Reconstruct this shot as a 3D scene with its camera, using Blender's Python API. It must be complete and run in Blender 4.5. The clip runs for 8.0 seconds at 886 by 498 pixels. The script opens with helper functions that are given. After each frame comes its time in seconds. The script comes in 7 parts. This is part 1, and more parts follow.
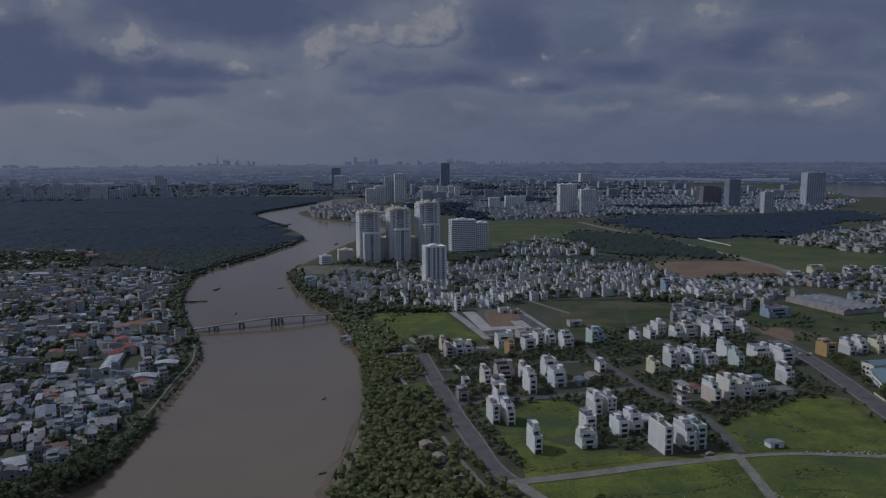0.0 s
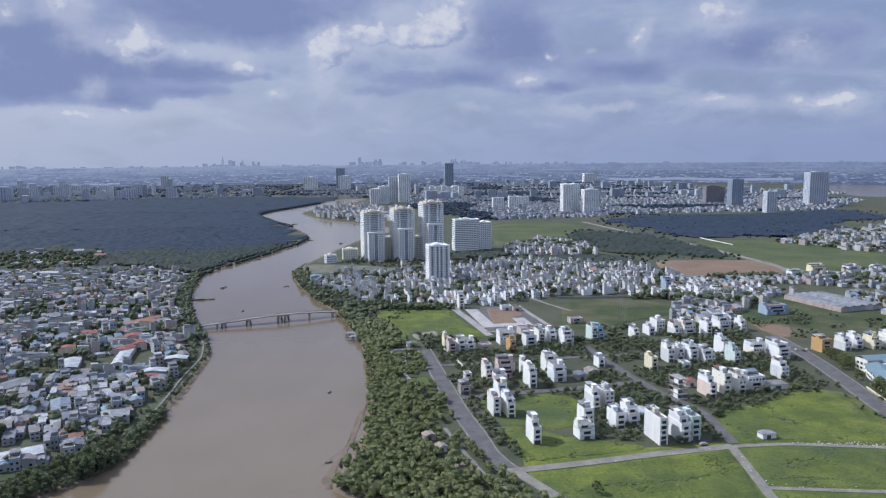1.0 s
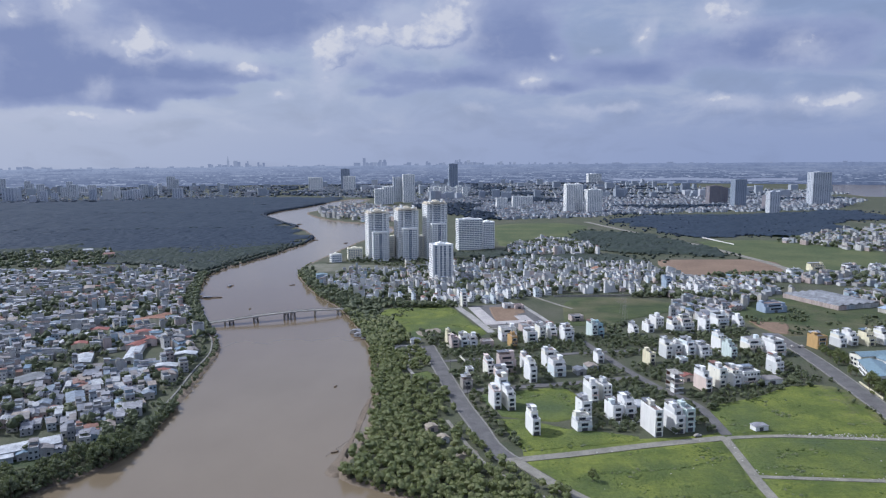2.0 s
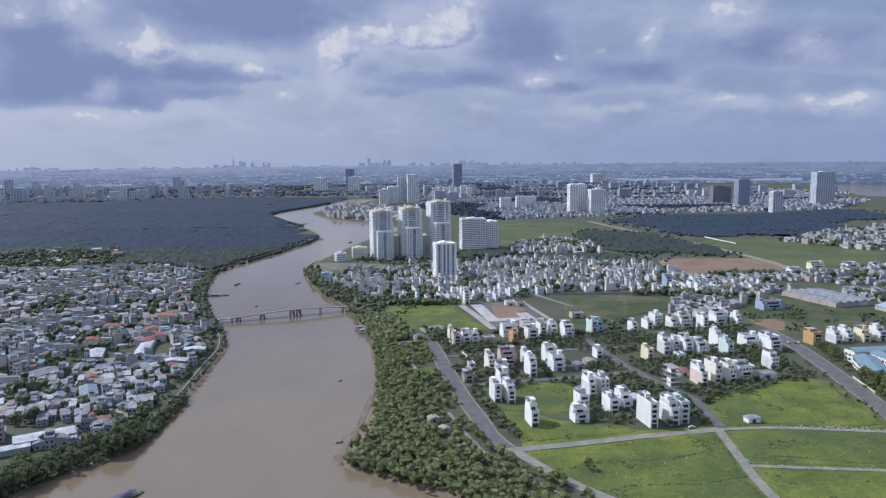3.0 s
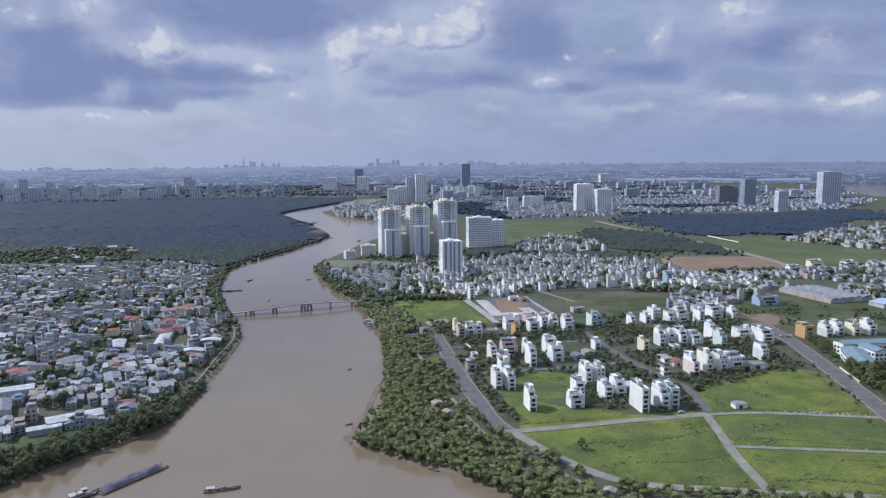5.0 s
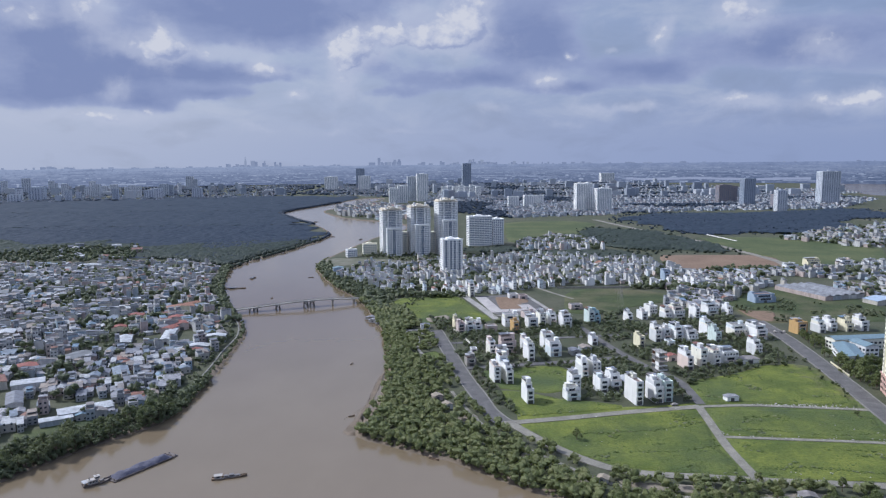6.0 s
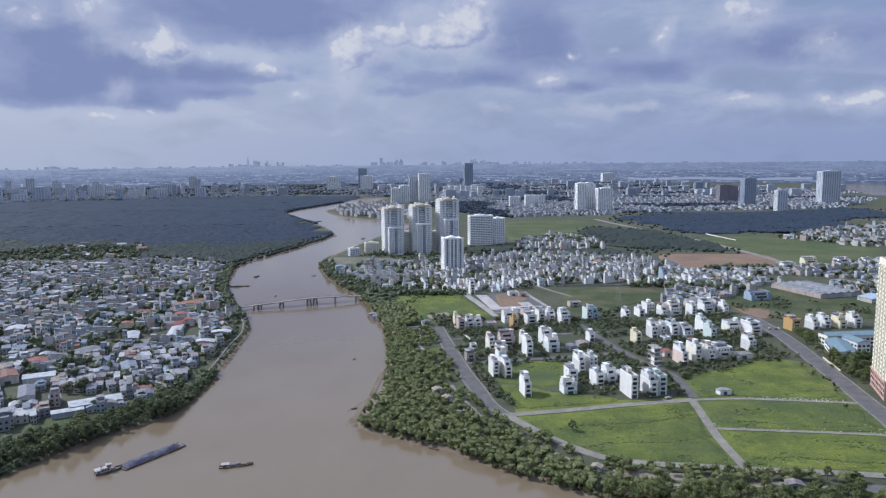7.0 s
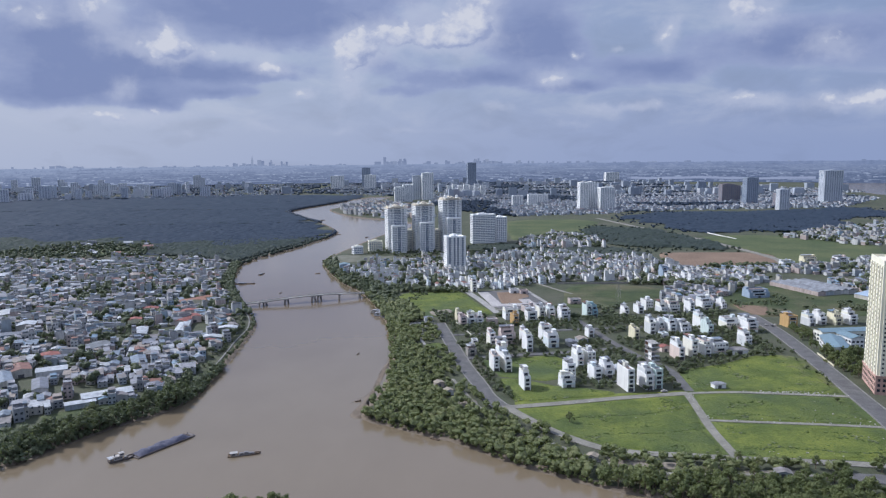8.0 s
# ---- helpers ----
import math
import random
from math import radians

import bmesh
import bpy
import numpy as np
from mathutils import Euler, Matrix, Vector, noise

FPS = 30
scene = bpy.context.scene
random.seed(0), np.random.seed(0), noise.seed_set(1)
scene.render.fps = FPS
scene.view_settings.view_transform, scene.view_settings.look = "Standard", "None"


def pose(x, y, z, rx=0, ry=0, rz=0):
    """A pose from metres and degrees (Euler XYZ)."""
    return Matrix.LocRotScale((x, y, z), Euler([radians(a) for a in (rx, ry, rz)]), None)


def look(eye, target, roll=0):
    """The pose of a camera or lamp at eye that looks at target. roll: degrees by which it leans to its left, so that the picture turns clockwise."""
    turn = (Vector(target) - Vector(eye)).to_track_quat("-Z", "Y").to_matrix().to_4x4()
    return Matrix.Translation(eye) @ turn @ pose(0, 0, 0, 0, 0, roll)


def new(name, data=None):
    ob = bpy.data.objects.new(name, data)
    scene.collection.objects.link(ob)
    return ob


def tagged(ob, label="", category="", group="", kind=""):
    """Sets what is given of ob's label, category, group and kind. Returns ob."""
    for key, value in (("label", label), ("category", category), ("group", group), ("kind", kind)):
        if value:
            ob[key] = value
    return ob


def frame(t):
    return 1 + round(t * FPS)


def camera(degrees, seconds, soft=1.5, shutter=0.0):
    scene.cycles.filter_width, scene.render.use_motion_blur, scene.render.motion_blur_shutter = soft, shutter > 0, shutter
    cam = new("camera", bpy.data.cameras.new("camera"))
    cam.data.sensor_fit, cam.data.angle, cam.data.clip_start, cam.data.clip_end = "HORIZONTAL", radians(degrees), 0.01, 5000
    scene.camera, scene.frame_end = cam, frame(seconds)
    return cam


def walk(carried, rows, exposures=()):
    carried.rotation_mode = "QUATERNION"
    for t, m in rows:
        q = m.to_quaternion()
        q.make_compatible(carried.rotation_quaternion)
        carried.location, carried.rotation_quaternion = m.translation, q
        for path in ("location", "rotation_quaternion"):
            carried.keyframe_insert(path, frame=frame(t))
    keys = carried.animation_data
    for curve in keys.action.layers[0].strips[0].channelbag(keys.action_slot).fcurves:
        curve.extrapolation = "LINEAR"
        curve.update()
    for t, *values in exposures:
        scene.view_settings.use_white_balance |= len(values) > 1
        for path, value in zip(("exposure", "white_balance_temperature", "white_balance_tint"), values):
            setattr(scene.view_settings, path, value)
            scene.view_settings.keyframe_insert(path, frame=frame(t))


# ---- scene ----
cam = camera(64.2, 8.0, 1.25)
PATH = [
    (0, (-2.072, 100.28, 150.588), (-1.903, 102.257, 150.337), -0.2),
    (0.5, (-1.889, 94.042, 150.403), (-1.726, 96.019, 150.153), -0.3),
    (1, (-1.834, 87.817, 150.338), (-1.677, 89.795, 150.088), -0.3),
    (1.5, (-1.871, 81.22, 150.482), (-1.72, 83.198, 150.233), -0.3),
    (3, (-0.673, 62.351, 150.057), (-0.542, 64.332, 149.809), -0.4),
    (3.5, (-0.34, 55.966, 150.053), (-0.215, 57.947, 149.806), -0.4),
    (4, (-0.235, 49.51, 150.125), (-0.116, 51.491, 149.877), -0.4),
    (4.5, (0.529, 43.041, 149.941), (0.64, 45.023, 149.694), -0.4),
    (6, (0.933, 24.765, 149.704), (1.036, 26.747, 149.455), -0.4),
    (6.5, (1.406, 18.441, 149.421), (1.506, 20.423, 149.173), -0.4),
    (7, (1.624, 12.636, 149.546), (1.721, 14.618, 149.297), -0.4),
    (7.5, (2.108, 6.631, 149.586), (2.199, 8.613, 149.336), -0.4),
    (8, (2.324, 0.51, 149.575), (2.411, 2.492, 149.324), -0.4),
]
# seconds, stops, kelvin, tint: the film fades in
EXPOSURES = [(0.0, -1.7, 5800, 12), (0.3, -0.7, 5800, 12), (0.6, -0.07, 5800, 12), (8.0, -0.07, 5800, 12)]
walk(cam, [(t, look(eye, target, roll)) for t, eye, target, roll in PATH], EXPOSURES)

# ---- light ----
SUN_AZ, SUN_EL = -66.0, 43.0      # degrees: clockwise from +y, above the horizon
sun_dir = Vector((math.sin(radians(SUN_AZ)) * math.cos(radians(SUN_EL)), math.cos(radians(SUN_AZ)) * math.cos(radians(SUN_EL)), math.sin(radians(SUN_EL))))
sun = new("sun", bpy.data.lights.new("sun", "SUN"))
sun.data.energy, sun.data.angle, sun.data.color = 4.25, radians(0.55), (1.0, 0.97, 0.92)
sun.matrix_world = look(sun_dir * 900, (0, 0, 0))

world = bpy.data.worlds.new("world")
scene.world = world
world.use_nodes = True
wt = world.node_tree
wt.nodes.clear()


def node(tree, kind, ins=None, operation="", data_type="", blend_type="", interpolation_type="", node_tree=None):
    n = tree.nodes.new(kind)
    if operation:
        n.operation = operation
    if data_type:
        n.data_type = data_type
    if blend_type:
        n.blend_type = blend_type
    if interpolation_type:
        n.interpolation_type = interpolation_type
    if node_tree:
        n.node_tree = node_tree
    for k, v in (ins or {}).items():
        if isinstance(v, bpy.types.NodeSocket):
            tree.links.new(v, n.inputs[k])
        else:
            n.inputs[k].default_value = v
    return n


def maths(tree, op, a, b=0.0, c=0.0, clamp=False):
    n = node(tree, "ShaderNodeMath", {0: a, 1: b, 2: c}, operation=op)
    n.use_clamp = clamp
    return n.outputs[0]


# Grey cloud banks, sunlit heads and low puffs: azimuth, elevation, half width, half height (degrees) and thickness
GREYS = [(-9.8, 10.9, 9.6, 2.29, 1.1), (-23.2, 7.3, 6.0, 2.2, 1.0), (-26.4, 9.4, 4.1, 2.29, 0.5), (-25.8, 4.6, 4.4, 0.92, 0.9), (-15.7, 6.8, 6.0, 0.69, 1.0), (-11.2, 6.2, 2.5, 0.46, 0.7), (-19.3, 4.5, 2.2, 0.73, 0.8), (-14.5, 5.3, 3.2, 0.46, 0.7), (9.3, 9.8, 5.0, 2.52, 0.95), (11.7, 8.6, 2.7, 1.37, 0.6),
         (4.6, 6.4, 5.5, 0.73, 0.95), (-0.3, 5.3, 3.9, 0.64, 0.65), (19.0, 6.7, 5.3, 1.1, 1.05), (13.0, 5.4, 3.2, 0.5, 0.9), (26.1, 8.4, 5.0, 1.5, 0.7), (31.5, 8.3, 4.5, 2.0, 0.9), (-2.3, 7.6, 3.0, 0.92, 0.6), (-24.3, 5.9, 5.5, 0.92, 0.6), (-15.3, 13.7, 11.9, 2.75, 0.9), (13.4, 14.5, 13.7, 2.29, 0.5)]
HEADS = [(-4.4, 8.6, 1.6, 1.56, 1.1), (-1.8, 9.4, 2.1, 1.19, 0.75), (4.8, 10.7, 2.0, 2.11, 1.25), (2.2, 9.3, 1.9, 0.82, 0.8), (-18.1, 8.6, 1.2, 1.37, 1.0), (-20.2, 8.5, 1.4, 1.01, 0.5), (-22.9, 10.5, 2.1, 1.19, 0.65), (-14.8, 8.2, 5.0, 0.64, 0.6), (19.8, 9.3, 1.0, 1.28, 0.75), (0.4, 10.9, 1.6, 1.37, 0.6),
         (-5.0, 5.8, 1.1, 1.37, 0.55), (-10.7, 7.1, 1.5, 0.46, 0.7), (11.1, 6.1, 1.3, 0.73, 0.7), (25.3, 10.3, 2.3, 1.28, 0.8), (30.6, 7.7, 2.1, 1.01, 0.45), (-21.3, 5.2, 0.9, 0.82, 0.55), (-26.9, 9.9, 1.6, 0.92, 0.5)]
PUFFS = [(-8.3, 5.3, 1.0, 0.46, 0.75), (13.1, 7.9, 0.4, 0.32, 0.7), (32.2, 4.0, 2.4, 0.62, 0.75), (34.2, 4.4, 1.2, 0.5, 0.5), (25.7, 4.2, 2.7, 0.6, 0.7), (18.0, 3.9, 1.9, 0.46, 0.55), (-22.7, 3.3, 5.0, 0.55, 0.7), (6.8, 4.2, 1.3, 0.46, 0.45), (14.8, 3.9, 1.8, 0.37, 0.4), (16.0, 8.2, 0.6, 0.23, 0.4),
         (12.6, 2.8, 1.4, 0.41, 0.35), (-0.4, 2.3, 1.4, 0.32, 0.4), (-5.7, 2.3, 1.2, 0.32, 0.4), (-11.3, 2.5, 1.2, 0.32, 0.4), (-17.1, 2.0, 0.7, 0.41, 0.4)]


def banks(tree, vec, rows):
    """The summed thickness of soft cloud banks at a place in the sky."""
    total = 0.0
    for az0, el0, wa, we, amount in rows:
        q = node(tree, "ShaderNodeVectorMath", {0: vec, 1: (1 / wa, 1 / we, 0.0), 2: (-az0 / wa, -el0 / we, 0.0)}, operation="MULTIPLY_ADD").outputs[0]
        r2 = node(tree, "ShaderNodeVectorMath", {0: q, 1: q}, operation="DOT_PRODUCT").outputs["Value"]
        total = maths(tree, "MULTIPLY_ADD", maths(tree, "POWER", 0.40, r2), amount, total)
    return total


def drifted(tree, vec, scale, by):
    """The place in the sky, pushed about by turbulence."""
    n = node(tree, "ShaderNodeTexNoise", {"Vector": vec, "Scale": scale, "Detail": 4.0, "Roughness": 0.55}).outputs["Color"]
    n = node(tree, "ShaderNodeVectorMath", {0: n, 1: (0.5, 0.5, 0.5)}, operation="SUBTRACT").outputs[0]
    return node(tree, "ShaderNodeVectorMath", {0: n, 1: by, 2: vec}, operation="MULTIPLY_ADD").outputs[0]


def cloud_group(name):
    g = bpy.data.node_groups.new(name, "ShaderNodeTree")
    g.interface.new_socket("Vector", in_out="INPUT", socket_type="NodeSocketVector")
    for socket in ("Value", "Soft"):
        g.interface.new_socket(socket, in_out="OUTPUT", socket_type="NodeSocketFloat")
    return g, g.nodes.new("NodeGroupInput").outputs[0], g.nodes.new("NodeGroupOutput").inputs


heads, gin, gout = cloud_group("cloud_heads")
total = banks(heads, drifted(heads, gin, 0.55, (1.7, 1.5, 0.0)), HEADS + PUFFS)
squash = node(heads, "ShaderNodeVectorMath", {0: drifted(heads, gin, 0.9, (0.9, 0.7, 0.0)), 1: (0.75, 1.0, 0.0)}, operation="MULTIPLY").outputs[0]
curd = node(heads, "ShaderNodeTexVoronoi", {"Vector": squash, "Scale": 0.62, "Detail": 3.0, "Roughness": 0.55}).outputs["Distance"]
wisp = node(heads, "ShaderNodeTexNoise", {"Vector": squash, "Scale": 0.5, "Detail": 7.0, "Roughness": 0.6}).outputs["Fac"]
d0 = maths(heads, "MULTIPLY_ADD", maths(heads, "SUBTRACT", 0.42, curd), 0.42, total)
d0 = maths(heads, "MULTIPLY_ADD", maths(heads, "SUBTRACT", wisp, 0.5), 1.25, d0)
heads.links.new(d0, gout[0])
heads.links.new(maths(heads, "MULTIPLY_ADD", maths(heads, "SUBTRACT", wisp, 0.5), 0.9, total), gout[1])

tc = node(wt, "ShaderNodeTexCoord")
sep = node(wt, "ShaderNodeSeparateXYZ", {0: tc.outputs["Generated"]})
az = maths(wt, "MULTIPLY", maths(wt, "ARCTAN2", sep.outputs[0], sep.outputs[1]), 57.2958)
el = maths(wt, "MULTIPLY", maths(wt, "ARCSINE", sep.outputs[2]), 57.2958)
ae = node(wt, "ShaderNodeCombineXYZ", {0: az, 1: el, 2: 0.0}).outputs[0]
ae2 = node(wt, "ShaderNodeVectorMath", {0: ae, 1: (-0.55, 0.55, 0.0)}, operation="ADD").outputs[0]
at_here, at_sunward = (node(wt, "ShaderNodeGroup", {0: v}, node_tree=heads) for v in (ae, ae2))
here, sunward = at_here.outputs[0], at_sunward.outputs[0]
fade = node(wt, "ShaderNodeMapRange", {0: el, 1: 0.6, 2: 3.2, 3: 0.0, 4: 1.0}, interpolation_type="SMOOTHSTEP").outputs[0]
head_mask = node(wt, "ShaderNodeMapRange", {0: here, 1: 0.28, 2: 0.56, 3: 0.0, 4: 0.92}, interpolation_type="SMOOTHSTEP").outputs[0]
head_mask = maths(wt, "MULTIPLY", head_mask, fade)
# thin bright cloud round the heads
soft_mask = node(wt, "ShaderNodeMapRange", {0: at_here.outputs[1], 1: 0.0, 2: 0.62, 3: 0.0, 4: 0.62}, interpolation_type="SMOOTHSTEP").outputs[0]
soft_mask = maths(wt, "MULTIPLY", soft_mask, fade)
# broad grey undersides
gv = drifted(wt, ae, 0.22, (4.6, 1.7, 0.0))
wide = node(wt, "ShaderNodeVectorMath", {0: ae, 1: (0.10, 0.22, 0.0)}, operation="MULTIPLY").outputs[0]
puff = node(wt, "ShaderNodeTexNoise", {"Vector": wide, "Scale": 1.7, "Detail": 8.0, "Roughness": 0.55}).outputs["Fac"]
grey = maths(wt, "MULTIPLY_ADD", maths(wt, "SUBTRACT", puff, 0.5), 1.5, banks(wt, gv, GREYS))
mask = node(wt, "ShaderNodeMapRange", {0: grey, 1: 0.26, 2: 0.66, 3: 0.0, 4: 0.96}, interpolation_type="SMOOTHSTEP").outputs[0]
mask = maths(wt, "MULTIPLY", mask, fade)
gcol = node(wt, "ShaderNodeValToRGB", {0: node(wt, "ShaderNodeMapRange", {0: grey, 1: 0.25, 2: 1.15}).outputs[0]})
gcol.color_ramp.elements[0].color = (0.400, 0.445, 0.600, 1)
gcol.color_ramp.elements[1].color = (0.240, 0.288, 0.462, 1)
lit = maths(wt, "MULTIPLY_ADD", maths(wt, "SUBTRACT", here, sunward), 1.25, 0.40)
lit = maths(wt, "MULTIPLY_ADD", maths(wt, "SUBTRACT", here, 0.5), 0.50, lit, clamp=True)
hcol = node(wt, "ShaderNodeValToRGB", {0: lit})
hcol.color_ramp.elements[0].color = (0.350, 0.392, 0.545, 1)
hcol.color_ramp.elements[1].color = (0.72, 0.708, 0.72, 1)
hcol.color_ramp.elements.new(0.5).color = (0.545, 0.565, 0.655, 1)
sky = node(wt, "ShaderNodeTexSky")
sky.sky_type, sky.sun_disc, sky.sun_elevation, sky.sun_rotation = "NISHITA", False, radians(SUN_EL), radians(SUN_AZ)
sky.air_density, sky.dust_density, sky.ozone_density = 1.2, 2.5, 2.0
bg_sky = node(wt, "ShaderNodeBackground", {"Color": sky.outputs[0], "Strength": 0.085})
bg_cloud = node(wt, "ShaderNodeBackground", {"Color": gcol.outputs[0], "Strength": 0.95})
bg_soft = node(wt, "ShaderNodeBackground", {"Color": (0.560, 0.580, 0.668, 1), "Strength": 0.95})
bg_head = node(wt, "ShaderNodeBackground", {"Color": hcol.outputs[0], "Strength": 0.95})
# a milky veil low over the horizon
veil = node(wt, "ShaderNodeMapRange", {0: el, 1: 0.0, 2: 12.0, 3: 0.9, 4: 0.74}, interpolation_type="SMOOTHSTEP").outputs[0]
side = node(wt, "ShaderNodeMapRange", {0: az, 1: -38.0, 2: 38.0, 3: 0.0, 4: 1.0}, interpolation_type="SMOOTHSTEP").outputs[0]
vcol = node(wt, "ShaderNodeMix", {0: side, 6: (0.485, 0.525, 0.635, 1), 7: (0.325, 0.385, 0.560, 1)}, data_type="RGBA").outputs[2]
# unseen cloud deck overhead, made brighter than the low sky to lift shadows below
deck = node(wt, "ShaderNodeMapRange", {0: el, 1: 13.0, 2: 50.0, 3: 1.0, 4: 1.75}, interpolation_type="SMOOTHSTEP").outputs[0]
for bg in (bg_cloud, bg_soft, bg_head):
    wt.links.new(maths(wt, "MULTIPLY", deck, 0.95), bg.inputs["Strength"])
soft = node(wt, "ShaderNodeVectorMath", {0: ae, 1: (0.10, 0.26, 0.0)}, operation="MULTIPLY").outputs[0]
soft = node(wt, "ShaderNodeTexNoise", {"Vector": soft, "Scale": 1.6, "Detail": 6.0, "Roughness": 0.55, "Distortion": 0.4}).outputs["Fac"]
low = node(wt, "ShaderNodeMapRange", {0: soft, 1: 0.46, 2: 0.70, 3: 0.0, 4: 0.55}, interpolation_type="SMOOTHSTEP").outputs[0]
high_up = node(wt, "ShaderNodeMapRange", {0: el, 1: 1.2, 2: 4.0, 3: 0.0, 4: 1.0}, interpolation_type="SMOOTHSTEP").outputs[0]
vcol = node(wt, "ShaderNodeMix", {0: maths(wt, "MULTIPLY", low, high_up), 6: vcol, 7: (0.560, 0.585, 0.670, 1)}, data_type="RGBA").outputs[2]
dim = node(wt, "ShaderNodeMapRange", {0: soft, 1: 0.28, 2: 0.5, 3: 0.88, 4: 1.0}).outputs[0]
vcol = node(wt, "ShaderNodeVectorMath", {0: vcol, 1: dim}, operation="MULTIPLY").outputs[0]
bg_veil = node(wt, "ShaderNodeBackground", {"Color": vcol, "Strength": deck})
mix0 = node(wt, "ShaderNodeMixShader", {0: veil, 1: bg_sky.outputs[0], 2: bg_veil.outputs[0]})
mix1 = node(wt, "ShaderNodeMixShader", {0: mask, 1: mix0.outputs[0], 2: bg_cloud.outputs[0]})
mix_soft = node(wt, "ShaderNodeMixShader", {0: soft_mask, 1: mix1.outputs[0], 2: bg_soft.outputs[0]})
mix2 = node(wt, "ShaderNodeMixShader", {0: head_mask, 1: mix_soft.outputs[0], 2: bg_head.outputs[0]})
node(wt, "ShaderNodeOutputWorld", {0: mix2.outputs[0]})


# ---- materials ----
def material(name, rough=0.8, spec=0.35, metal=0.0):
    m = bpy.data.materials.new(name)
    m.use_nodes = True
    b = m.node_tree.nodes["Principled BSDF"]
    b.inputs["Roughness"].default_value, b.inputs["Specular IOR Level"].default_value, b.inputs["Metallic"].default_value = rough, spec, metal
    return m, m.node_tree, b


def ramp(t, fac, stops, mode="LINEAR"):
    r = node(t, "ShaderNodeValToRGB", {0: fac})
    cr = r.color_ramp
    cr.interpolation = mode
    while len(cr.elements) < len(stops):
        cr.elements.new(0.5)
    for e, (p, c) in zip(cr.elements, stops):
        e.position, e.color = p, (*c, 1)
    return r.outputs[0]


def noise_of(t, scale, detail=4.0, rough=0.55, stretch=(1, 1, 1), coords="Position"):
    src = t.nodes.get("src_" + coords)
    if src is None:
        src = t.nodes.new("ShaderNodeNewGeometry" if coords == "Position" else "ShaderNodeTexCoord")
        src.name = "src_" + coords
    v = node(t, "ShaderNodeVectorMath", {0: src.outputs[coords], 1: stretch}, operation="MULTIPLY").outputs[0]
    return node(t, "ShaderNodeTexNoise", {"Vector": v, "Scale": scale, "Detail": detail, "Roughness": rough}).outputs["Fac"]


def blend(t, fac, a, b, mode="MIX"):
    n = node(t, "ShaderNodeMix", data_type="RGBA", blend_type=mode)
    for key, v in ((0, fac), (6, a), (7, b)):
        if isinstance(v, bpy.types.NodeSocket):
            t.links.new(v, n.inputs[key])
        else:
            n.inputs[key].default_value = v if key == 0 else (*v, 1)
    return n.outputs[2]


def bumped(t, b, height, strength=0.5, dist=0.1):
    n = node(t, "ShaderNodeBump", {"Height": height, "Strength": strength, "Distance": dist})
    t.links.new(n.outputs[0], b.inputs["Normal"])


def two_tone(name, a, b_col, scale, rough=0.85, fine=None, bump=0.4, dist=0.2, stretch=(1, 1, 1), spec=0.3, lo=0.35, hi=0.65, third=None, dry=None):
    m, t, b = material(name, rough, spec)
    f = node(t, "ShaderNodeMapRange", {0: noise_of(t, scale, 5.0, 0.6, stretch), 1: lo, 2: hi}).outputs[0]
    col = blend(t, f, a, b_col)
    if third:
        g = node(t, "ShaderNodeMapRange", {0: noise_of(t, scale * 0.23, 4.0, 0.6), 1: 0.48, 2: 0.66}).outputs[0]
        col = blend(t, g, col, third)
    if dry:
        # worn, dried-out ground towards the busy side of the plots
        px = node(t, "ShaderNodeSeparateXYZ", {0: t.nodes["src_Position"].outputs["Position"]}).outputs[0]
        g = maths(t, "ADD", noise_of(t, 0.07, 5.0, 0.65), node(t, "ShaderNodeMapRange", {0: px, 1: 235.0, 2: 300.0, 3: -0.18, 4: 0.20}).outputs[0])
        col = blend(t, node(t, "ShaderNodeMapRange", {0: g, 1: 0.55, 2: 0.68, 3: 0.0, 4: 0.65}).outputs[0], col, dry)
    n2 = noise_of(t, fine or scale * 9, 5.0, 0.65)
    k = node(t, "ShaderNodeMapRange", {0: n2, 1: 0.25, 2: 0.75, 3: 0.68, 4: 1.3}).outputs[0]
    col = node(t, "ShaderNodeVectorMath", {0: col, 1: k}, operation="MULTIPLY").outputs[0]
    t.links.new(col, b.inputs["Base Color"])
    bumped(t, b, n2, bump, dist)
    return m


def many(name, stops, rough=0.8, island=False, stain=0.25, spec=0.3, metal=0.0, scale=0.5):
    """One of several base colours for each object (or island), with rain streaks and grime."""
    m, t, b = material(name, rough, spec, metal)
    rnd = node(t, "ShaderNodeNewGeometry").outputs["Random Per Island"] if island else node(t, "ShaderNodeObjectInfo").outputs["Random"]
    col = ramp(t, rnd, stops, "CONSTANT")
    s1 = noise_of(t, scale, 5.0, 0.62, (1, 1, 0.22))
    s2 = noise_of(t, scale * 7, 4.0, 0.6)
    k = maths(t, "ADD", maths(t, "MULTIPLY", s1, 0.7), maths(t, "MULTIPLY", s2, 0.3))
    k = node(t, "ShaderNodeMapRange", {0: k, 1: 0.3, 2: 0.66, 3: 1.0 - stain * 1.6, 4: 1.0 + stain * 0.25}).outputs[0]
    col = node(t, "ShaderNodeVectorMath", {0: col, 1: k}, operation="MULTIPLY").outputs[0]
    t.links.new(col, b.inputs["Base Color"])
    bumped(t, b, s2, 0.15, 0.03)
    return m


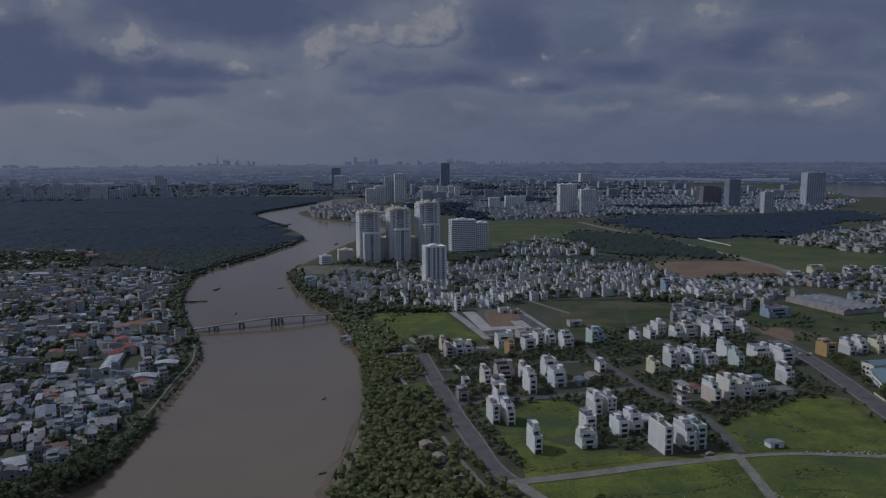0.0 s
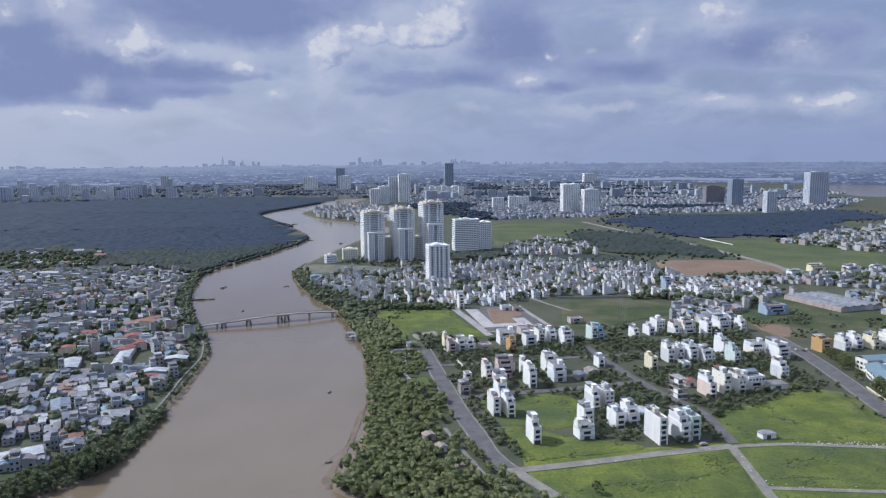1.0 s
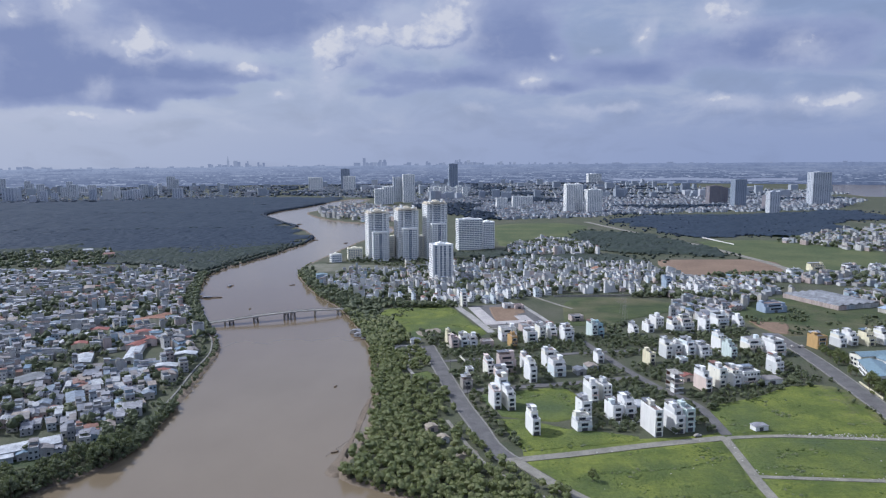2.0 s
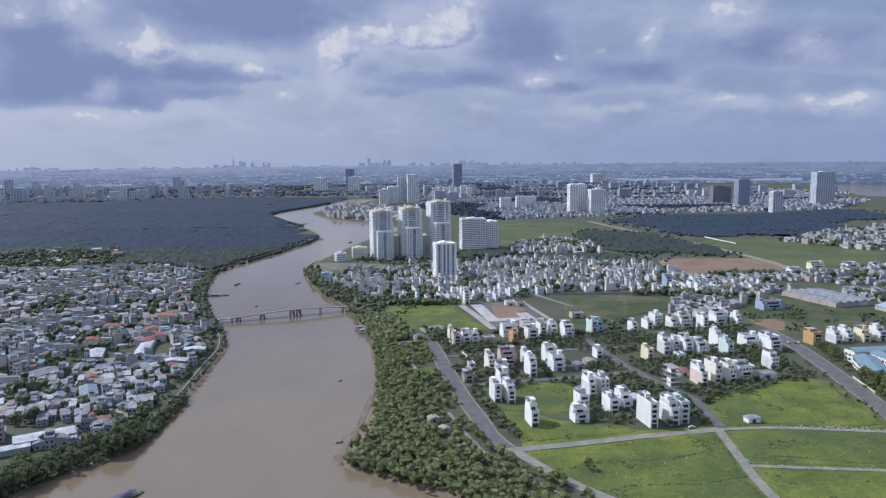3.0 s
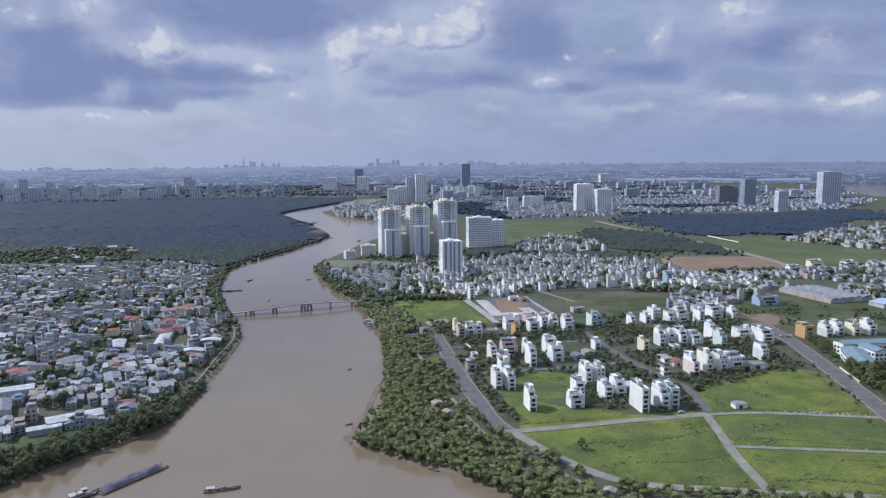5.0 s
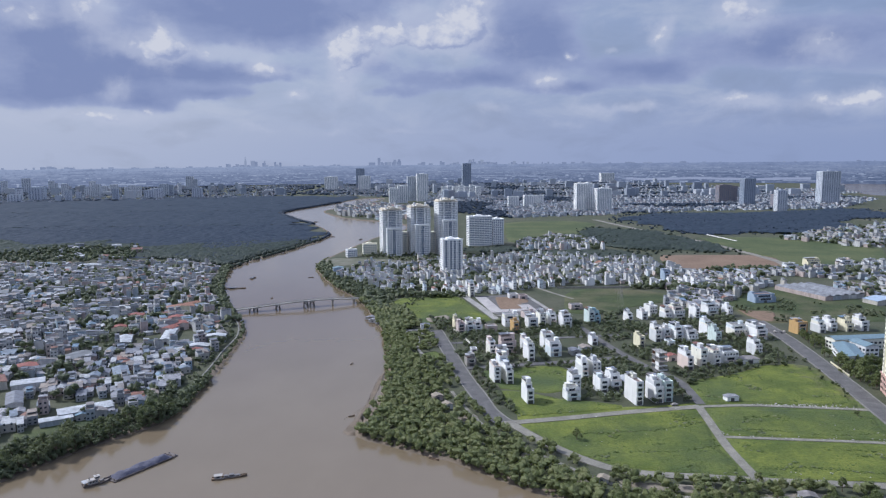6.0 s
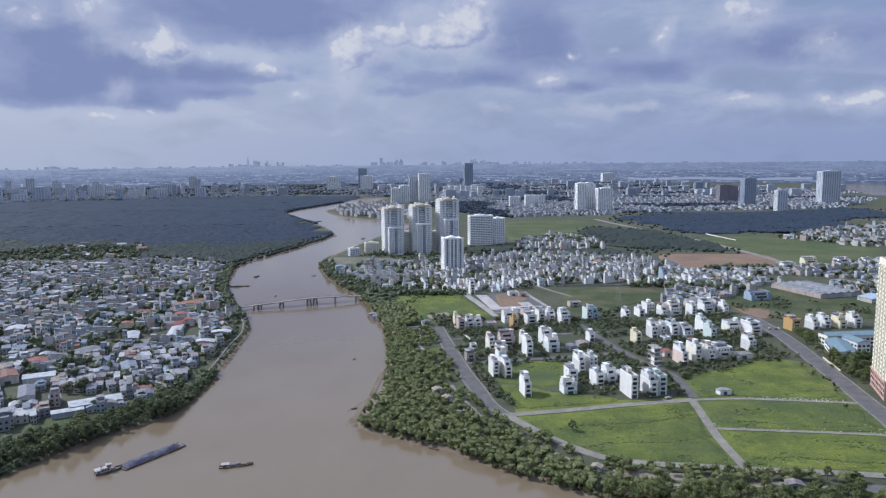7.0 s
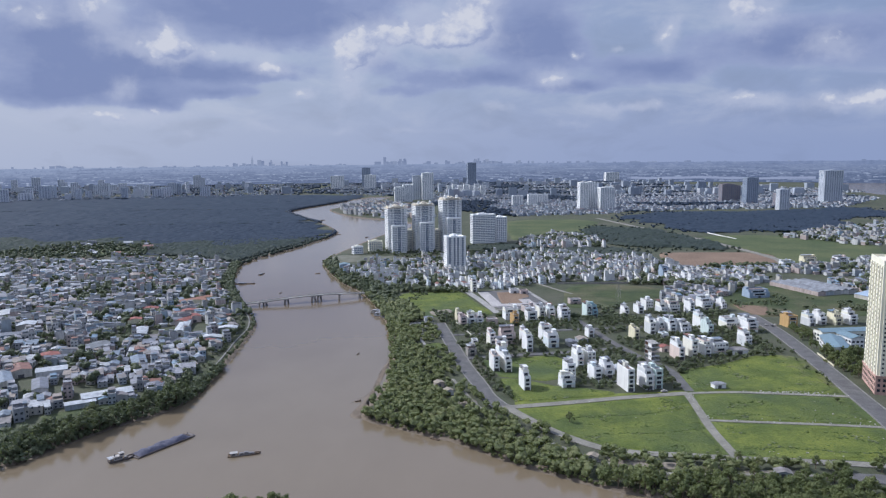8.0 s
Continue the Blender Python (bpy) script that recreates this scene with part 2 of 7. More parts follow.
WHITES = [(0.0, (0.80, 0.80, 0.79)), (0.45, (0.74, 0.73, 0.71)), (0.66, (0.78, 0.76, 0.66)), (0.76, (0.62, 0.63, 0.63)), (0.86, (0.66, 0.72, 0.74)), (0.94, (0.70, 0.58, 0.52))]
MIXED = [(0.0, (0.58, 0.58, 0.57)), (0.30, (0.44, 0.44, 0.43)), (0.48, (0.55, 0.52, 0.46)), (0.62, (0.40, 0.44, 0.47)), (0.74, (0.48, 0.40, 0.37)), (0.82, (0.33, 0.34, 0.35)), (0.95, (0.39, 0.48, 0.55))]
ROOFS = [(0.0, (0.31, 0.31, 0.33)), (0.26, (0.20, 0.21, 0.24)), (0.48, (0.46, 0.47, 0.48)), (0.64, (0.25, 0.23, 0.22)), (0.76, (0.22, 0.26, 0.31)), (0.84, (0.33, 0.28, 0.24)), (0.895, (0.25, 0.13, 0.10)), (0.95, (0.17, 0.25, 0.33))]
m_white = many("white_stucco", WHITES, stain=0.12)
FAR_WHITES = [(p, tuple(v * 0.88 for v in c)) for p, c in WHITES]
m_white_i = many("white_stucco_far", FAR_WHITES, island=True, stain=0.2)
m_mixed = many("painted_render", MIXED, stain=0.3)
m_mixed_i = many("painted_render_far", MIXED, island=True, stain=0.3)
# far city walls, the blue-grey of haze mixed into their paint
m_hazed_pale_i = many("pale_hazed_render_far", [(0.0, (0.42, 0.46, 0.52)), (0.35, (0.33, 0.37, 0.43)), (0.6, (0.54, 0.56, 0.60)), (0.8, (0.39, 0.40, 0.43)), (0.92, (0.28, 0.32, 0.39))], island=True, stain=0.2)
m_palesheet = many("pale_sheet", [(0.0, (0.20, 0.21, 0.22))], rough=0.85, stain=0.3, scale=0.2)
m_skyblue = many("sky_blue_render", [(0.0, (0.35, 0.43, 0.53))], stain=0.2)
m_orangeroof = many("orange_roof_tiles", [(0.0, (0.30, 0.16, 0.11))], stain=0.3)
m_whitesheet = many("white_sheet", [(0.0, (0.50, 0.52, 0.54))], rough=0.6, stain=0.4, scale=0.2)
m_factorysheet = many("weathered_pale_sheet", [(0.0, (0.27, 0.28, 0.30)), (0.5, (0.22, 0.23, 0.25))], rough=0.7, stain=0.4, scale=0.2)
m_sheet = many("roof_sheet", ROOFS, rough=0.55, stain=0.4, scale=0.35)
m_sheet_i = many("roof_sheet_far", ROOFS, rough=0.55, stain=0.4, scale=0.35, island=True)
m_deck = many("roof_deck", [(0.0, (0.30, 0.29, 0.28)), (0.4, (0.38, 0.37, 0.36)), (0.7, (0.27, 0.21, 0.19)), (0.85, (0.33, 0.34, 0.35))], stain=0.5)
m_yellow = many("ochre_render", [(0.0, (0.52, 0.34, 0.15))], stain=0.15)
m_cream = many("cream_render", [(0.0, (0.78, 0.72, 0.52))], stain=0.2)
m_pink = many("pink_render", [(0.0, (0.58, 0.49, 0.46))], stain=0.25)
m_teal = many("teal_render", [(0.0, (0.36, 0.52, 0.57))], stain=0.25)
m_mint = many("mint_render", [(0.0, (0.62, 0.71, 0.68))], stain=0.2)
m_greywall = many("bare_cement", [(0.0, (0.36, 0.34, 0.31))], stain=0.35)
m_beige = many("faded_beige_sheet", [(0.0, (0.36, 0.31, 0.24))], stain=0.35)
m_brick = many("bare_brick", [(0.0, (0.36, 0.19, 0.13))], stain=0.35)
m_redroof = many("red_roof_tiles", [(0.0, (0.29, 0.115, 0.095))], stain=0.35)
m_blueroof = many("blue_roof_sheet", [(0.0, (0.19, 0.27, 0.31))], rough=0.5, stain=0.25)
m_towerwall = many("tower_render", [(0.0, (0.84, 0.84, 0.82))], stain=0.08, scale=0.1)
m_towercream = many("tower_cream_render", [(0.0, (0.82, 0.78, 0.64))], stain=0.12, scale=0.1)
m_towergold = many("tower_crown_render", [(0.0, (0.63, 0.57, 0.46))], stain=0.2, scale=0.2)
m_towerpink = many("tower_pink_render", [(0.0, (0.55, 0.36, 0.30))], stain=0.2, scale=0.2)
# far tower paints carry a bluish tint in place of haze
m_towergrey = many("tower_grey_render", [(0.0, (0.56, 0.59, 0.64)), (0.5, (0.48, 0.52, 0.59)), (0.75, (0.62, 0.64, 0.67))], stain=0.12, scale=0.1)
m_towerhazed = many("tower_hazed_render", [(0.0, (0.60, 0.62, 0.66)), (0.5, (0.52, 0.55, 0.60)), (0.75, (0.68, 0.69, 0.72))], stain=0.12, scale=0.1)
m_towerbrown = many("tower_bare_concrete", [(0.0, (0.26, 0.23, 0.24))], stain=0.2, scale=0.1)
# dark cladding, its colour lifted towards the haze
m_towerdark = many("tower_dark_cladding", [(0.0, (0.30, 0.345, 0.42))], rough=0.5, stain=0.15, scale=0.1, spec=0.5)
m_steel = many("dark_steel", [(0.0, (0.10, 0.10, 0.11))], rough=0.5, stain=0.3)
m_tank = many("steel_tank", [(0.0, (0.62, 0.63, 0.65))], rough=0.3, metal=0.9, stain=0.1)
m_rust = many("rusty_hull", [(0.0, (0.16, 0.135, 0.125))], rough=0.6, stain=0.4, scale=0.4)
m_tarpaulin = many("grey_tarpaulin", [(0.0, (0.20, 0.19, 0.19))], rough=0.7, stain=0.45, scale=0.8)
m_boatwhite = many("boat_paint", [(0.0, (0.44, 0.41, 0.38))], rough=0.5, stain=0.3)
m_wood = many("weathered_wood", [(0.0, (0.22, 0.16, 0.11))], stain=0.4)
m_bark = two_tone("bark", (0.13, 0.10, 0.07), (0.20, 0.16, 0.12), 2.0)

m_glass, gt, gb = material("window_glass", 0.12, 0.6)
gb.inputs["Base Color"].default_value = (0.028, 0.036, 0.05, 1)
m_blueglass, gt, gb = material("blue_window_glass", 0.15, 0.6)
# blue panes, made paler in colour to carry the reflected sky
gcol = ramp(gt, node(gt, "ShaderNodeNewGeometry").outputs["Random Per Island"], [(0.0, (0.11, 0.15, 0.21)), (0.5, (0.14, 0.18, 0.25)), (0.8, (0.20, 0.23, 0.27))], "CONSTANT")
gt.links.new(gcol, gb.inputs["Base Color"])


def leaf_material(name, stops, sheen=0.035):
    m, t, b = material(name, 0.6, 0.3)
    b.inputs["Sheen Weight"].default_value, b.inputs["Sheen Roughness"].default_value = sheen, 0.45
    isl = node(t, "ShaderNodeNewGeometry").outputs["Random Per Island"]
    obj = node(t, "ShaderNodeObjectInfo").outputs["Random"]
    k = maths(t, "ADD", maths(t, "MULTIPLY", isl, 0.45), maths(t, "MULTIPLY", obj, 0.35))
    k = maths(t, "MULTIPLY_ADD", noise_of(t, 0.035, 3.0), 0.35, k)
    col = ramp(t, k, stops)
    n2 = noise_of(t, 1.7, 5.0, 0.7)
    g = node(t, "ShaderNodeMapRange", {0: n2, 1: 0.3, 2: 0.7, 3: 0.74, 4: 1.26}).outputs[0]
    col = node(t, "ShaderNodeVectorMath", {0: col, 1: g}, operation="MULTIPLY").outputs[0]
    t.links.new(col, b.inputs["Base Color"])
    bumped(t, b, n2, 0.5, 0.3)
    thin = node(t, "ShaderNodeBsdfTranslucent", {0: node(t, "ShaderNodeVectorMath", {0: col, 1: (1.25, 1.35, 0.8)}, operation="MULTIPLY").outputs[0]}).outputs[0]
    mix = node(t, "ShaderNodeMixShader", {0: 0.36, 1: b.outputs[0], 2: thin}).outputs[0]
    t.links.new(mix, t.nodes["Material Output"].inputs["Surface"])
    return m


m_leaf = leaf_material("leaves", [(0.15, (0.106, 0.132, 0.057)), (0.5, (0.142, 0.168, 0.070)), (0.8, (0.186, 0.206, 0.088)), (1.0, (0.235, 0.236, 0.108))])
# blue haze of distance is mixed into the forest's leaf colour
m_leafhazed = leaf_material("hazed_mangrove_leaves", [(0.15, (0.021, 0.037, 0.066)), (0.5, (0.029, 0.048, 0.082)), (0.8, (0.039, 0.060, 0.090)), (1.0, (0.056, 0.077, 0.094))], 0.03)
m_leafolive = leaf_material("scrub_leaves", [(0.15, (0.036, 0.052, 0.046)), (0.6, (0.052, 0.070, 0.056)), (1.0, (0.088, 0.104, 0.070))])
# darker, greyer copy of the leaves: shade and haze put into its colour
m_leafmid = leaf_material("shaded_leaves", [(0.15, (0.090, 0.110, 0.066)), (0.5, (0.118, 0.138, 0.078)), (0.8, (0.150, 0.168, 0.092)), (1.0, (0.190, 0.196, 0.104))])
m_weed = leaf_material("weed_leaves", [(0.15, (0.072, 0.098, 0.026)), (0.6, (0.090, 0.124, 0.030)), (1.0, (0.13, 0.155, 0.045))])
m_ground = two_tone("scrub_ground", (0.050, 0.060, 0.033), (0.078, 0.082, 0.048), 0.05, fine=0.6, bump=0.6, dist=0.5, third=(0.088, 0.086, 0.058))
m_grass = two_tone("meadow_grass", (0.078, 0.106, 0.021), (0.152, 0.176, 0.032), 0.05, fine=0.5, bump=1.0, dist=0.9, lo=0.38, hi=0.62, third=(0.062, 0.088, 0.032), dry=(0.120, 0.110, 0.066))
m_grassdark = two_tone("rough_pasture", (0.034, 0.050, 0.019), (0.064, 0.080, 0.028), 0.05, fine=0.5, bump=0.8, dist=0.4, third=(0.12, 0.105, 0.06))
m_olive = two_tone("dry_pasture", (0.058, 0.078, 0.030), (0.092, 0.105, 0.042), 0.012, fine=0.2, bump=0.4, lo=0.42, hi=0.58)
m_dryscrub = two_tone("dry_scrub", (0.100, 0.106, 0.070), (0.170, 0.162, 0.125), 0.06, fine=0.4, bump=0.5)
m_brown = two_tone("ploughed_soil", (0.165, 0.110, 0.075), (0.215, 0.150, 0.102), 0.02, fine=0.3)
m_asphalt = two_tone("worn_asphalt", (0.092, 0.088, 0.088), (0.136, 0.131, 0.127), 0.12, fine=1.5, bump=0.2, dist=0.05)
m_dirtroad = two_tone("dusty_road", (0.17, 0.16, 0.135), (0.25, 0.235, 0.20), 0.10, fine=1.2, bump=0.3, dist=0.05)
m_concrete = two_tone("concrete", (0.25, 0.24, 0.225), (0.34, 0.325, 0.30), 0.09, fine=1.2, bump=0.2, dist=0.05)
m_palepaving = two_tone("pale_paving", (0.33, 0.31, 0.30), (0.44, 0.41, 0.39), 0.07, fine=0.9, bump=0.2, dist=0.05)
m_yard = two_tone("bare_yard", (0.20, 0.17, 0.13), (0.27, 0.235, 0.19), 0.06, fine=0.8)
m_mud = two_tone("river_mud", (0.135, 0.108, 0.080), (0.185, 0.145, 0.106), 0.1, fine=1.0)
m_kerb = two_tone("kerb_stone", (0.15, 0.145, 0.13), (0.24, 0.23, 0.21), 0.3)
m_stone = two_tone("broken_concrete", (0.34, 0.33, 0.30), (0.50, 0.48, 0.45), 0.4)

m_water, t, b = material("silty_water", 0.14, 0.7)
w1 = noise_of(t, 0.004, 4.0, 0.6)
w2 = noise_of(t, 0.03, 4.0, 0.6, (1, 0.5, 1))
k = maths(t, "ADD", maths(t, "MULTIPLY", w1, 0.7), maths(t, "MULTIPLY", w2, 0.3))
t.links.new(ramp(t, k, [(0.3, (0.154, 0.119, 0.077)), (0.55, (0.181, 0.141, 0.094)), (0.75, (0.166, 0.133, 0.094))]), b.inputs["Base Color"])
bumped(t, b, maths(t, "ADD", noise_of(t, 0.9, 4.0, 0.6, (1, 0.6, 1)), maths(t, "MULTIPLY", w2, 1.0)), 0.05, 0.06)

# glowing backdrop of the far land, past all that is built; haze painted in
m_far = bpy.data.materials.new("haze_painted_land")
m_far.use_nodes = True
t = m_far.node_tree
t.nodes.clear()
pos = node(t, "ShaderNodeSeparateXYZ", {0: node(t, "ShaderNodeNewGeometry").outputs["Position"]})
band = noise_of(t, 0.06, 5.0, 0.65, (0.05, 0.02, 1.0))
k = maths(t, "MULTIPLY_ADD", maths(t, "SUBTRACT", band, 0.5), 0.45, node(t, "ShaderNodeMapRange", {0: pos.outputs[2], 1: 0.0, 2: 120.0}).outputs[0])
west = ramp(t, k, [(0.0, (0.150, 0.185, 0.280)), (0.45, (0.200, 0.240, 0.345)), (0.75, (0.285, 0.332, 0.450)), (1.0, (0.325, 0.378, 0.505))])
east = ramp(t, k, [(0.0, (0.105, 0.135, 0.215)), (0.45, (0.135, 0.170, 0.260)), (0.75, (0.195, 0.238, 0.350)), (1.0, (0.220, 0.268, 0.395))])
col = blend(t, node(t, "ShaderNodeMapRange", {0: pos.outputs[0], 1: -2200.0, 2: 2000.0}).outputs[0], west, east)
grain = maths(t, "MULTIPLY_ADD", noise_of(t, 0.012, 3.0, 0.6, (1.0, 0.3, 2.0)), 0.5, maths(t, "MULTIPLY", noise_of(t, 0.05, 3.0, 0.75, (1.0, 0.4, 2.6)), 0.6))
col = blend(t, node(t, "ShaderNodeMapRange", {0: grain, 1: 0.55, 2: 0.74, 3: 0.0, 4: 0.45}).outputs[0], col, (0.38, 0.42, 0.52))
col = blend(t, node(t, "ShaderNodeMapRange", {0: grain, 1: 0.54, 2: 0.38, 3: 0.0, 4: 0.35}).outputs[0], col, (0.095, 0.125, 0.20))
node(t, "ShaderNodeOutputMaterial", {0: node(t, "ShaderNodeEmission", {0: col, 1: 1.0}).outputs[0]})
# the far river strip glows in a colour already paled by haze
m_farriver = bpy.data.materials.new("hazed_distant_river")
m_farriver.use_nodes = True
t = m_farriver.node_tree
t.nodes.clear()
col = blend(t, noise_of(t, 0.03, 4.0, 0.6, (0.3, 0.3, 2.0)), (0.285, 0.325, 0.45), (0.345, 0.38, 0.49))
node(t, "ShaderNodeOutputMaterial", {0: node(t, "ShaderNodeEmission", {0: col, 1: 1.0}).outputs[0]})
# glowing skyline, its colour blended into haze towards the foot
m_farcity = bpy.data.materials.new("hazed_skyline")
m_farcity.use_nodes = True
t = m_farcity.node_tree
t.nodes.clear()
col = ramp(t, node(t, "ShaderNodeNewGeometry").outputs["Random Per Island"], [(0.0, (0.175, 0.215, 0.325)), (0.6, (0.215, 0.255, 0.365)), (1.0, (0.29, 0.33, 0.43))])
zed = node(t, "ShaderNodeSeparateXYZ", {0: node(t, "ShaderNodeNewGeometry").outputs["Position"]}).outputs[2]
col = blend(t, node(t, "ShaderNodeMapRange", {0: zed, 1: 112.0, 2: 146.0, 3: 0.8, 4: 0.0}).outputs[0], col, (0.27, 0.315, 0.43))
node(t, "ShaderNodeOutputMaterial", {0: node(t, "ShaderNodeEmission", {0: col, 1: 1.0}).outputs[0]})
# glowing blocks whose colour goes over to haze blue with height
m_farblocks = bpy.data.materials.new("hazed_blocks")
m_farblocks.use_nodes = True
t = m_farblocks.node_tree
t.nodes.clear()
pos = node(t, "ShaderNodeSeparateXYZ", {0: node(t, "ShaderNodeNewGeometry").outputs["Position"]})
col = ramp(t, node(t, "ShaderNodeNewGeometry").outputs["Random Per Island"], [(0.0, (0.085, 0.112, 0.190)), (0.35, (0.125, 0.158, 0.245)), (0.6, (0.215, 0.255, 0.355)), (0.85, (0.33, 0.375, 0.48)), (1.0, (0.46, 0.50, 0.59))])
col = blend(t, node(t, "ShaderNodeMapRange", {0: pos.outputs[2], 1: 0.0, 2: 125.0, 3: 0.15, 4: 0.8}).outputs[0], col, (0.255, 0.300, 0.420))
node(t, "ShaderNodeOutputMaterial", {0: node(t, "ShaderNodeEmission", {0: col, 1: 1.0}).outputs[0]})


# ---- building helpers ----
class Shape:
    """Gathers boxes, prisms and clumps into one mesh."""

    def __init__(self):
        self.v, self.f, self.m = [], [], []

    def add(self, verts, faces, mat=0, at=None):
        o = len(self.v)
        if at is not None:
            verts = [at @ Vector(p) for p in verts]
        self.v += [tuple(p) for p in verts]
        self.f += [tuple(i + o for i in f) for f in faces]
        self.m += [mat] * len(faces)
        return self

    def box(self, x0, x1, y0, y1, z0, z1, mat=0, at=None, taper=0.0):
        tx, ty = (x1 - x0) * taper / 2, (y1 - y0) * taper / 2
        v = [(x0, y0, z0), (x1, y0, z0), (x1, y1, z0), (x0, y1, z0), (x0 + tx, y0 + ty, z1), (x1 - tx, y0 + ty, z1), (x1 - tx, y1 - ty, z1), (x0 + tx, y1 - ty, z1)]
        return self.add(v, [(3, 2, 1, 0), (4, 5, 6, 7), (0, 1, 5, 4), (1, 2, 6, 5), (2, 3, 7, 6), (3, 0, 4, 7)], mat, at)

    def gable(self, x0, x1, y0, y1, z0, rise, mat=0, at=None, over=0.4, thick=0.12):
        xm = (x0 + x1) / 2
        x0, x1, y0, y1 = x0 - over, x1 + over, y0 - over, y1 + over
        v = []
        for y in (y0, y1):
            v += [(x0, y, z0), (xm, y, z0 + rise), (x1, y, z0), (x0, y, z0 + thick), (xm, y, z0 + rise + thick), (x1, y, z0 + thick)]
        return self.add(v, [(3, 4, 10, 9), (4, 5, 11, 10), (1, 0, 6, 7), (2, 1, 7, 8), (0, 3, 9, 6), (5, 2, 8, 11), (0, 1, 4, 3), (1, 2, 5, 4), (7, 6, 9, 10), (8, 7, 10, 11)], mat, at)

    def lean(self, x0, x1, y0, y1, z0, rise, mat=0, at=None, over=0.3, thick=0.1):
        x0, x1, y0, y1 = x0 - over, x1 + over, y0 - over, y1 + over
        v = [(x0, y0, z0), (x1, y0, z0), (x1, y1, z0 + rise), (x0, y1, z0 + rise)]
        v += [(a, b, c + thick) for a, b, c in v]
        return self.add(v, [(3, 2, 1, 0), (4, 5, 6, 7), (0, 1, 5, 4), (1, 2, 6, 5), (2, 3, 7, 6), (3, 0, 4, 7)], mat, at)

    def tube(self, a, b, r0, r1, sides=8, mat=0, cap=True):
        a, b = Vector(a), Vector(b)
        q = (b - a).to_track_quat("Z", "Y")
        v = []
        for p, r in ((a, r0), (b, r1)):
            v += [p + q @ Vector((r * math.cos(math.tau * i / sides), r * math.sin(math.tau * i / sides), 0)) for i in range(sides)]
        f = [(i, (i + 1) % sides, sides + (i + 1) % sides, sides + i) for i in range(sides)]
        if cap:
            f += [tuple(range(sides, 2 * sides)), tuple(reversed(range(sides)))]
        return self.add(v, f, mat)

    def ring(self, x0, x1, y0, y1, z0, z1, t, mat=0, at=None):
        """An upstand of thickness t round a rectangle."""
        self.box(x0, x1, y0, y0 + t, z0, z1, mat, at)
        self.box(x0, x1, y1 - t, y1, z0, z1, mat, at)
        self.box(x0, x0 + t, y0 + t, y1 - t, z0, z1, mat, at)
        return self.box(x1 - t, x1, y0 + t, y1 - t, z0, z1, mat, at)

    def mesh(self, name, mats, smooth=False):
        me = bpy.data.meshes.new(name)
        me.from_pydata(self.v, [], self.f)
        for m in mats:
            me.materials.append(m)
        if len(mats) > 1:
            me.polygons.foreach_set("material_index", self.m)
        if smooth:
            me.polygons.foreach_set("use_smooth", [True] * len(self.f))
        me.update()
        return me


def part(name, shape, mats, parent, label="", at=None, smooth=False):
    """Links a shape (or a finished mesh) as one part under a thing or a part."""
    if isinstance(shape, Shape):
        shape = shape.mesh(name, mats if isinstance(mats, (list, tuple)) else [mats], smooth)
    ob = new(name, shape)
    ob.parent = parent
    if at is not None:
        ob.matrix_basis = at
    return tagged(ob, label) if label else ob


def thing(name, label, category, at=None, group="", kind=""):
    ob = new(name)
    ob.empty_display_size = 0.5
    if at is not None:
        ob.matrix_basis = at
    return tagged(ob, label, category, group, kind)


def setting(name, shape, mats, label, category="", smooth=False):
    ob = new(name, shape.mesh(name, mats if isinstance(mats, (list, tuple)) else [mats], smooth) if isinstance(shape, Shape) else shape)
    return tagged(ob, label, category or name, "", "structure")


def spline(pts, step):
    """Points along a smooth line through pts, about step metres apart."""
    out, n = [], len(pts)
    for i in range(n - 1):
        p0, p1, p2, p3 = (np.array(pts[min(max(j, 0), n - 1)], float) for j in (i - 1, i, i + 1, i + 2))
        k = max(1, int(np.linalg.norm(p2 - p1) / step))
        for s in np.arange(k) / k:
            out.append(0.5 * (2 * p1 + (p2 - p0) * s + (2 * p0 - 5 * p1 + 4 * p2 - p3) * s * s + (3 * p1 - p0 - 3 * p2 + p3) * s ** 3))
    out.append(np.array(pts[-1], float))
    return np.array(out)


def inside(poly, x, y):
    """Which of the points (arrays) lie in the polygon."""
    x, y = np.asarray(x, float), np.asarray(y, float)
    c = np.zeros(x.shape, bool)
    for (x0, y0), (x1, y1) in zip(poly, np.roll(poly, -1, axis=0)):
        if y0 != y1:
            c ^= ((y0 > y) != (y1 > y)) & (x < (x1 - x0) * (y - y0) / (y1 - y0) + x0)
    return c


def edge_distance(poly, x, y):
    """Distance to the polygon's outline, positive outside."""
    d = np.full(x.shape, 1e12)
    for (x0, y0), (x1, y1) in zip(poly, np.roll(poly, -1, axis=0)):
        ex, ey = x1 - x0, y1 - y0
        s = np.clip(((x - x0) * ex + (y - y0) * ey) / (ex * ex + ey * ey + 1e-9), 0, 1)
        d = np.minimum(d, (x - x0 - s * ex) ** 2 + (y - y0 - s * ey) ** 2)
    d = np.sqrt(d)
    return np.where(inside(poly, x, y), -d, d)


# ---- river, ground ----
LEFT_BANK = [(-1500, -60), (-700, 130), (-400, 250), (-270, 318), (-204, 345), (-188, 368), (-170, 396), (-148, 422), (-138, 448), (-137, 510), (-139, 598), (-144, 655),
             (-168, 722), (-199, 809), (-223, 886), (-249, 1033), (-230, 1122), (-189, 1266), (-156, 1424), (-157, 1515), (-216, 1727), (-291, 1907), (-352, 2090),
             (-345, 2230), (-300, 2400), (-235, 2640), (-155, 2886)]
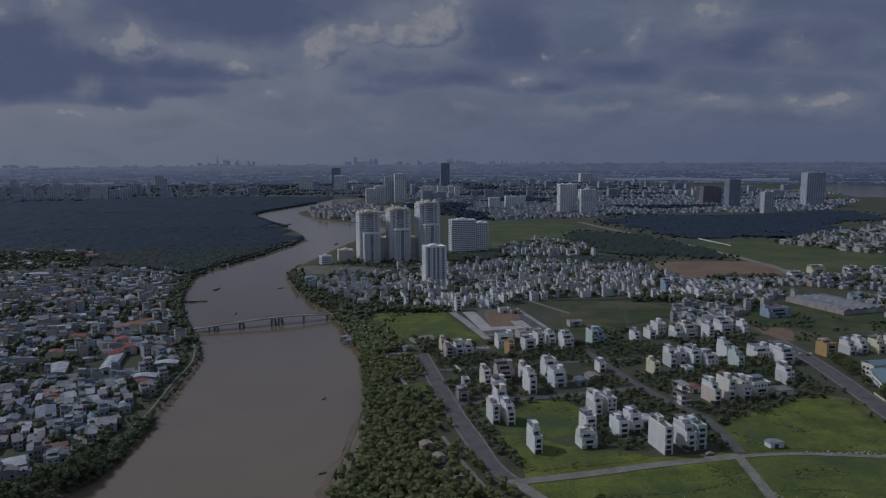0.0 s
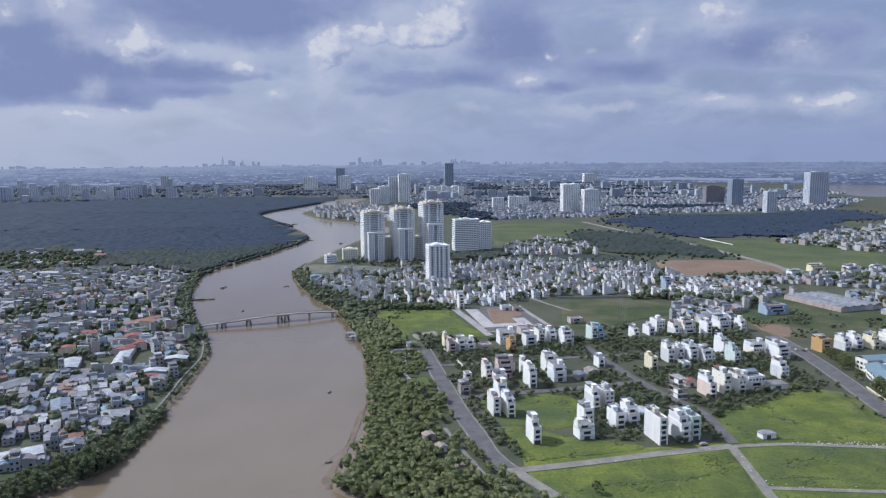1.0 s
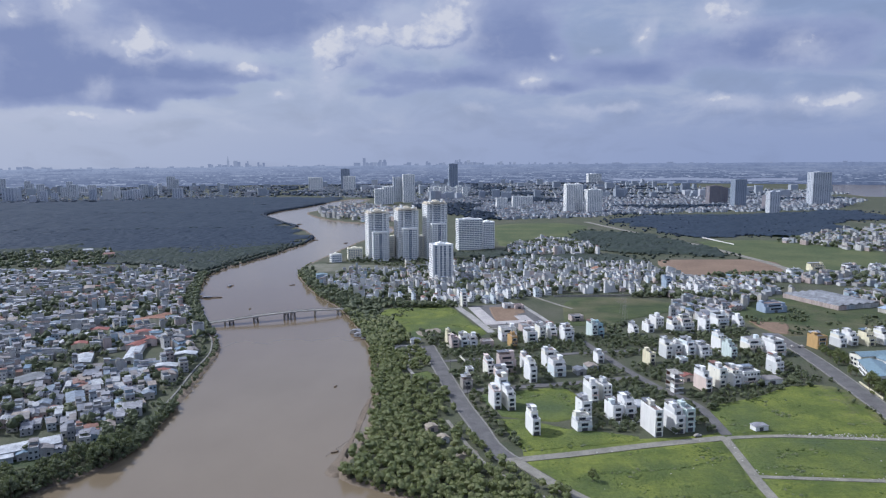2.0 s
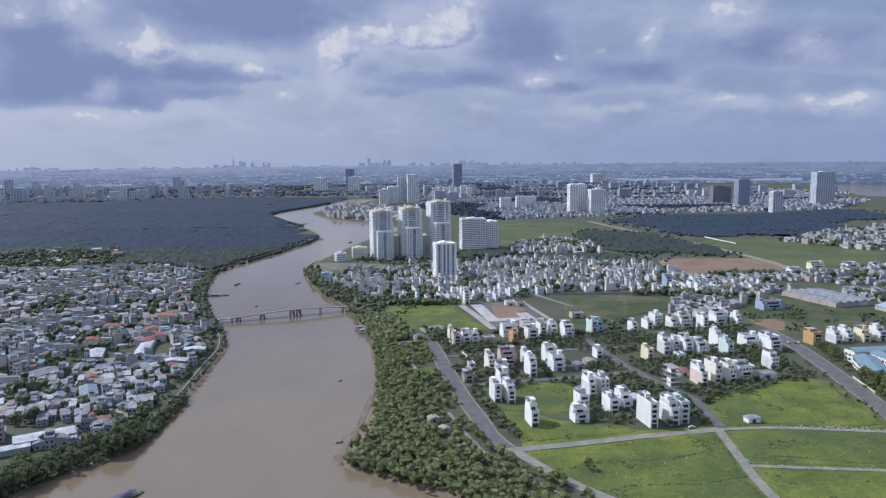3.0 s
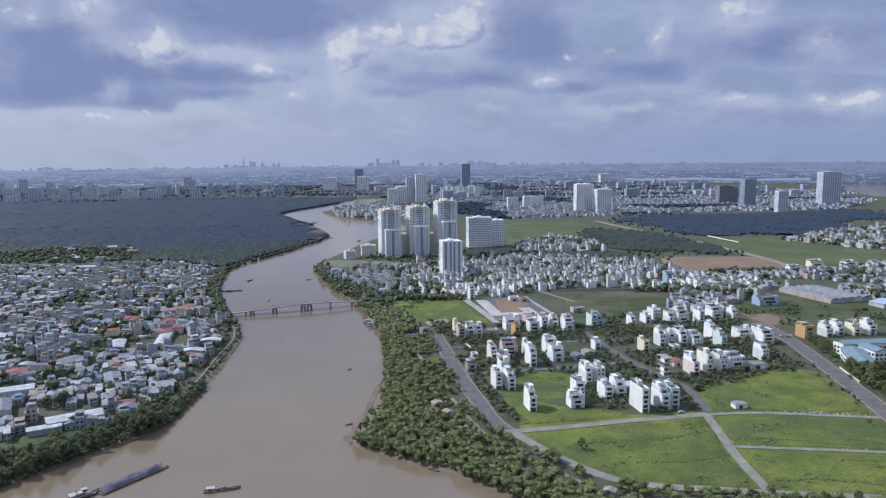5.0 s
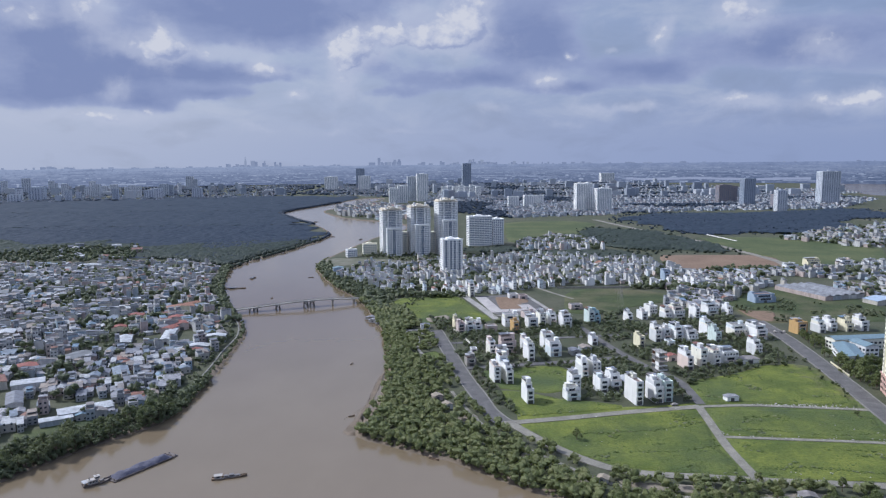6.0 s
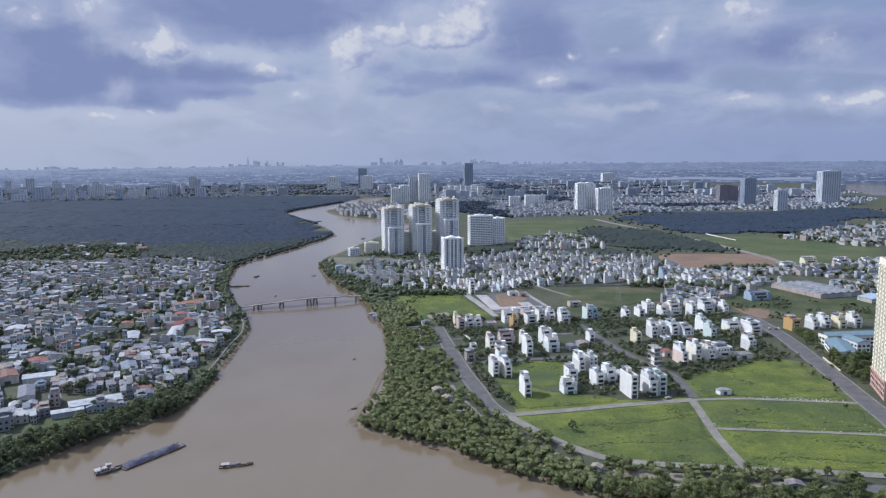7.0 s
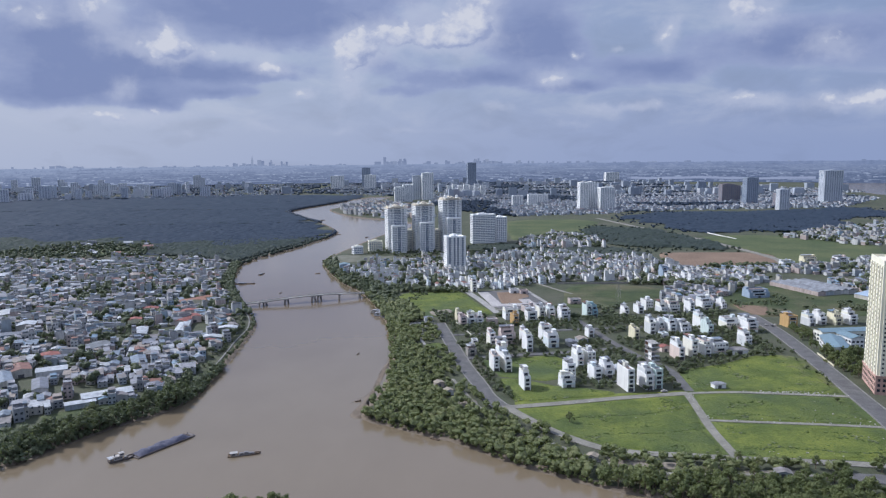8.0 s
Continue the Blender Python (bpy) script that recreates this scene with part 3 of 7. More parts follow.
RIGHT_BANK = [(-90, 2886), (-122, 2679), (-175, 2512), (-229, 2300), (-250, 2182), (-202, 1994), (-129, 1849), (-68, 1789), (-10, 1700), (0, 1600), (-35, 1500), (-62, 1420),
              (-98, 1257), (-124, 1130), (-130, 1040), (-114, 968), (-88, 875), (-56, 797), (-36, 718), (-23, 653), (-18, 589), (-15, 525), (-18, 467), (-25, 433),
              (-30, 404), (-12, 388), (4, 377), (23, 366), (36, 350), (49, 336), (74, 317), (96, 302), (170, 266), (320, 205), (600, 110), (1500, -160)]
NEAR_SHORE = [(1500, -330), (600, -30), (300, 100), (100, 215), (0, 262), (-40, 287), (-56, 300), (-76, 302), (-92, 294), (-140, 262), (-300, 170), (-700, -20), (-1500, -250)]
river = np.vstack([spline(LEFT_BANK, 12), spline(RIGHT_BANK, 12), spline(NEAR_SHORE, 25)])
wob = np.array([(noise.noise((x * 0.06, y * 0.06, 3.1)), noise.noise((x * 0.06, y * 0.06, 9.7))) for x, y in river])
river = river + wob * np.clip((2600 - river[:, 1:2]) / 600, 0, 1) * 3.0
estuary = np.array([(2080, 3450), (2010, 3200), (1880, 2760), (2200, 2420), (4300, 2600), (4900, 4800), (2200, 5200), (1350, 4720), (1500, 4420), (2000, 4520), (2480, 4220), (2420, 4000)], float)


def land(x, y):
    """Distance to the nearest water, positive on land."""
    return np.minimum(edge_distance(river, x, y), edge_distance(estuary, x, y))


def lumps(x, y):
    return 0.10 * np.sin(x * 0.11 + 1.7 * np.sin(y * 0.05)) * np.sin(y * 0.13 + 1.3 * np.sin(x * 0.07))


ang = np.concatenate([np.arange(-44, 48, 0.3), np.arange(48, 316, 3.0)])
rad = np.concatenate([[0, 60, 120, 170], 200 * 1.0125 ** np.arange(258)])
rad = rad[rad < 4960]
rr, aa = np.meshgrid(rad, np.radians(ang), indexing="ij")
gx, gy = rr * np.sin(aa), rr * np.cos(aa) + 50
ld = np.concatenate([land(gx[i], gy[i])[None] for i in range(len(rad))])
up = np.clip(ld / 5.0, 0, 1)
gz = np.where(ld > 0, -1.5 + 1.5 * up * up * (3 - 2 * up), -1.5 + np.maximum(-2.6, ld * 0.25)) + np.where(ld > 8, lumps(gx, gy) - 0.12, 0)
nr, na = gx.shape
idx = np.arange(nr * na).reshape(nr, na)
q = np.stack([idx[:-1], np.roll(idx, -1, 1)[:-1], np.roll(idx, -1, 1)[1:], idx[1:]], -1).reshape(-1, 4)
me = bpy.data.meshes.new("ground")
me.from_pydata(np.stack([gx, gy, gz], -1).reshape(-1, 3).tolist(), [], [tuple(reversed(f)) for f in q.tolist()])
me.materials.append(m_ground)
me.materials.append(m_mud)
low = gz.reshape(-1)[q].mean(1) < -0.35
me.polygons.foreach_set("material_index", low.astype(np.int32))
me.polygons.foreach_set("use_smooth", np.ones(len(q), bool))
setting("ground", me, [], "flat river plain of scrub, grass and bare earth", "ground")

w = Shape()
w.add([(4900 * math.sin(a), 50 + 4900 * math.cos(a), -1.5) for a in np.radians(np.arange(0, 360, 5))], [tuple(reversed(range(72)))])
setting("water", w, m_water, "brown silty river water with faint ripples", "river")

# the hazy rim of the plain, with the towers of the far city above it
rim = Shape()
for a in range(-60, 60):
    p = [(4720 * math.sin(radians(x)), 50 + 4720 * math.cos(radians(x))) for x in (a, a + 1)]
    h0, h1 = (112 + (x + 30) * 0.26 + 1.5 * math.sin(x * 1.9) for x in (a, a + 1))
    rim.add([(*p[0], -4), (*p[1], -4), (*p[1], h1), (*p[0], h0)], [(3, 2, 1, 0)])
setting("backdrop", rim, m_far, "backdrop of the far plain with blue haze painted in", "backdrop")
rng = random.Random(5)
far = Shape()


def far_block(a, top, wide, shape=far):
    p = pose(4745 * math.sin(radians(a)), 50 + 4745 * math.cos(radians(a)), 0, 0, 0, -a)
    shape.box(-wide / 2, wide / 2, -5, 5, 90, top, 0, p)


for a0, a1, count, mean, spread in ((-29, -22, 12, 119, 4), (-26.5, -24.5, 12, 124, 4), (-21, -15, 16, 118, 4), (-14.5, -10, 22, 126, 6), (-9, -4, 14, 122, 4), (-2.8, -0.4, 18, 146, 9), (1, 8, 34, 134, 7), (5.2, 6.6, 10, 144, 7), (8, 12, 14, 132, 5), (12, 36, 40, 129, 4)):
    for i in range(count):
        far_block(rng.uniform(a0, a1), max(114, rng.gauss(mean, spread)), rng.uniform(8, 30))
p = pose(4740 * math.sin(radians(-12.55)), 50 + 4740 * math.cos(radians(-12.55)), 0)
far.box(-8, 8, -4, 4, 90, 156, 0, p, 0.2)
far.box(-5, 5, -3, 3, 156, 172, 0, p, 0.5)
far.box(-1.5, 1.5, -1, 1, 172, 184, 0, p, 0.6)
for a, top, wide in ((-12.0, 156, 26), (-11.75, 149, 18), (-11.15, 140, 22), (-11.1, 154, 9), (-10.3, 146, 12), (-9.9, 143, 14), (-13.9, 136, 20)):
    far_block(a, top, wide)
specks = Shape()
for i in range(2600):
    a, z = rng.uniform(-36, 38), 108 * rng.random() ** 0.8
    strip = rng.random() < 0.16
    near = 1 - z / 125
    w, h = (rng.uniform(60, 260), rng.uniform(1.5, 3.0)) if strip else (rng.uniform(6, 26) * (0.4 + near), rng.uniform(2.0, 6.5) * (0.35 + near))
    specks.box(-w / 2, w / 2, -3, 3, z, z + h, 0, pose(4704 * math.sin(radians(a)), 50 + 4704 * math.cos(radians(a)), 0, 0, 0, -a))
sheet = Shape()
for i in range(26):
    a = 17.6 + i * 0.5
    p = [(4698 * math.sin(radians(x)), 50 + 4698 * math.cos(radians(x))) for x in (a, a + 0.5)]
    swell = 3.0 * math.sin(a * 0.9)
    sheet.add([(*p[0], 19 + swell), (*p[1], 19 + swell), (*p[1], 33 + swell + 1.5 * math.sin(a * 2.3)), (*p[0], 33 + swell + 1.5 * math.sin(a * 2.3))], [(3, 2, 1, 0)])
setting("backdrop_river", sheet, m_farriver, "pale far river strip, glowing, haze in its colour", "backdrop")
setting("backdrop_blocks", specks, m_farblocks, "blocks and tree lines of the far plain, haze painted in", "backdrop")
setting("backdrop_skyline", far, m_farcity, "far city towers on the horizon, haze blue in their glow", "backdrop")


# ---- roads, fields ----
def ribbon(name, pts, width, mat, z, label, category="road", kerb=False):
    c = spline(pts, 8)
    d = np.gradient(c, axis=0)
    d /= np.linalg.norm(d, axis=1)[:, None]
    n = np.stack([-d[:, 1], d[:, 0]], 1)
    s = Shape()

    def strip(o0, o1, z0, z1, mat_i):
        v = []
        for p, m in zip(c, n):
            for o, h in ((o0, z0), (o0, z1), (o1, z1), (o1, z0)):
                v.append((p[0] + m[0] * o, p[1] + m[1] * o, h))
        f = []
        for i in range(len(c) - 1):
            a, b = 4 * i, 4 * i + 4
            f += [(a, a + 1, b + 1, b), (a + 1, a + 2, b + 2, b + 1), (a + 2, a + 3, b + 3, b + 2)]
        e = 4 * (len(c) - 1)
        f += [(0, 3, 2, 1), (e, e + 1, e + 2, e + 3)]
        s.add(v, [tuple(reversed(x)) for x in f], mat_i)

    strip(-width / 2, width / 2, -0.5, z, 0)
    ob = setting(name, s, [mat], label, category)
    if kerb:
        for side in (-1, 1):
            s = Shape()
            strip(side * width / 2 + (0 if side > 0 else -1.0), side * width / 2 + (1.0 if side > 0 else 0), -0.5, z + 0.16, 0)
            setting("pavement", s, [m_kerb], "dusty concrete pavement with raised kerb", "pavement")
    return ob


def field(name, poly, mat, z, label, category="field", step=9.0, rough=0.12, rim=-0.4):
    """A patch of ground with an uneven rim and surface, as a filled fan of rings."""
    p = np.array(poly, float)
    closed = spline(list(poly) + [poly[0]], step)[:-1]
    c = p.mean(0)
    rings = [closed * k + c * (1 - k) for k in (1.0, 0.985, 0.86, 0.7, 0.52, 0.34, 0.16)]
    s = Shape()
    n = len(closed)
    v = []
    for j, r in enumerate(rings):
        for x, y in r:
            wx = (noise.noise((x * 0.09, y * 0.09, 1.0)) * 1.6 + (noise.noise((x * 0.016, y * 0.016, 2.0)) * 22 if y > 880 else 0)) if j < 2 else 0
            h = rim if j == 0 else z + rough * noise.noise((x * 0.12, y * 0.12, 4.0))
            v.append((x + wx, y + wx, h))
    v.append((c[0], c[1], z))
    f = [(j * n + i, j * n + (i + 1) % n, (j + 1) * n + (i + 1) % n, (j + 1) * n + i) for j in range(len(rings) - 1) for i in range(n)]
    k = (len(rings) - 1) * n
    f += [(k + i, k + (i + 1) % n, len(v) - 1) for i in range(n)]
    area = sum(a[0] * b[1] - b[0] * a[1] for a, b in zip(closed, np.roll(closed, -1, axis=0)))
    s.add(v, f if area > 0 else [tuple(reversed(x)) for x in f])
    return setting(name, s, mat, label, category, True)


MEADOWS = [
    ("meadow", [(72, 409), (95, 413), (133, 420), (172, 424), (163, 372), (158, 338), (119, 345), (100, 354), (80, 378)], m_grass, 0.16, "bright green overgrown building plot"),
    ("meadow", [(180, 425), (230, 421), (270, 413), (264, 390), (257, 372), (215, 379), (174, 386)], m_grass, 0.16, "bright green overgrown building plot with rubble along its lane"),
    ("meadow", [(171, 379), (215, 371), (258, 363), (262, 340), (214, 327), (166, 336)], m_grass, 0.16, "bright green overgrown building plot"),
    ("meadow", [(183, 434), (230, 431), (272, 422), (281, 470), (286, 505), (262, 512), (225, 490), (192, 474)], m_grass, 0.18, "green meadow round a small white hut"),
    ("meadow", [(66, 421), (130, 430), (132, 436), (95, 452), (70, 468), (58, 470)], m_grass, 0.14, "green plot beside a single white house"),
    ("meadow", [(62, 474), (92, 462), (116, 480), (112, 520), (76, 518), (54, 512)], m_grass, 0.15, "green plot between white row houses"),
    ("meadow", [(-14, 658), (-13, 709), (-11, 779), (21, 797), (48, 805), (60, 780), (72, 717), (80, 673), (58, 659), (32, 664)], m_grass, 0.2, "lush green meadow behind the riverside trees"),
    ("pasture", [(156, 702), (190, 815), (266, 812), (300, 765), (262, 738), (221, 715), (180, 690)], m_grassdark, 0.2, "dark green rough pasture behind houses"),
    ("pasture", [(325, 640), (330, 765), (395, 800), (470, 780), (470, 650), (400, 640)], m_grassdark, 0.2, "dark green rough pasture beside a main road"),
    ("pasture", [(190, 1290), (196, 1420), (230, 1690), (420, 1730), (420, 1480), (330, 1320)], m_olive, 0.25, "wide olive green pasture behind tower blocks"),
    ("ploughed_field", [(400, 1105), (531, 1080), (528, 960), (440, 950), (362, 966)], m_brown, 0.25, "bare brown ploughed field"),
    ("pasture", [(548, 1330), (552, 1141), (548, 965), (640, 985), (740, 1060), (800, 1244), (690, 1340)], m_olive, 0.25, "wide light green pasture beside a far road"),
    ("yard", [(97, 784), (125, 782), (130, 755), (120, 748), (117, 722), (96, 722)], m_brown, 0.18, "bare brown earth yard inside a court"),
    ("yard", [(328, 696), (358, 686), (337, 645), (328, 652)], m_brown, 0.26, "bare brown earth at the edge of a pasture"),
    ("meadow", [(-545, 1265), (-488, 1244), (-480, 1170), (-530, 1160)], m_olive, 0.25, "pale green clearing at the edge of the forest"),
    ("yard", [(-262, 900), (-250, 860), (-290, 850), (-310, 890)], m_yard, 0.1, "bare earth between small houses"),
]
field("meadow", [(62, 412), (80, 376), (100, 352), (119, 344), (162, 335), (214, 326), (262, 316), (272, 345), (279, 381), (287, 419), (296, 470), (290, 510), (262, 512), (225, 492), (190, 478), (180, 440), (120, 432), (64, 424)], m_grass, 0.04, "rough green grass between building plots and lanes")
for nm, poly, mat, z, label in MEADOWS:
    field(nm, poly, mat, z, label)

ribbon("road", [(58, 409), (54.7, 414.5), (49, 432.5), (46, 458), (39.8, 500), (34, 557), (26.2, 638)], 9.5, m_asphalt, 0.24, "wide worn grey asphalt street", kerb=True)
ribbon("road", [(55, 411), (95, 417), (133, 424), (178, 430)], 6, m_dirtroad, 0.30, "narrow dusty grey lane between green plots")
ribbon("road", [(177, 431), (172, 400), (167, 370), (164, 334)], 5, m_dirtroad, 0.33, "narrow dusty grey lane between green plots")
ribbon("road", [(179, 430), (208, 430), (242, 424), (276, 417)], 3.6, m_dirtroad, 0.27, "narrow dusty lane with rubble along it")
ribbon("road", [(171, 383), (200, 378), (230, 373), (266, 366)], 3.2, m_dirtroad, 0.26, "narrow dusty lane with rubble along it")
ribbon("road", [(58, 413), (69, 390), (80, 371), (98, 349), (119, 340), (141, 336), (162, 331), (214, 322), (300, 303)], 6.0, m_dirtroad, 0.36, "dusty grey lane along the riverside trees")
ribbon("footpath", [(29, 470), (38, 428), (46, 402), (63, 374), (84, 344)], 2.2, m_dirtroad, 0.20, "pale footpath under riverside trees", "footpath")
ribbon("footpath", [(86, 338), (112, 321), (134, 315), (181, 312), (225, 303)], 2.6, m_dirtroad, 0.17, "pale path behind the riverside trees", "footpath")
field("yard", [(204, 313), (226, 308), (223, 300), (203, 305)], m_asphalt, 0.22, "dark grey parking yard beside a lane", "yard", 5.0, 0.03)
for poly in ([(103, 333), (128, 326), (150, 322), (146, 316), (118, 322)], [(152, 321), (196, 312), (194, 305), (150, 310)], [(228, 308), (262, 299), (256, 290), (230, 297)]):
    field("lawn", poly, m_grassdark, 0.12, "patchy green grass between lane and riverside trees", "lawn", 5.0, 0.05)
for poly in ([(98, 336), (122, 329), (140, 326), (134, 320), (104, 328)], [(160, 318), (190, 314), (186, 308), (164, 311)], [(36, 432), (42, 420), (34, 414), (26, 424)], [(62, 372), (72, 362), (66, 354), (56, 364)], [(84, 344), (94, 336), (86, 330), (78, 338)]):
    field("yard", poly, m_yard, 0.15, "pale trodden earth between riverside trees", "yard", 4.0, 0.04)
ribbon("road", [(255, 300), (264, 345), (273.5, 381), (282, 419), (290.5, 456), (299.5, 498), (309.5, 545), (317.5, 590), (324, 650)], 11.5, m_asphalt, 0.30, "wide grey asphalt main road", kerb=True)
ribbon("road", [(156, 640), (160, 600), (165, 561), (173, 518), (184, 480), (180, 434)], 6, m_asphalt, 0.20, "grey side street between row houses")
ribbon("road", [(42, 520), (80, 526), (120, 531), (168, 540)], 7, m_asphalt, 0.21, "grey side street between row houses")
ribbon("road", [(34, 592), (80, 596), (120, 601), (163, 606), (312, 618)], 5.5, m_asphalt, 0.18, "grey shaded side street between row houses")
ribbon("road", [(59, 834), (67, 779), (74.5, 740), (85, 677)], 7, m_concrete, 0.22, "pale concrete lane beside a meadow")
ribbon("road", [(84, 691), (120, 690), (152, 688)], 5, m_dirtroad, 0.24, "dusty lane behind a row of houses")
ribbon("road", [(131, 800), (134, 781), (140.5, 735), (147, 683), (152, 660)], 4.5, m_concrete, 0.20, "narrow pale lane beside a bare yard")
ribbon("road", [(150, 850), (166, 802), (180, 768)], 3.5, m_dirtroad, 0.24, "narrow pale footway across a pasture")
ribbon("road", [(470, 1760), (500, 1500), (532, 1300), (542, 1141), (538, 1000), (500, 930)], 12, m_dirtroad, 0.30, "pale far road across open fields")
field("yard", [(79, 793), (104, 796), (130, 802), (138, 745), (142, 694), (116, 692), (89, 693), (84, 742)], m_asphalt, 0.12, "worn dark asphalt round a pale court", "yard", 6.0, 0.03)
court = Shape()
turn = pose(84, 706, 0, 0, 0, 6)
court.box(0, 12, 12, 80, -0.4, 0.30, 0, turn).box(0, 47, 0, 11.99, -0.4, 0.30, 0, turn).box(35, 47, 12, 32, -0.4, 0.30, 0, turn)
setting("court", court, m_palepaving, "pale U-shaped concrete court round a bare yard", "court")
field("mudflat", [(-20, 470), (-26, 434), (-29, 412), (-24, 402), (-33, 402), (-36, 407), (-34, 417), (-30, 432), (-25, 458), (-21, 500), (-16, 520)], m_mud, -1.38, "bare wet mudflat at the river's bend", "mudflat", 5.0, 0.05, -1.9)
field("river_terrace", [(-121, 1092), (-108, 1122), (-80, 1120), (-52, 1098), (-20, 1082), (2, 1070), (-22, 1050), (-60, 1036), (-104, 1056)], m_dryscrub, 0.3, "open pale grassy terrace below apartment towers", "terrace")
# small riverside park
field("lawn", [(11.7, 561), (22.5, 568), (25.5, 549), (12.5, 539)], m_grass, 0.16, "clipped bright green park lawn", "lawn", 5.0, 0.05)
ring = Shape()
n = 32
rv = [(7 + q * math.cos(math.tau * i / n), 632 + q * math.sin(math.tau * i / n), z) for q, z in ((6.0, -0.3), (6.0, 0.22), (9.0, 0.22), (9.0, -0.3)) for i in range(n)]
ring.add(rv, [(k * n + (i + 1) % n, k * n + i, (k + 1) * n + i, (k + 1) * n + (i + 1) % n) for k in range(3) for i in range(n)])
setting("park_path", ring, m_concrete, "pale round paved path in a small park", "path")
ribbon("park_path", [(9, 622), (10, 600), (9, 575), (12, 562)], 2.4, m_concrete, 0.19, "pale paved park path", "path")
ribbon("park_path", [(-12, 640), (0, 642), (16, 641)], 1.6, m_concrete, 0.26, "pale paved edge of a small park", "path")
field("yard", [(18, 686), (38, 698), (40, 679), (24, 668)], m_yard, 0.26, "bare pale earth clearing in a meadow")


# ---- houses ----
GRID = 7.6      # degrees by which the new streets are turned
wf = []
for yy in (-0.10, 0.0):
    wf += [(-0.74, yy, -0.04), (0.74, yy, -0.04), (0.74, yy, 1.52), (-0.74, yy, 1.52), (-0.6, yy, 0.1), (0.6, yy, 0.1), (0.6, yy, 1.38), (-0.6, yy, 1.38)]
win_frame = Shape().add(wf, [(0, 1, 5, 4), (1, 2, 6, 5), (2, 3, 7, 6), (3, 0, 4, 7), (0, 8, 9, 1), (1, 9, 10, 2), (2, 10, 11, 3), (3, 11, 8, 0), (4, 5, 13, 12), (5, 6, 14, 13), (6, 7, 15, 14), (7, 4, 12, 15)]).mesh("window", [m_white])
win_pane = Shape().box(-0.6, 0.6, -0.05, -0.01, 0.1, 1.38).mesh("pane", [m_glass])
tank_mesh = Shape().tube((-0.9, 0, 0.75), (0.9, 0, 0.75), 0.55, 0.55, 12).box(-0.7, -0.6, -0.5, 0.5, 0, 0.4, 0).box(0.6, 0.7, -0.5, 0.5, 0, 0.4, 0).mesh("water_tank", [m_tank])


def window(parent, x, y, z, rz=0.0, s=1.0, sx=None):
    m = pose(x, y, z, 0, 0, rz) @ Matrix.Diagonal((sx or s, 1, s, 1))
    wn = part("window", win_frame, None, parent, at=m)
    part("pane", win_pane, None, wn)


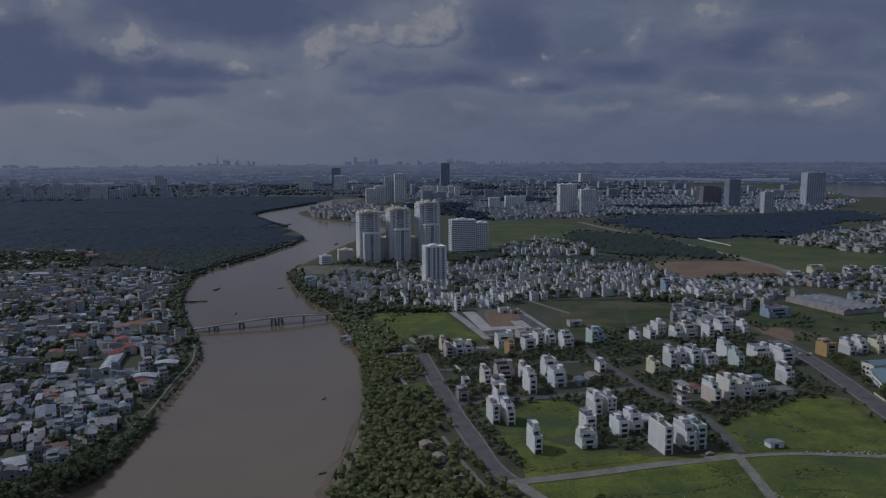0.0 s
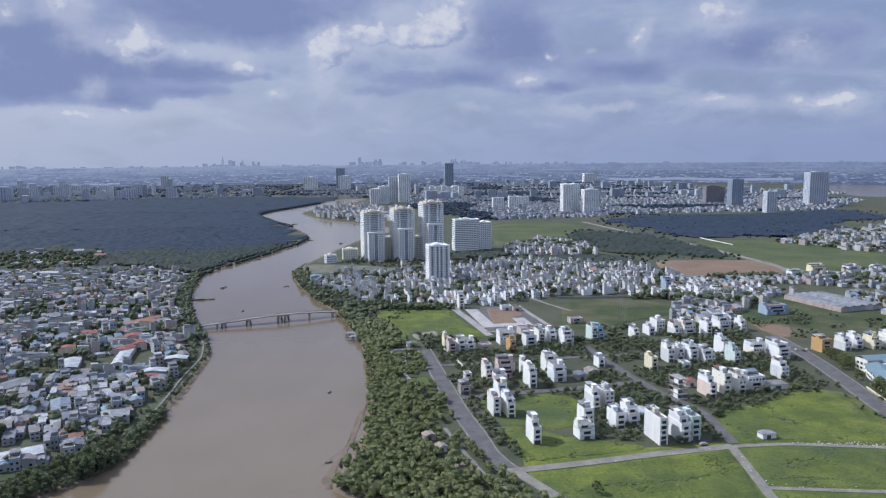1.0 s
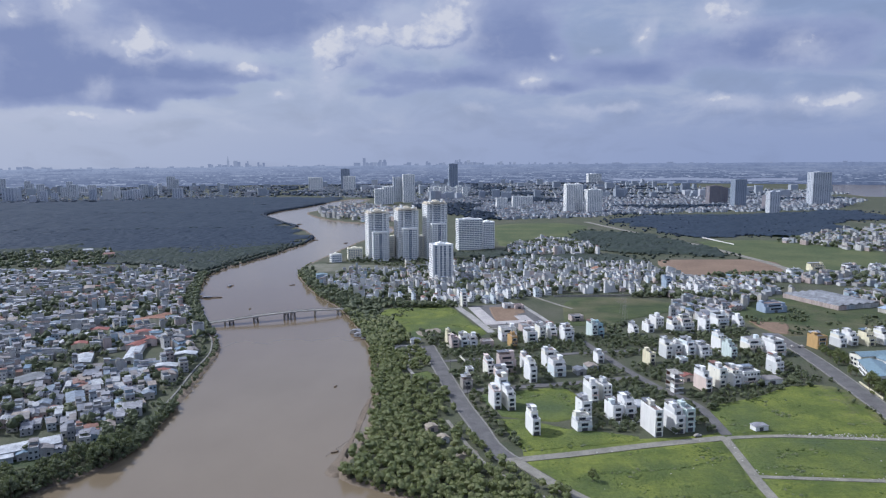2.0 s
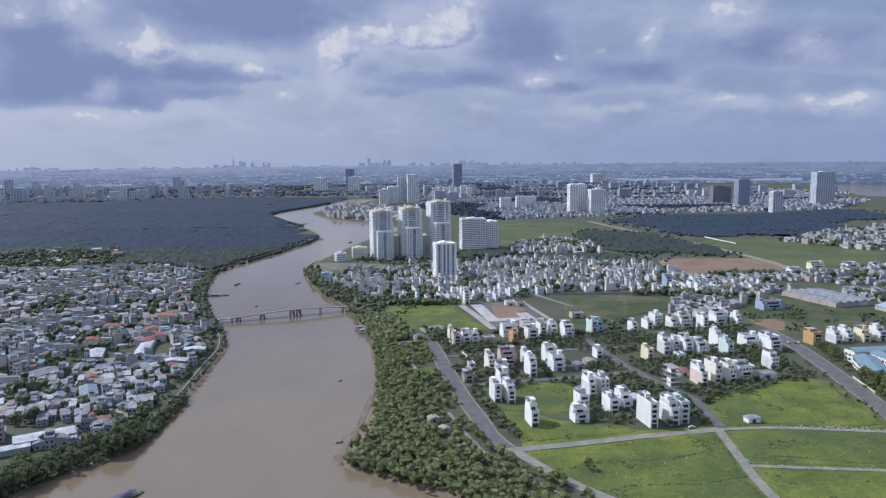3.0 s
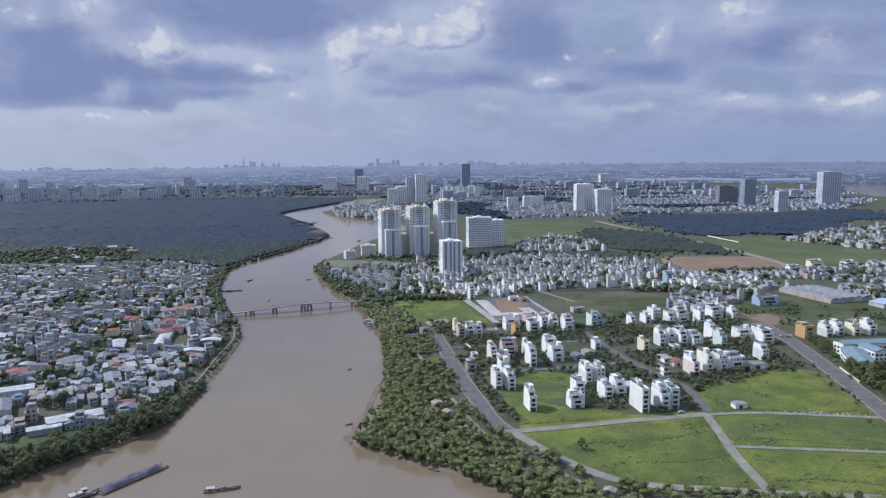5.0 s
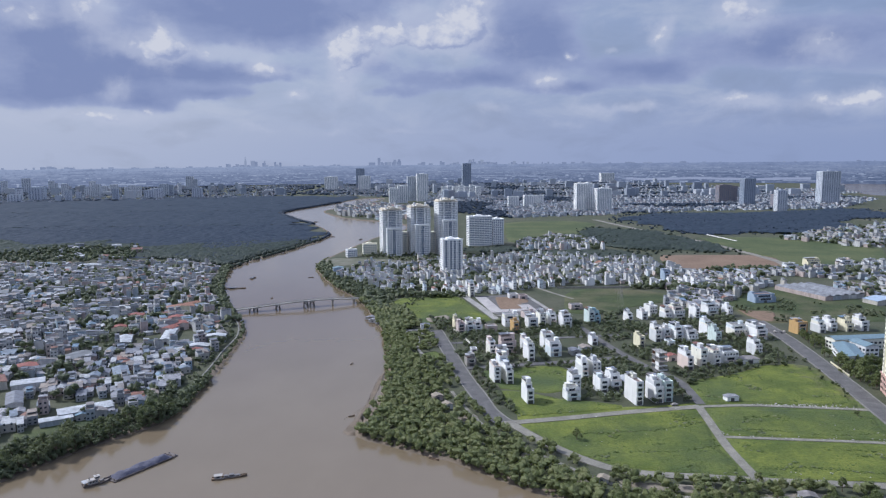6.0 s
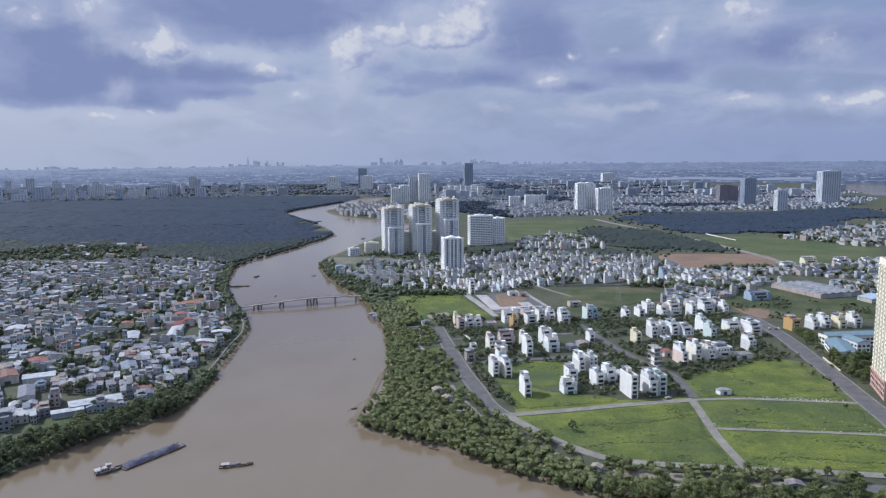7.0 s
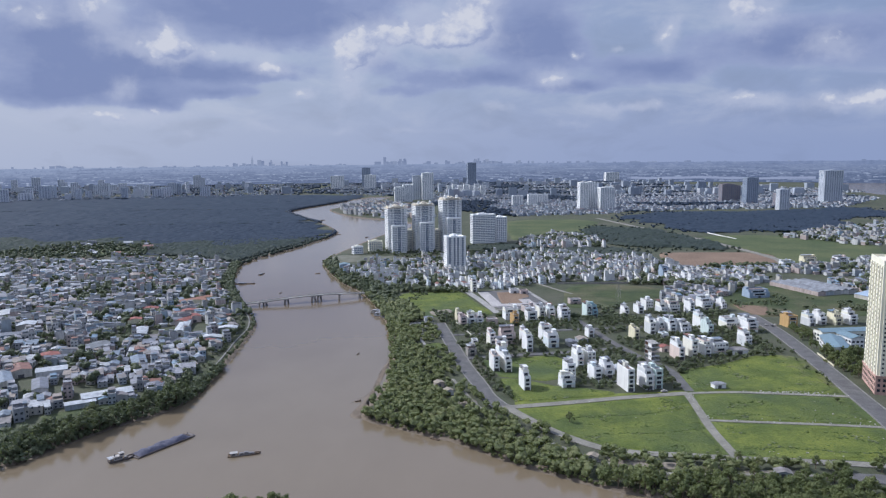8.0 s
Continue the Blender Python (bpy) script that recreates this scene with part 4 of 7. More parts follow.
def row_house(x, y, wide, high, deep, rot, mat, rnd, label, group="", detail=2):
    """A narrow town house, its front left corner at (x, y): storeys, set-back top floor, parapets, stair head, balconies."""
    h = thing("row_house", label, "house", pose(x, y, 0, 0, 0, rot), group)
    n = max(1, round(high / 3.2))
    st = (high - 0.9) / n if n > 1 else high - 0.5
    back = 0.0 if n < 3 else rnd.choice((0.0, 2.6, 3.6))
    top = high - (st if back else 0)
    s = Shape()
    s.box(0, wide, 0, deep, -0.6, top - 0.9)
    part("parapet", Shape().ring(0, wide, 0, deep, top - 0.9, top, 0.2), mat, h)
    if back:
        part("top_storey", Shape().box(0.203, wide - 0.203, back, deep - 0.203, top - 0.9, high - 0.9), mat, h)
        part("parapet", Shape().ring(0.203, wide - 0.203, back, deep - 0.203, high - 0.9, high, 0.2), mat, h)
    part("wall", s, mat, h)
    for k in range(1, n):
        if k * st < top - 0.8:
            part("string_course", Shape().box(-0.06, wide + 0.06, -0.12, -0.002, k * st - 0.12, k * st + 0.12), mat, h)
    for px in (0.0, wide - 0.25):
        part("pilaster", Shape().box(px, px + 0.25, -0.10, -0.002, 0, top - 0.9), mat, h)
    d = Shape()
    d.box(0.41, wide - 0.41, (back or 0) + 0.2, deep - 0.41, high - 0.9, high - 0.84)
    if back:
        d.box(0.2, wide - 0.2, 0.2, back, top - 0.9, top - 0.84)
    part("roof", d, m_deck, h)
    if high > 6:
        sh = Shape()
        sw, sd = min(2.8, wide * 0.55), rnd.uniform(3.0, 4.5)
        sx, sy = rnd.choice((0.25, wide - sw - 0.25)), deep * rnd.uniform(0.35, 0.6)
        sh.box(sx, sx + sw, sy, sy + sd, high - 0.84, high + 1.7)
        sh.box(sx - 0.25, sx + sw + 0.25, sy - 0.3, sy + sd + 0.25, high + 1.7, high + 1.88)
        part("stair_head", sh, mat, h)
        if rnd.random() < 0.55:
            tk = part("water_tank", tank_mesh, None, h, "shiny steel water tank", pose(wide * 0.5, sy + sd * 0.5, high + 1.88, 0, 0, rnd.choice((0, 90))))
        if rnd.random() < 0.55:
            aw = Shape().lean(0.3, wide - 0.3, deep - 4.5, deep - 0.4, high + 1.0, 0.5)
            for cx in (0.4, wide - 0.5):
                aw.box(cx, cx + 0.1, deep - 4.5, deep - 4.4, high - 0.84, high + 1.02)
            part("roof_canopy", aw, m_sheet, h)
        if back and rnd.random() < 0.6:
            for cx in (0.15, wide - 0.3):
                part("pergola_post", Shape().box(cx, cx + 0.15, 0.2, 0.35, top - 0.84, top + 1.86), mat, h)
            for cx in (0.1, wide - 0.24):
                part("pergola_rail", Shape().box(cx, cx + 0.14, 0.2, back, top + 1.863, top + 2.0), mat, h)
            for k in range(4):
                part("pergola_slat", Shape().box(0.1, wide - 0.1, 0.2 + k * back / 4, 0.32 + k * back / 4, top + 2.003, top + 2.14), mat, h)
    if detail:
        cols = max(1, int(wide // 2.3))
        for k in range(n):
            zf = k * st
            yy = back if (back and k == n - 1) else -0.0
            if k == 0:
                dw = min(3.2, wide - 1.0)
                dr = Shape().box(wide / 2 - dw / 2, wide / 2 + dw / 2, -0.06, -0.01, 0.1, 2.6)
                for zz in (0.6, 1.1, 1.6, 2.1):
                    dr.box(wide / 2 - dw / 2, wide / 2 + dw / 2, -0.09, -0.06, zz, zz + 0.06)
                part("door", dr, m_steel, h, "grey roller shutter door")
                continue
            if rnd.random() < 0.75:
                window(h, wide / 2, yy - 0.003, zf + 0.15, 0, 1.45, wide * rnd.uniform(0.36, 0.52))
            else:
                for c in range(cols):
                    window(h, wide * (c + 0.5) / cols, yy - 0.003, zf + 0.85, 0, 0.95 if rnd.random() < 0.7 else 1.2)
            if yy == 0 and rnd.random() < 0.8:
                bl = Shape().box(0.3, wide - 0.3, -1.15, -0.123, zf - 0.1, zf + 0.06)
                bl.box(0.3, wide - 0.3, -1.15, -1.08, zf + 0.06, zf + (0.85 if rnd.random() < 0.5 else 0.45))
                bl.box(0.3, wide - 0.3, -1.15, -1.08, zf + 0.9, zf + 0.96)
                bl.box(0.3, 0.37, -1.08, -0.123, zf + 0.06, zf + 0.96)
                bl.box(wide - 0.37, wide - 0.3, -1.08, -0.123, zf + 0.06, zf + 0.96)
                part("balcony", bl, mat, h)
        if detail > 1:
            for k in range(n):
                if rnd.random() < 0.14:
                    window(h, -0.003, deep * rnd.uniform(0.3, 0.75), k * st + 1.2, -90, 0.6)
    return h


rnd = random.Random(11)
# front left corner x, y, width, height, depth, wall colour
BLOCKS = [
    [(74, 442, 4.4, 12.5, 13, "w"), (100, 446, 8.7, 8.2, 9, "w"), (106, 459, 5.9, 12.6, 10, "w"), (124, 458, 6.2, 10, 12, "w"), (133, 463, 6.8, 11, 12, "w"), (140, 435, 4.6, 15, 17, "w"), (153, 438, 5.6, 13.7, 14, "w"), (159.5, 440, 5.4, 13.2, 14, "t2")],
    [(64, 551, 4.9, 11.5, 13, "w"), (74, 558, 11.7, 12.4, 11, "p"), (69, 540, 7.9, 8.1, 9, "w"), (67, 512, 6.2, 10.2, 14, "w"), (59, 485, 4.4, 11.8, 14, "w"), (67, 482, 4.8, 11.8, 15, "w"), (92, 560, 4.4, 10.5, 12, "w"), (91, 535, 4.9, 14.1, 15, "w"), (109, 566, 9.1, 12.6, 12, "w"), (110, 546, 8.8, 11, 14, "w"), (120, 488, 4.6, 12.8, 14, "w"), (128, 491, 6.0, 11.3, 13, "w")],
    [(150, 576, 4.9, 7.2, 9, "w"), (186, 566, 4.4, 9.6, 12, "c"), (205, 583, 4.9, 13.4, 12, "w"), (214, 588, 5.8, 10, 12, "w"), (222, 583, 6.7, 12.4, 14, "w"), (231, 579, 8.5, 9.9, 13, "w"), (210, 567, 5.6, 4.7, 8, "w"), (200, 504, 4.4, 13, 15, "w"), (212, 510, 5.0, 13.9, 14, "w"), (223, 512, 5.0, 11.8, 13, "w"), (231, 515, 11.8, 9.7, 12, "w"), (255, 599, 4.9, 13.2, 13, "w"), (253, 577, 4.9, 11.3, 13, "m"), (276, 593, 12.1, 10, 13, "w")],
    [(290, 582, 9.6, 12, 17, "w"), (266, 537, 5.6, 11.6, 12, "w"), (205, 655, 4.4, 8.5, 12, "w"), (221, 664, 5.6, 7.6, 12, "w"), (233, 678, 7.7, 10, 13, "w"), (241, 657, 6.4, 11, 13, "w"), (249, 657, 10.7, 13.3, 13, "w"), (269, 657, 4.6, 12.2, 12, "w"), (287, 671, 11, 12.5, 13, "w"), (306, 669, 4.6, 10.4, 12, "w")],
    [(43, 641, 4.0, 9.6, 11, "c"), (45, 623, 6.0, 9.4, 12, "p"), (53, 627, 6.4, 9.5, 12, "w"), (60, 628, 6.6, 9.0, 12, "w"), (93, 621, 4.7, 10.4, 12, "y"), (89, 646, 13.1, 10.8, 12, "w"), (108, 633, 8.7, 10.6, 12, "w"), (110, 666, 10.8, 8.4, 12, "p"), (121, 646, 5.7, 11.9, 13, "w"), (131, 649, 5.8, 11, 13, "w"), (140, 637, 8.3, 12.3, 13, "w"), (167, 651, 5.5, 11.8, 13, "t2"), (173, 652, 5.3, 11.2, 13, "t")],
    [(50, 554, 4.6, 5.5, 6, "w"), (44, 525, 6.8, 6.1, 9, "g"), (71, 630, 9.1, 4.7, 9, "p"), (334, 598, 9.0, 10.4, 12, "y"), (355, 601, 6.0, 10.4, 12, "w"), (368, 606, 6.1, 10.5, 12, "w"), (380, 603, 7.1, 10.4, 12, "c"), (394, 604, 7.5, 11.5, 12, "w"), (165, 712, 12, 5.5, 8, "p"), (70, 789, 5.5, 15.5, 10, "w"), (112, 776, 10, 4.8, 9, "w"), (122.5, 772, 9, 4.2, 9, "p")],
]
PAINT = {"w": (m_white, "white stuccoed narrow town house with roof terrace"), "p": (m_pink, "dusty pink rendered town house with roof terrace"), "c": (m_cream, "cream rendered narrow town house"),
         "y": (m_yellow, "ochre yellow rendered town house"), "t": (m_teal, "teal blue rendered town house with balconies"), "t2": (m_mint, "pale turquoise town house with balconies"),
         "m": (m_mint, "pale mint green blank-walled town house"), "g": (m_greywall, "grey cement rendered low house")}
taken = []
for block in BLOCKS:
    for x, y, wide, high, deep, c in block:
        mat, label = PAINT[c]
        row_house(x, y, wide, high, deep, GRID + rnd.uniform(-0.6, 0.6), mat, rnd, label, "town houses on the new streets")
        taken.append((x + wide / 2, y + deep / 2, max(wide, deep) * 0.62))


def frame_house(x, y, wide, high, deep):
    """An unfinished house: bare slabs and columns, some brick infill."""
    h = thing("unfinished_house", "unfinished concrete house with open floors and brick infill", "house", pose(x, y, 0, 0, 0, GRID))
    for k in range(5):
        z = k * high / 4
        part("floor_slab", Shape().box(-0.4, wide + 0.4, -0.9, deep, z - 0.15 - (0.3 if k == 0 else 0), z + 0.1), m_concrete, h)
    for px in (0.0, wide / 2 - 0.15, wide - 0.3):
        for py in (0.0, deep * 0.5, deep - 0.3):
            part("column", Shape().box(px, px + 0.3, py, py + 0.3, 0, high + 1.0), m_greywall, h)
    for k in (0, 1, 2, 3):
        z = k * high / 4
        part("infill_wall", Shape().box(0.32, wide - 0.32, deep - 0.24, deep - 0.06, z + 0.1, z + high / 4 - 0.15), m_brick if k % 2 else m_white, h)
        if k != 2:
            part("infill_wall", Shape().box(0.05, 0.25, 0.32, deep * 0.5 - 0.02, z + 0.1, z + high / 4 - 0.15), m_white, h)
        part("parapet", Shape().box(-0.4, wide + 0.4, -0.9, -0.75, z + 0.1, z + 0.9), m_white, h)


frame_house(179, 504, 5.8, 13.0, 11)
taken.append((182, 510, 9))


def shed(x, y, wide, deep, high, rot, roof_mat, label, wall_mat=None, rise=1.0):
    h = thing("shed", label, "shed", pose(x, y, 0, 0, 0, rot))
    wl = Shape().box(0, wide, 0, deep, -0.5, high)
    wl.add([(0, 0.0, high), (wide, 0.0, high), (wide / 2, 0.0, high + rise * 0.98), (0, deep, high), (wide, deep, high), (wide / 2, deep, high + rise * 0.98)], [(0, 1, 2), (4, 3, 5)])
    part("wall", wl, wall_mat or m_mixed, h)
    part("roof", Shape().gable(0, wide, 0, deep, high, rise), roof_mat, h)
    part("door", Shape().box(wide * 0.3, wide * 0.6, -0.06, -0.01, 0, min(2.4, high * 0.85)), m_steel, h)
    taken.append((x + wide / 2, y + deep / 2, max(wide, deep) * 0.6))
    return h


shed(198, 437, 8, 5, 2.9, GRID, m_sheet, "small white hut with low roof on a meadow", m_white, 0.6)
shed(195, 527, 8, 6, 3.6, GRID, m_redroof, "low house with red tiled roof", m_white, 1.4)
shed(246, 516, 14, 9, 3.0, GRID, m_sheet, "low open shed with pale flat sheet roof", m_white, 0.5)
shed(127, 548, 7, 9, 3.4, GRID, m_sheet, "low house with grey sheet roof among trees", None, 1.0)
shed(137, 556, 8, 9, 3.4, GRID, m_sheet, "low house with pale sheet roof among trees", None, 1.2)
shed(143, 470, 9, 11, 4.0, GRID, m_sheet, "low workshop with rusty sheet roof", None, 1.0)
shed(13, 645, 8, 6, 3.2, 5, m_sheet, "low guard house beside a street", m_white, 0.8)
shed(17, 452, 6, 5, 2.8, 20, m_beige, "small shelter with beige roof among riverside trees", None, 1.0)
shed(23, 436, 5, 5, 2.8, 20, m_beige, "small shelter with beige roof among riverside trees", None, 1.0)
shed(88, 334, 5, 4, 2.4, -30, m_beige, "small riverside hut with beige roof", None, 0.9)
shed(172, 309, 7, 5, 2.5, -12, m_sheet, "low riverside house with pale sheet roof", None, 1.0)
shed(238, 304, 9, 5, 2.6, -12, m_sheet, "long low riverside house with blue-grey roof", None, 1.0)
shed(-208, 441, 12, 29, 4.5, -61, m_whitesheet, "long low shed with bright white sheet roof", m_mixed, 1.0)
shed(-212, 428, 7, 17, 3.4, -61, m_whitesheet, "low shed with white sheet roof", m_mixed, 0.6)
for x, y, wd, dp, hg, rot, mat, lab, wall in ((-238, 728, 26, 10, 6, 20, m_orangeroof, "large house with orange tiled hip roof", m_cream), (-236, 740, 10, 26, 6, -35, m_orangeroof, "house wing with orange tiled roof", m_cream), (-215, 642, 10, 14, 5, -10, m_redroof, "low house with dusty red roof", m_pink), (-221, 680, 14, 10, 6, 12, m_redroof, "house with dusty red roof and pink walls", m_pink), (-258, 644, 12, 9, 6, 20, m_redroof, "house with dusty red roof and cream walls", m_cream),
                                          (-206, 655, 11, 13, 5.5, 30, m_redroof, "low house with dusty red roof", m_pink), (-204, 606, 9, 44, 4, 10, m_whitesheet, "narrow hall with long white sheet roof", m_mixed), (-176, 582, 18, 9, 4, 4, m_whitesheet, "low hall with white sheet roof and red annex", m_mixed),
                                          (-172, 572, 12, 8, 3, 4, m_redroof, "low annex with dusty red roof", m_pink), (-282, 532, 15, 11, 4, 12, m_redroof, "house with dark red hip roof", m_pink), (-264, 690, 16, 10, 6.5, 10, m_redroof, "house with dark red roof", m_cream),
                                          (-345, 622, 14, 16, 7.5, 20, m_whitesheet, "tall shed with pale roof beside a green field", m_greywall), (-262, 556, 15, 20, 5, -25, m_palesheet, "hall with grey sheet roof", m_mixed), (-168, 610, 16, 9, 5, 4, m_whitesheet, "low building with white roof near the river", m_mixed),
                                          (-466, 1042, 30, 14, 5, 8, m_whitesheet, "long white shed at the edge of the forest", m_white), (-186, 660, 12, 9, 6, 20, m_palesheet, "low building with grey roof near the river", m_mixed), (-96, 955, 14, 12, 9, 10, m_blueroof, "lavender blue riverside house", m_skyblue)):
    shed(x, y, wd, dp, hg, rot, mat, lab, wall, 1.2)
hall_rnd = random.Random(14)
for i in range(34):
    y = hall_rnd.uniform(440, 960)
    x = -175 - (y - 440) * 0.16 - hall_rnd.uniform(10, 60 + 0.42 * (y - 380))
    if any((x - a) ** 2 + (y - b) ** 2 < (r + 12) ** 2 for a, b, r in taken):
        continue
    mat = hall_rnd.choice((m_palesheet, m_sheet, m_sheet, m_sheet, m_sheet, m_whitesheet))
    shed(x, y, hall_rnd.uniform(9, 14), hall_rnd.uniform(16, 30), hall_rnd.uniform(3.6, 6.5), hall_rnd.choice((22, 22, -68, 30)) + hall_rnd.uniform(-6, 6), mat, "long low hall with sheet roof among small houses", m_mixed, 1.1)
for x, y, wd, dp, hg, mat, lab in ((560, 972, 20, 12, 9, m_cream, "cream rendered house among trees"), (590, 942, 16, 12, 12, m_white, "white rendered house among trees"), (512, 940, 18, 10, 7, m_white, "white rendered house beside the far road"), (640, 960, 18, 12, 8, m_white, "white rendered house among trees")):
    row_house(x, y, wd, hg, dp, GRID, mat, rnd, lab, "", 1)
    taken.append((x + wd / 2, y + dp / 2, wd * 0.65))


# site walls of the new plots
def site_wall(pts, label="low white boundary wall", mat=None, high=1.6):
    c = spline(pts, 10)
    s = Shape()
    for (x0, y0), (x1, y1) in zip(c[:-1], c[1:]):
        ln = math.hypot(x1 - x0, y1 - y0)
        s.box(0, ln, -0.12, 0.12, -0.4, high, 0, pose(x0, y0, 0, 0, 0, math.degrees(math.atan2(y1 - y0, x1 - x0))))
    w = thing("boundary_wall", label, "wall", pose(0, 0, 0))
    part("panel", s, mat or m_white, w)


site_wall([(124, 455), (152, 459)], "white boundary wall in front of a house")
site_wall([(593, 1385), (600, 1270)], "long low white wall across a far pasture", m_white, 1.7)
site_wall([(52, 588), (42, 640)], "white boundary wall along a street")
site_wall([(176, 832), (266, 828)], "grey boundary wall of a pasture", m_greywall, 2.0)
ribbon("footpath", [(-144, 505), (-144.5, 540), (-146.5, 583), (-146.5, 629), (-155, 672), (-166, 702)], 1.2, m_kerb, 0.45, "pale concrete embankment path along the river", "footpath")


# ---- school with blue roofs ----
school = thing("school", "low white school with pale blue sheet roofs", "school", pose(0, 0, 0))
for x0, y0, wd, dp, hg, rot in ((334, 546, 64, 12, 8.6, 3), (315.5, 505.5, 15.0, 42, 6.6, -21.5), (346, 527, 11, 18.5, 8.0, 3)):
    at = pose(x0, y0, 0, 0, 0, rot)
    wing = part("wing", Shape().box(0, wd, 0, dp, -0.5, hg), m_white, school, at=at)
    if wd > dp:
        rf = Shape().gable(0, dp, 0, wd, 0, 1.8, 0, pose(0, dp, hg + 0.01, 0, 0, -90), 0.7)
    else:
        rf = Shape().gable(0, wd, 0, dp, hg + 0.01, 1.8, 0, None, 0.7)
        part("gable", Shape().add([(0, 0, hg), (wd, 0, hg), (wd / 2, 0, hg + 1.75), (0, 0.3, hg), (wd, 0.3, hg), (wd / 2, 0.3, hg + 1.75)], [(0, 1, 2), (4, 3, 5), (0, 2, 5, 3), (2, 1, 4, 5)]), m_white, wing)
    part("roof", rf, m_blueroof, wing, "pale blue corrugated roof")
    for fl in range(2):
        zz = 1.1 + fl * 3.2
        for i in range(int(wd / 3.6)):
            part("window", Shape().box(0.8 + i * 3.6, 3.0 + i * 3.6, -0.06, -0.01, zz, zz + 1.6), m_glass, wing)
        for i in range(int(dp / 3.6)):
            part("window", Shape().box(-0.06, -0.01, 0.8 + i * 3.6, 3.0 + i * 3.6, zz, zz + 1.6), m_glass, wing)
taken += [(365, 552, 32), (326, 518, 12), (334, 540, 16), (385, 556, 25)]

# long factory with ridged roof
fac = thing("factory", "long low factory with pale ridged sheet roofs", "factory", pose(440, 733, 0, 0, 0, 14))
for i in range(5):
    part("wall", Shape().box(i * 10.5 + 0.01, i * 10.5 + 10.49, 0, 72, -0.5, 4.6), m_mixed, fac)
    part("roof", Shape().gable(i * 10.5 + 0.9, i * 10.5 + 9.6, 0, 72, 4.62, 1.5, 0, None, 0.3), m_factorysheet, fac, "pale ridged sheet roof")
    part("gutter", Shape().box(i * 10.5 + 9.9, i * 10.5 + 11.1, 0.2, 71.8, 4.61, 4.75), m_steel, fac)
taken += [(455, 760, 40), (450, 790, 36)]
fac2 = thing("canopy_hall", "low hall with bright blue roof", "hall", pose(478, 706, 0, 0, 0, 12))
part("wall", Shape().box(0, 34, 0, 18, -0.5, 4.4), m_mixed, fac2)
part("roof", Shape().gable(0, 34, 0, 18, 4.4, 2.4), m_skyblue, fac2, "bright blue sheet roof")
taken.append((495, 716, 24))
for x, y, wd, dp, hg in ((362, 728, 24, 14, 9), (318, 868, 9, 12, 13)):
    row_house(x, y, wd, hg, dp, GRID, m_skyblue, rnd, "sky blue rendered house among low roofs", "", 1)
    taken.append((x + wd / 2, y + dp / 2, wd * 0.7))
shed(372, 838, 16, 12, 4.5, 25, m_orangeroof, "house with bright orange tiled roof", m_cream, 2.6)
shed(400, 850, 12, 10, 4.5, 10, m_orangeroof, "house with orange tiled roof", m_cream, 2.2)
shed(266, 985, 14, 10, 6, 10, m_orangeroof, "house with red-orange roof among white houses", m_white, 2.6)
shed(342, 925, 38, 10, 4.5, 6, m_palesheet, "long low building with white roof beside a brown field", m_white, 1.0)

# ---- tower blocks ----
def facade(s, x0, x1, z0, z1, y, floors, bays, at=None, mat=1, ww=0.55, wh=0.55, proud=0.06):
    """A field of windows on the plane y, facing -y."""
    bw, fh = (x1 - x0) / bays, (z1 - z0) / floors
    for k in range(floors):
        for b in range(bays):
            cx, cz = x0 + (b + 0.5) * bw, z0 + (k + 0.52) * fh
            s.box(cx - bw * ww / 2, cx + bw * ww / 2, y - proud, y - 0.005, cz - fh * wh / 2, cz + fh * wh / 2, mat, at)


def block_windows(s, w, d, z0, z1, floors, bays_w, bays_d, ox=0.0, oy=0.0, ww=0.55, wh=0.55, sides="fbl"):
    c = {"f": (w, 0, oy), "b": (w, 180, 0), "l": (d, -90, 0), "r": (d, 90, 0)}
    for k in sides:
        half = d / 2 if k in "fb" else w / 2
        at = pose(ox, oy, 0, 0, 0, {"f": 0, "b": 180, "l": -90, "r": 90}[k])
        width = w if k in "fb" else d
        facade(s, -width / 2 + 0.6, width / 2 - 0.6, z0, z1, -half, floors, bays_w if k in "fb" else bays_d, at, 0, ww, wh)


def slabs(s, w, d, z0, z1, floors, ox=0.0, oy=0.0, out=0.35, thick=0.35):
    """Floor edges standing a little proud all round."""
    for k in range(1, floors):
        z = z0 + (z1 - z0) * k / floors
        s.ring(ox - w / 2 - out, ox + w / 2 + out, oy - d / 2 - out, oy + d / 2 + out, z - thick / 2, z + thick / 2, out - 0.002)


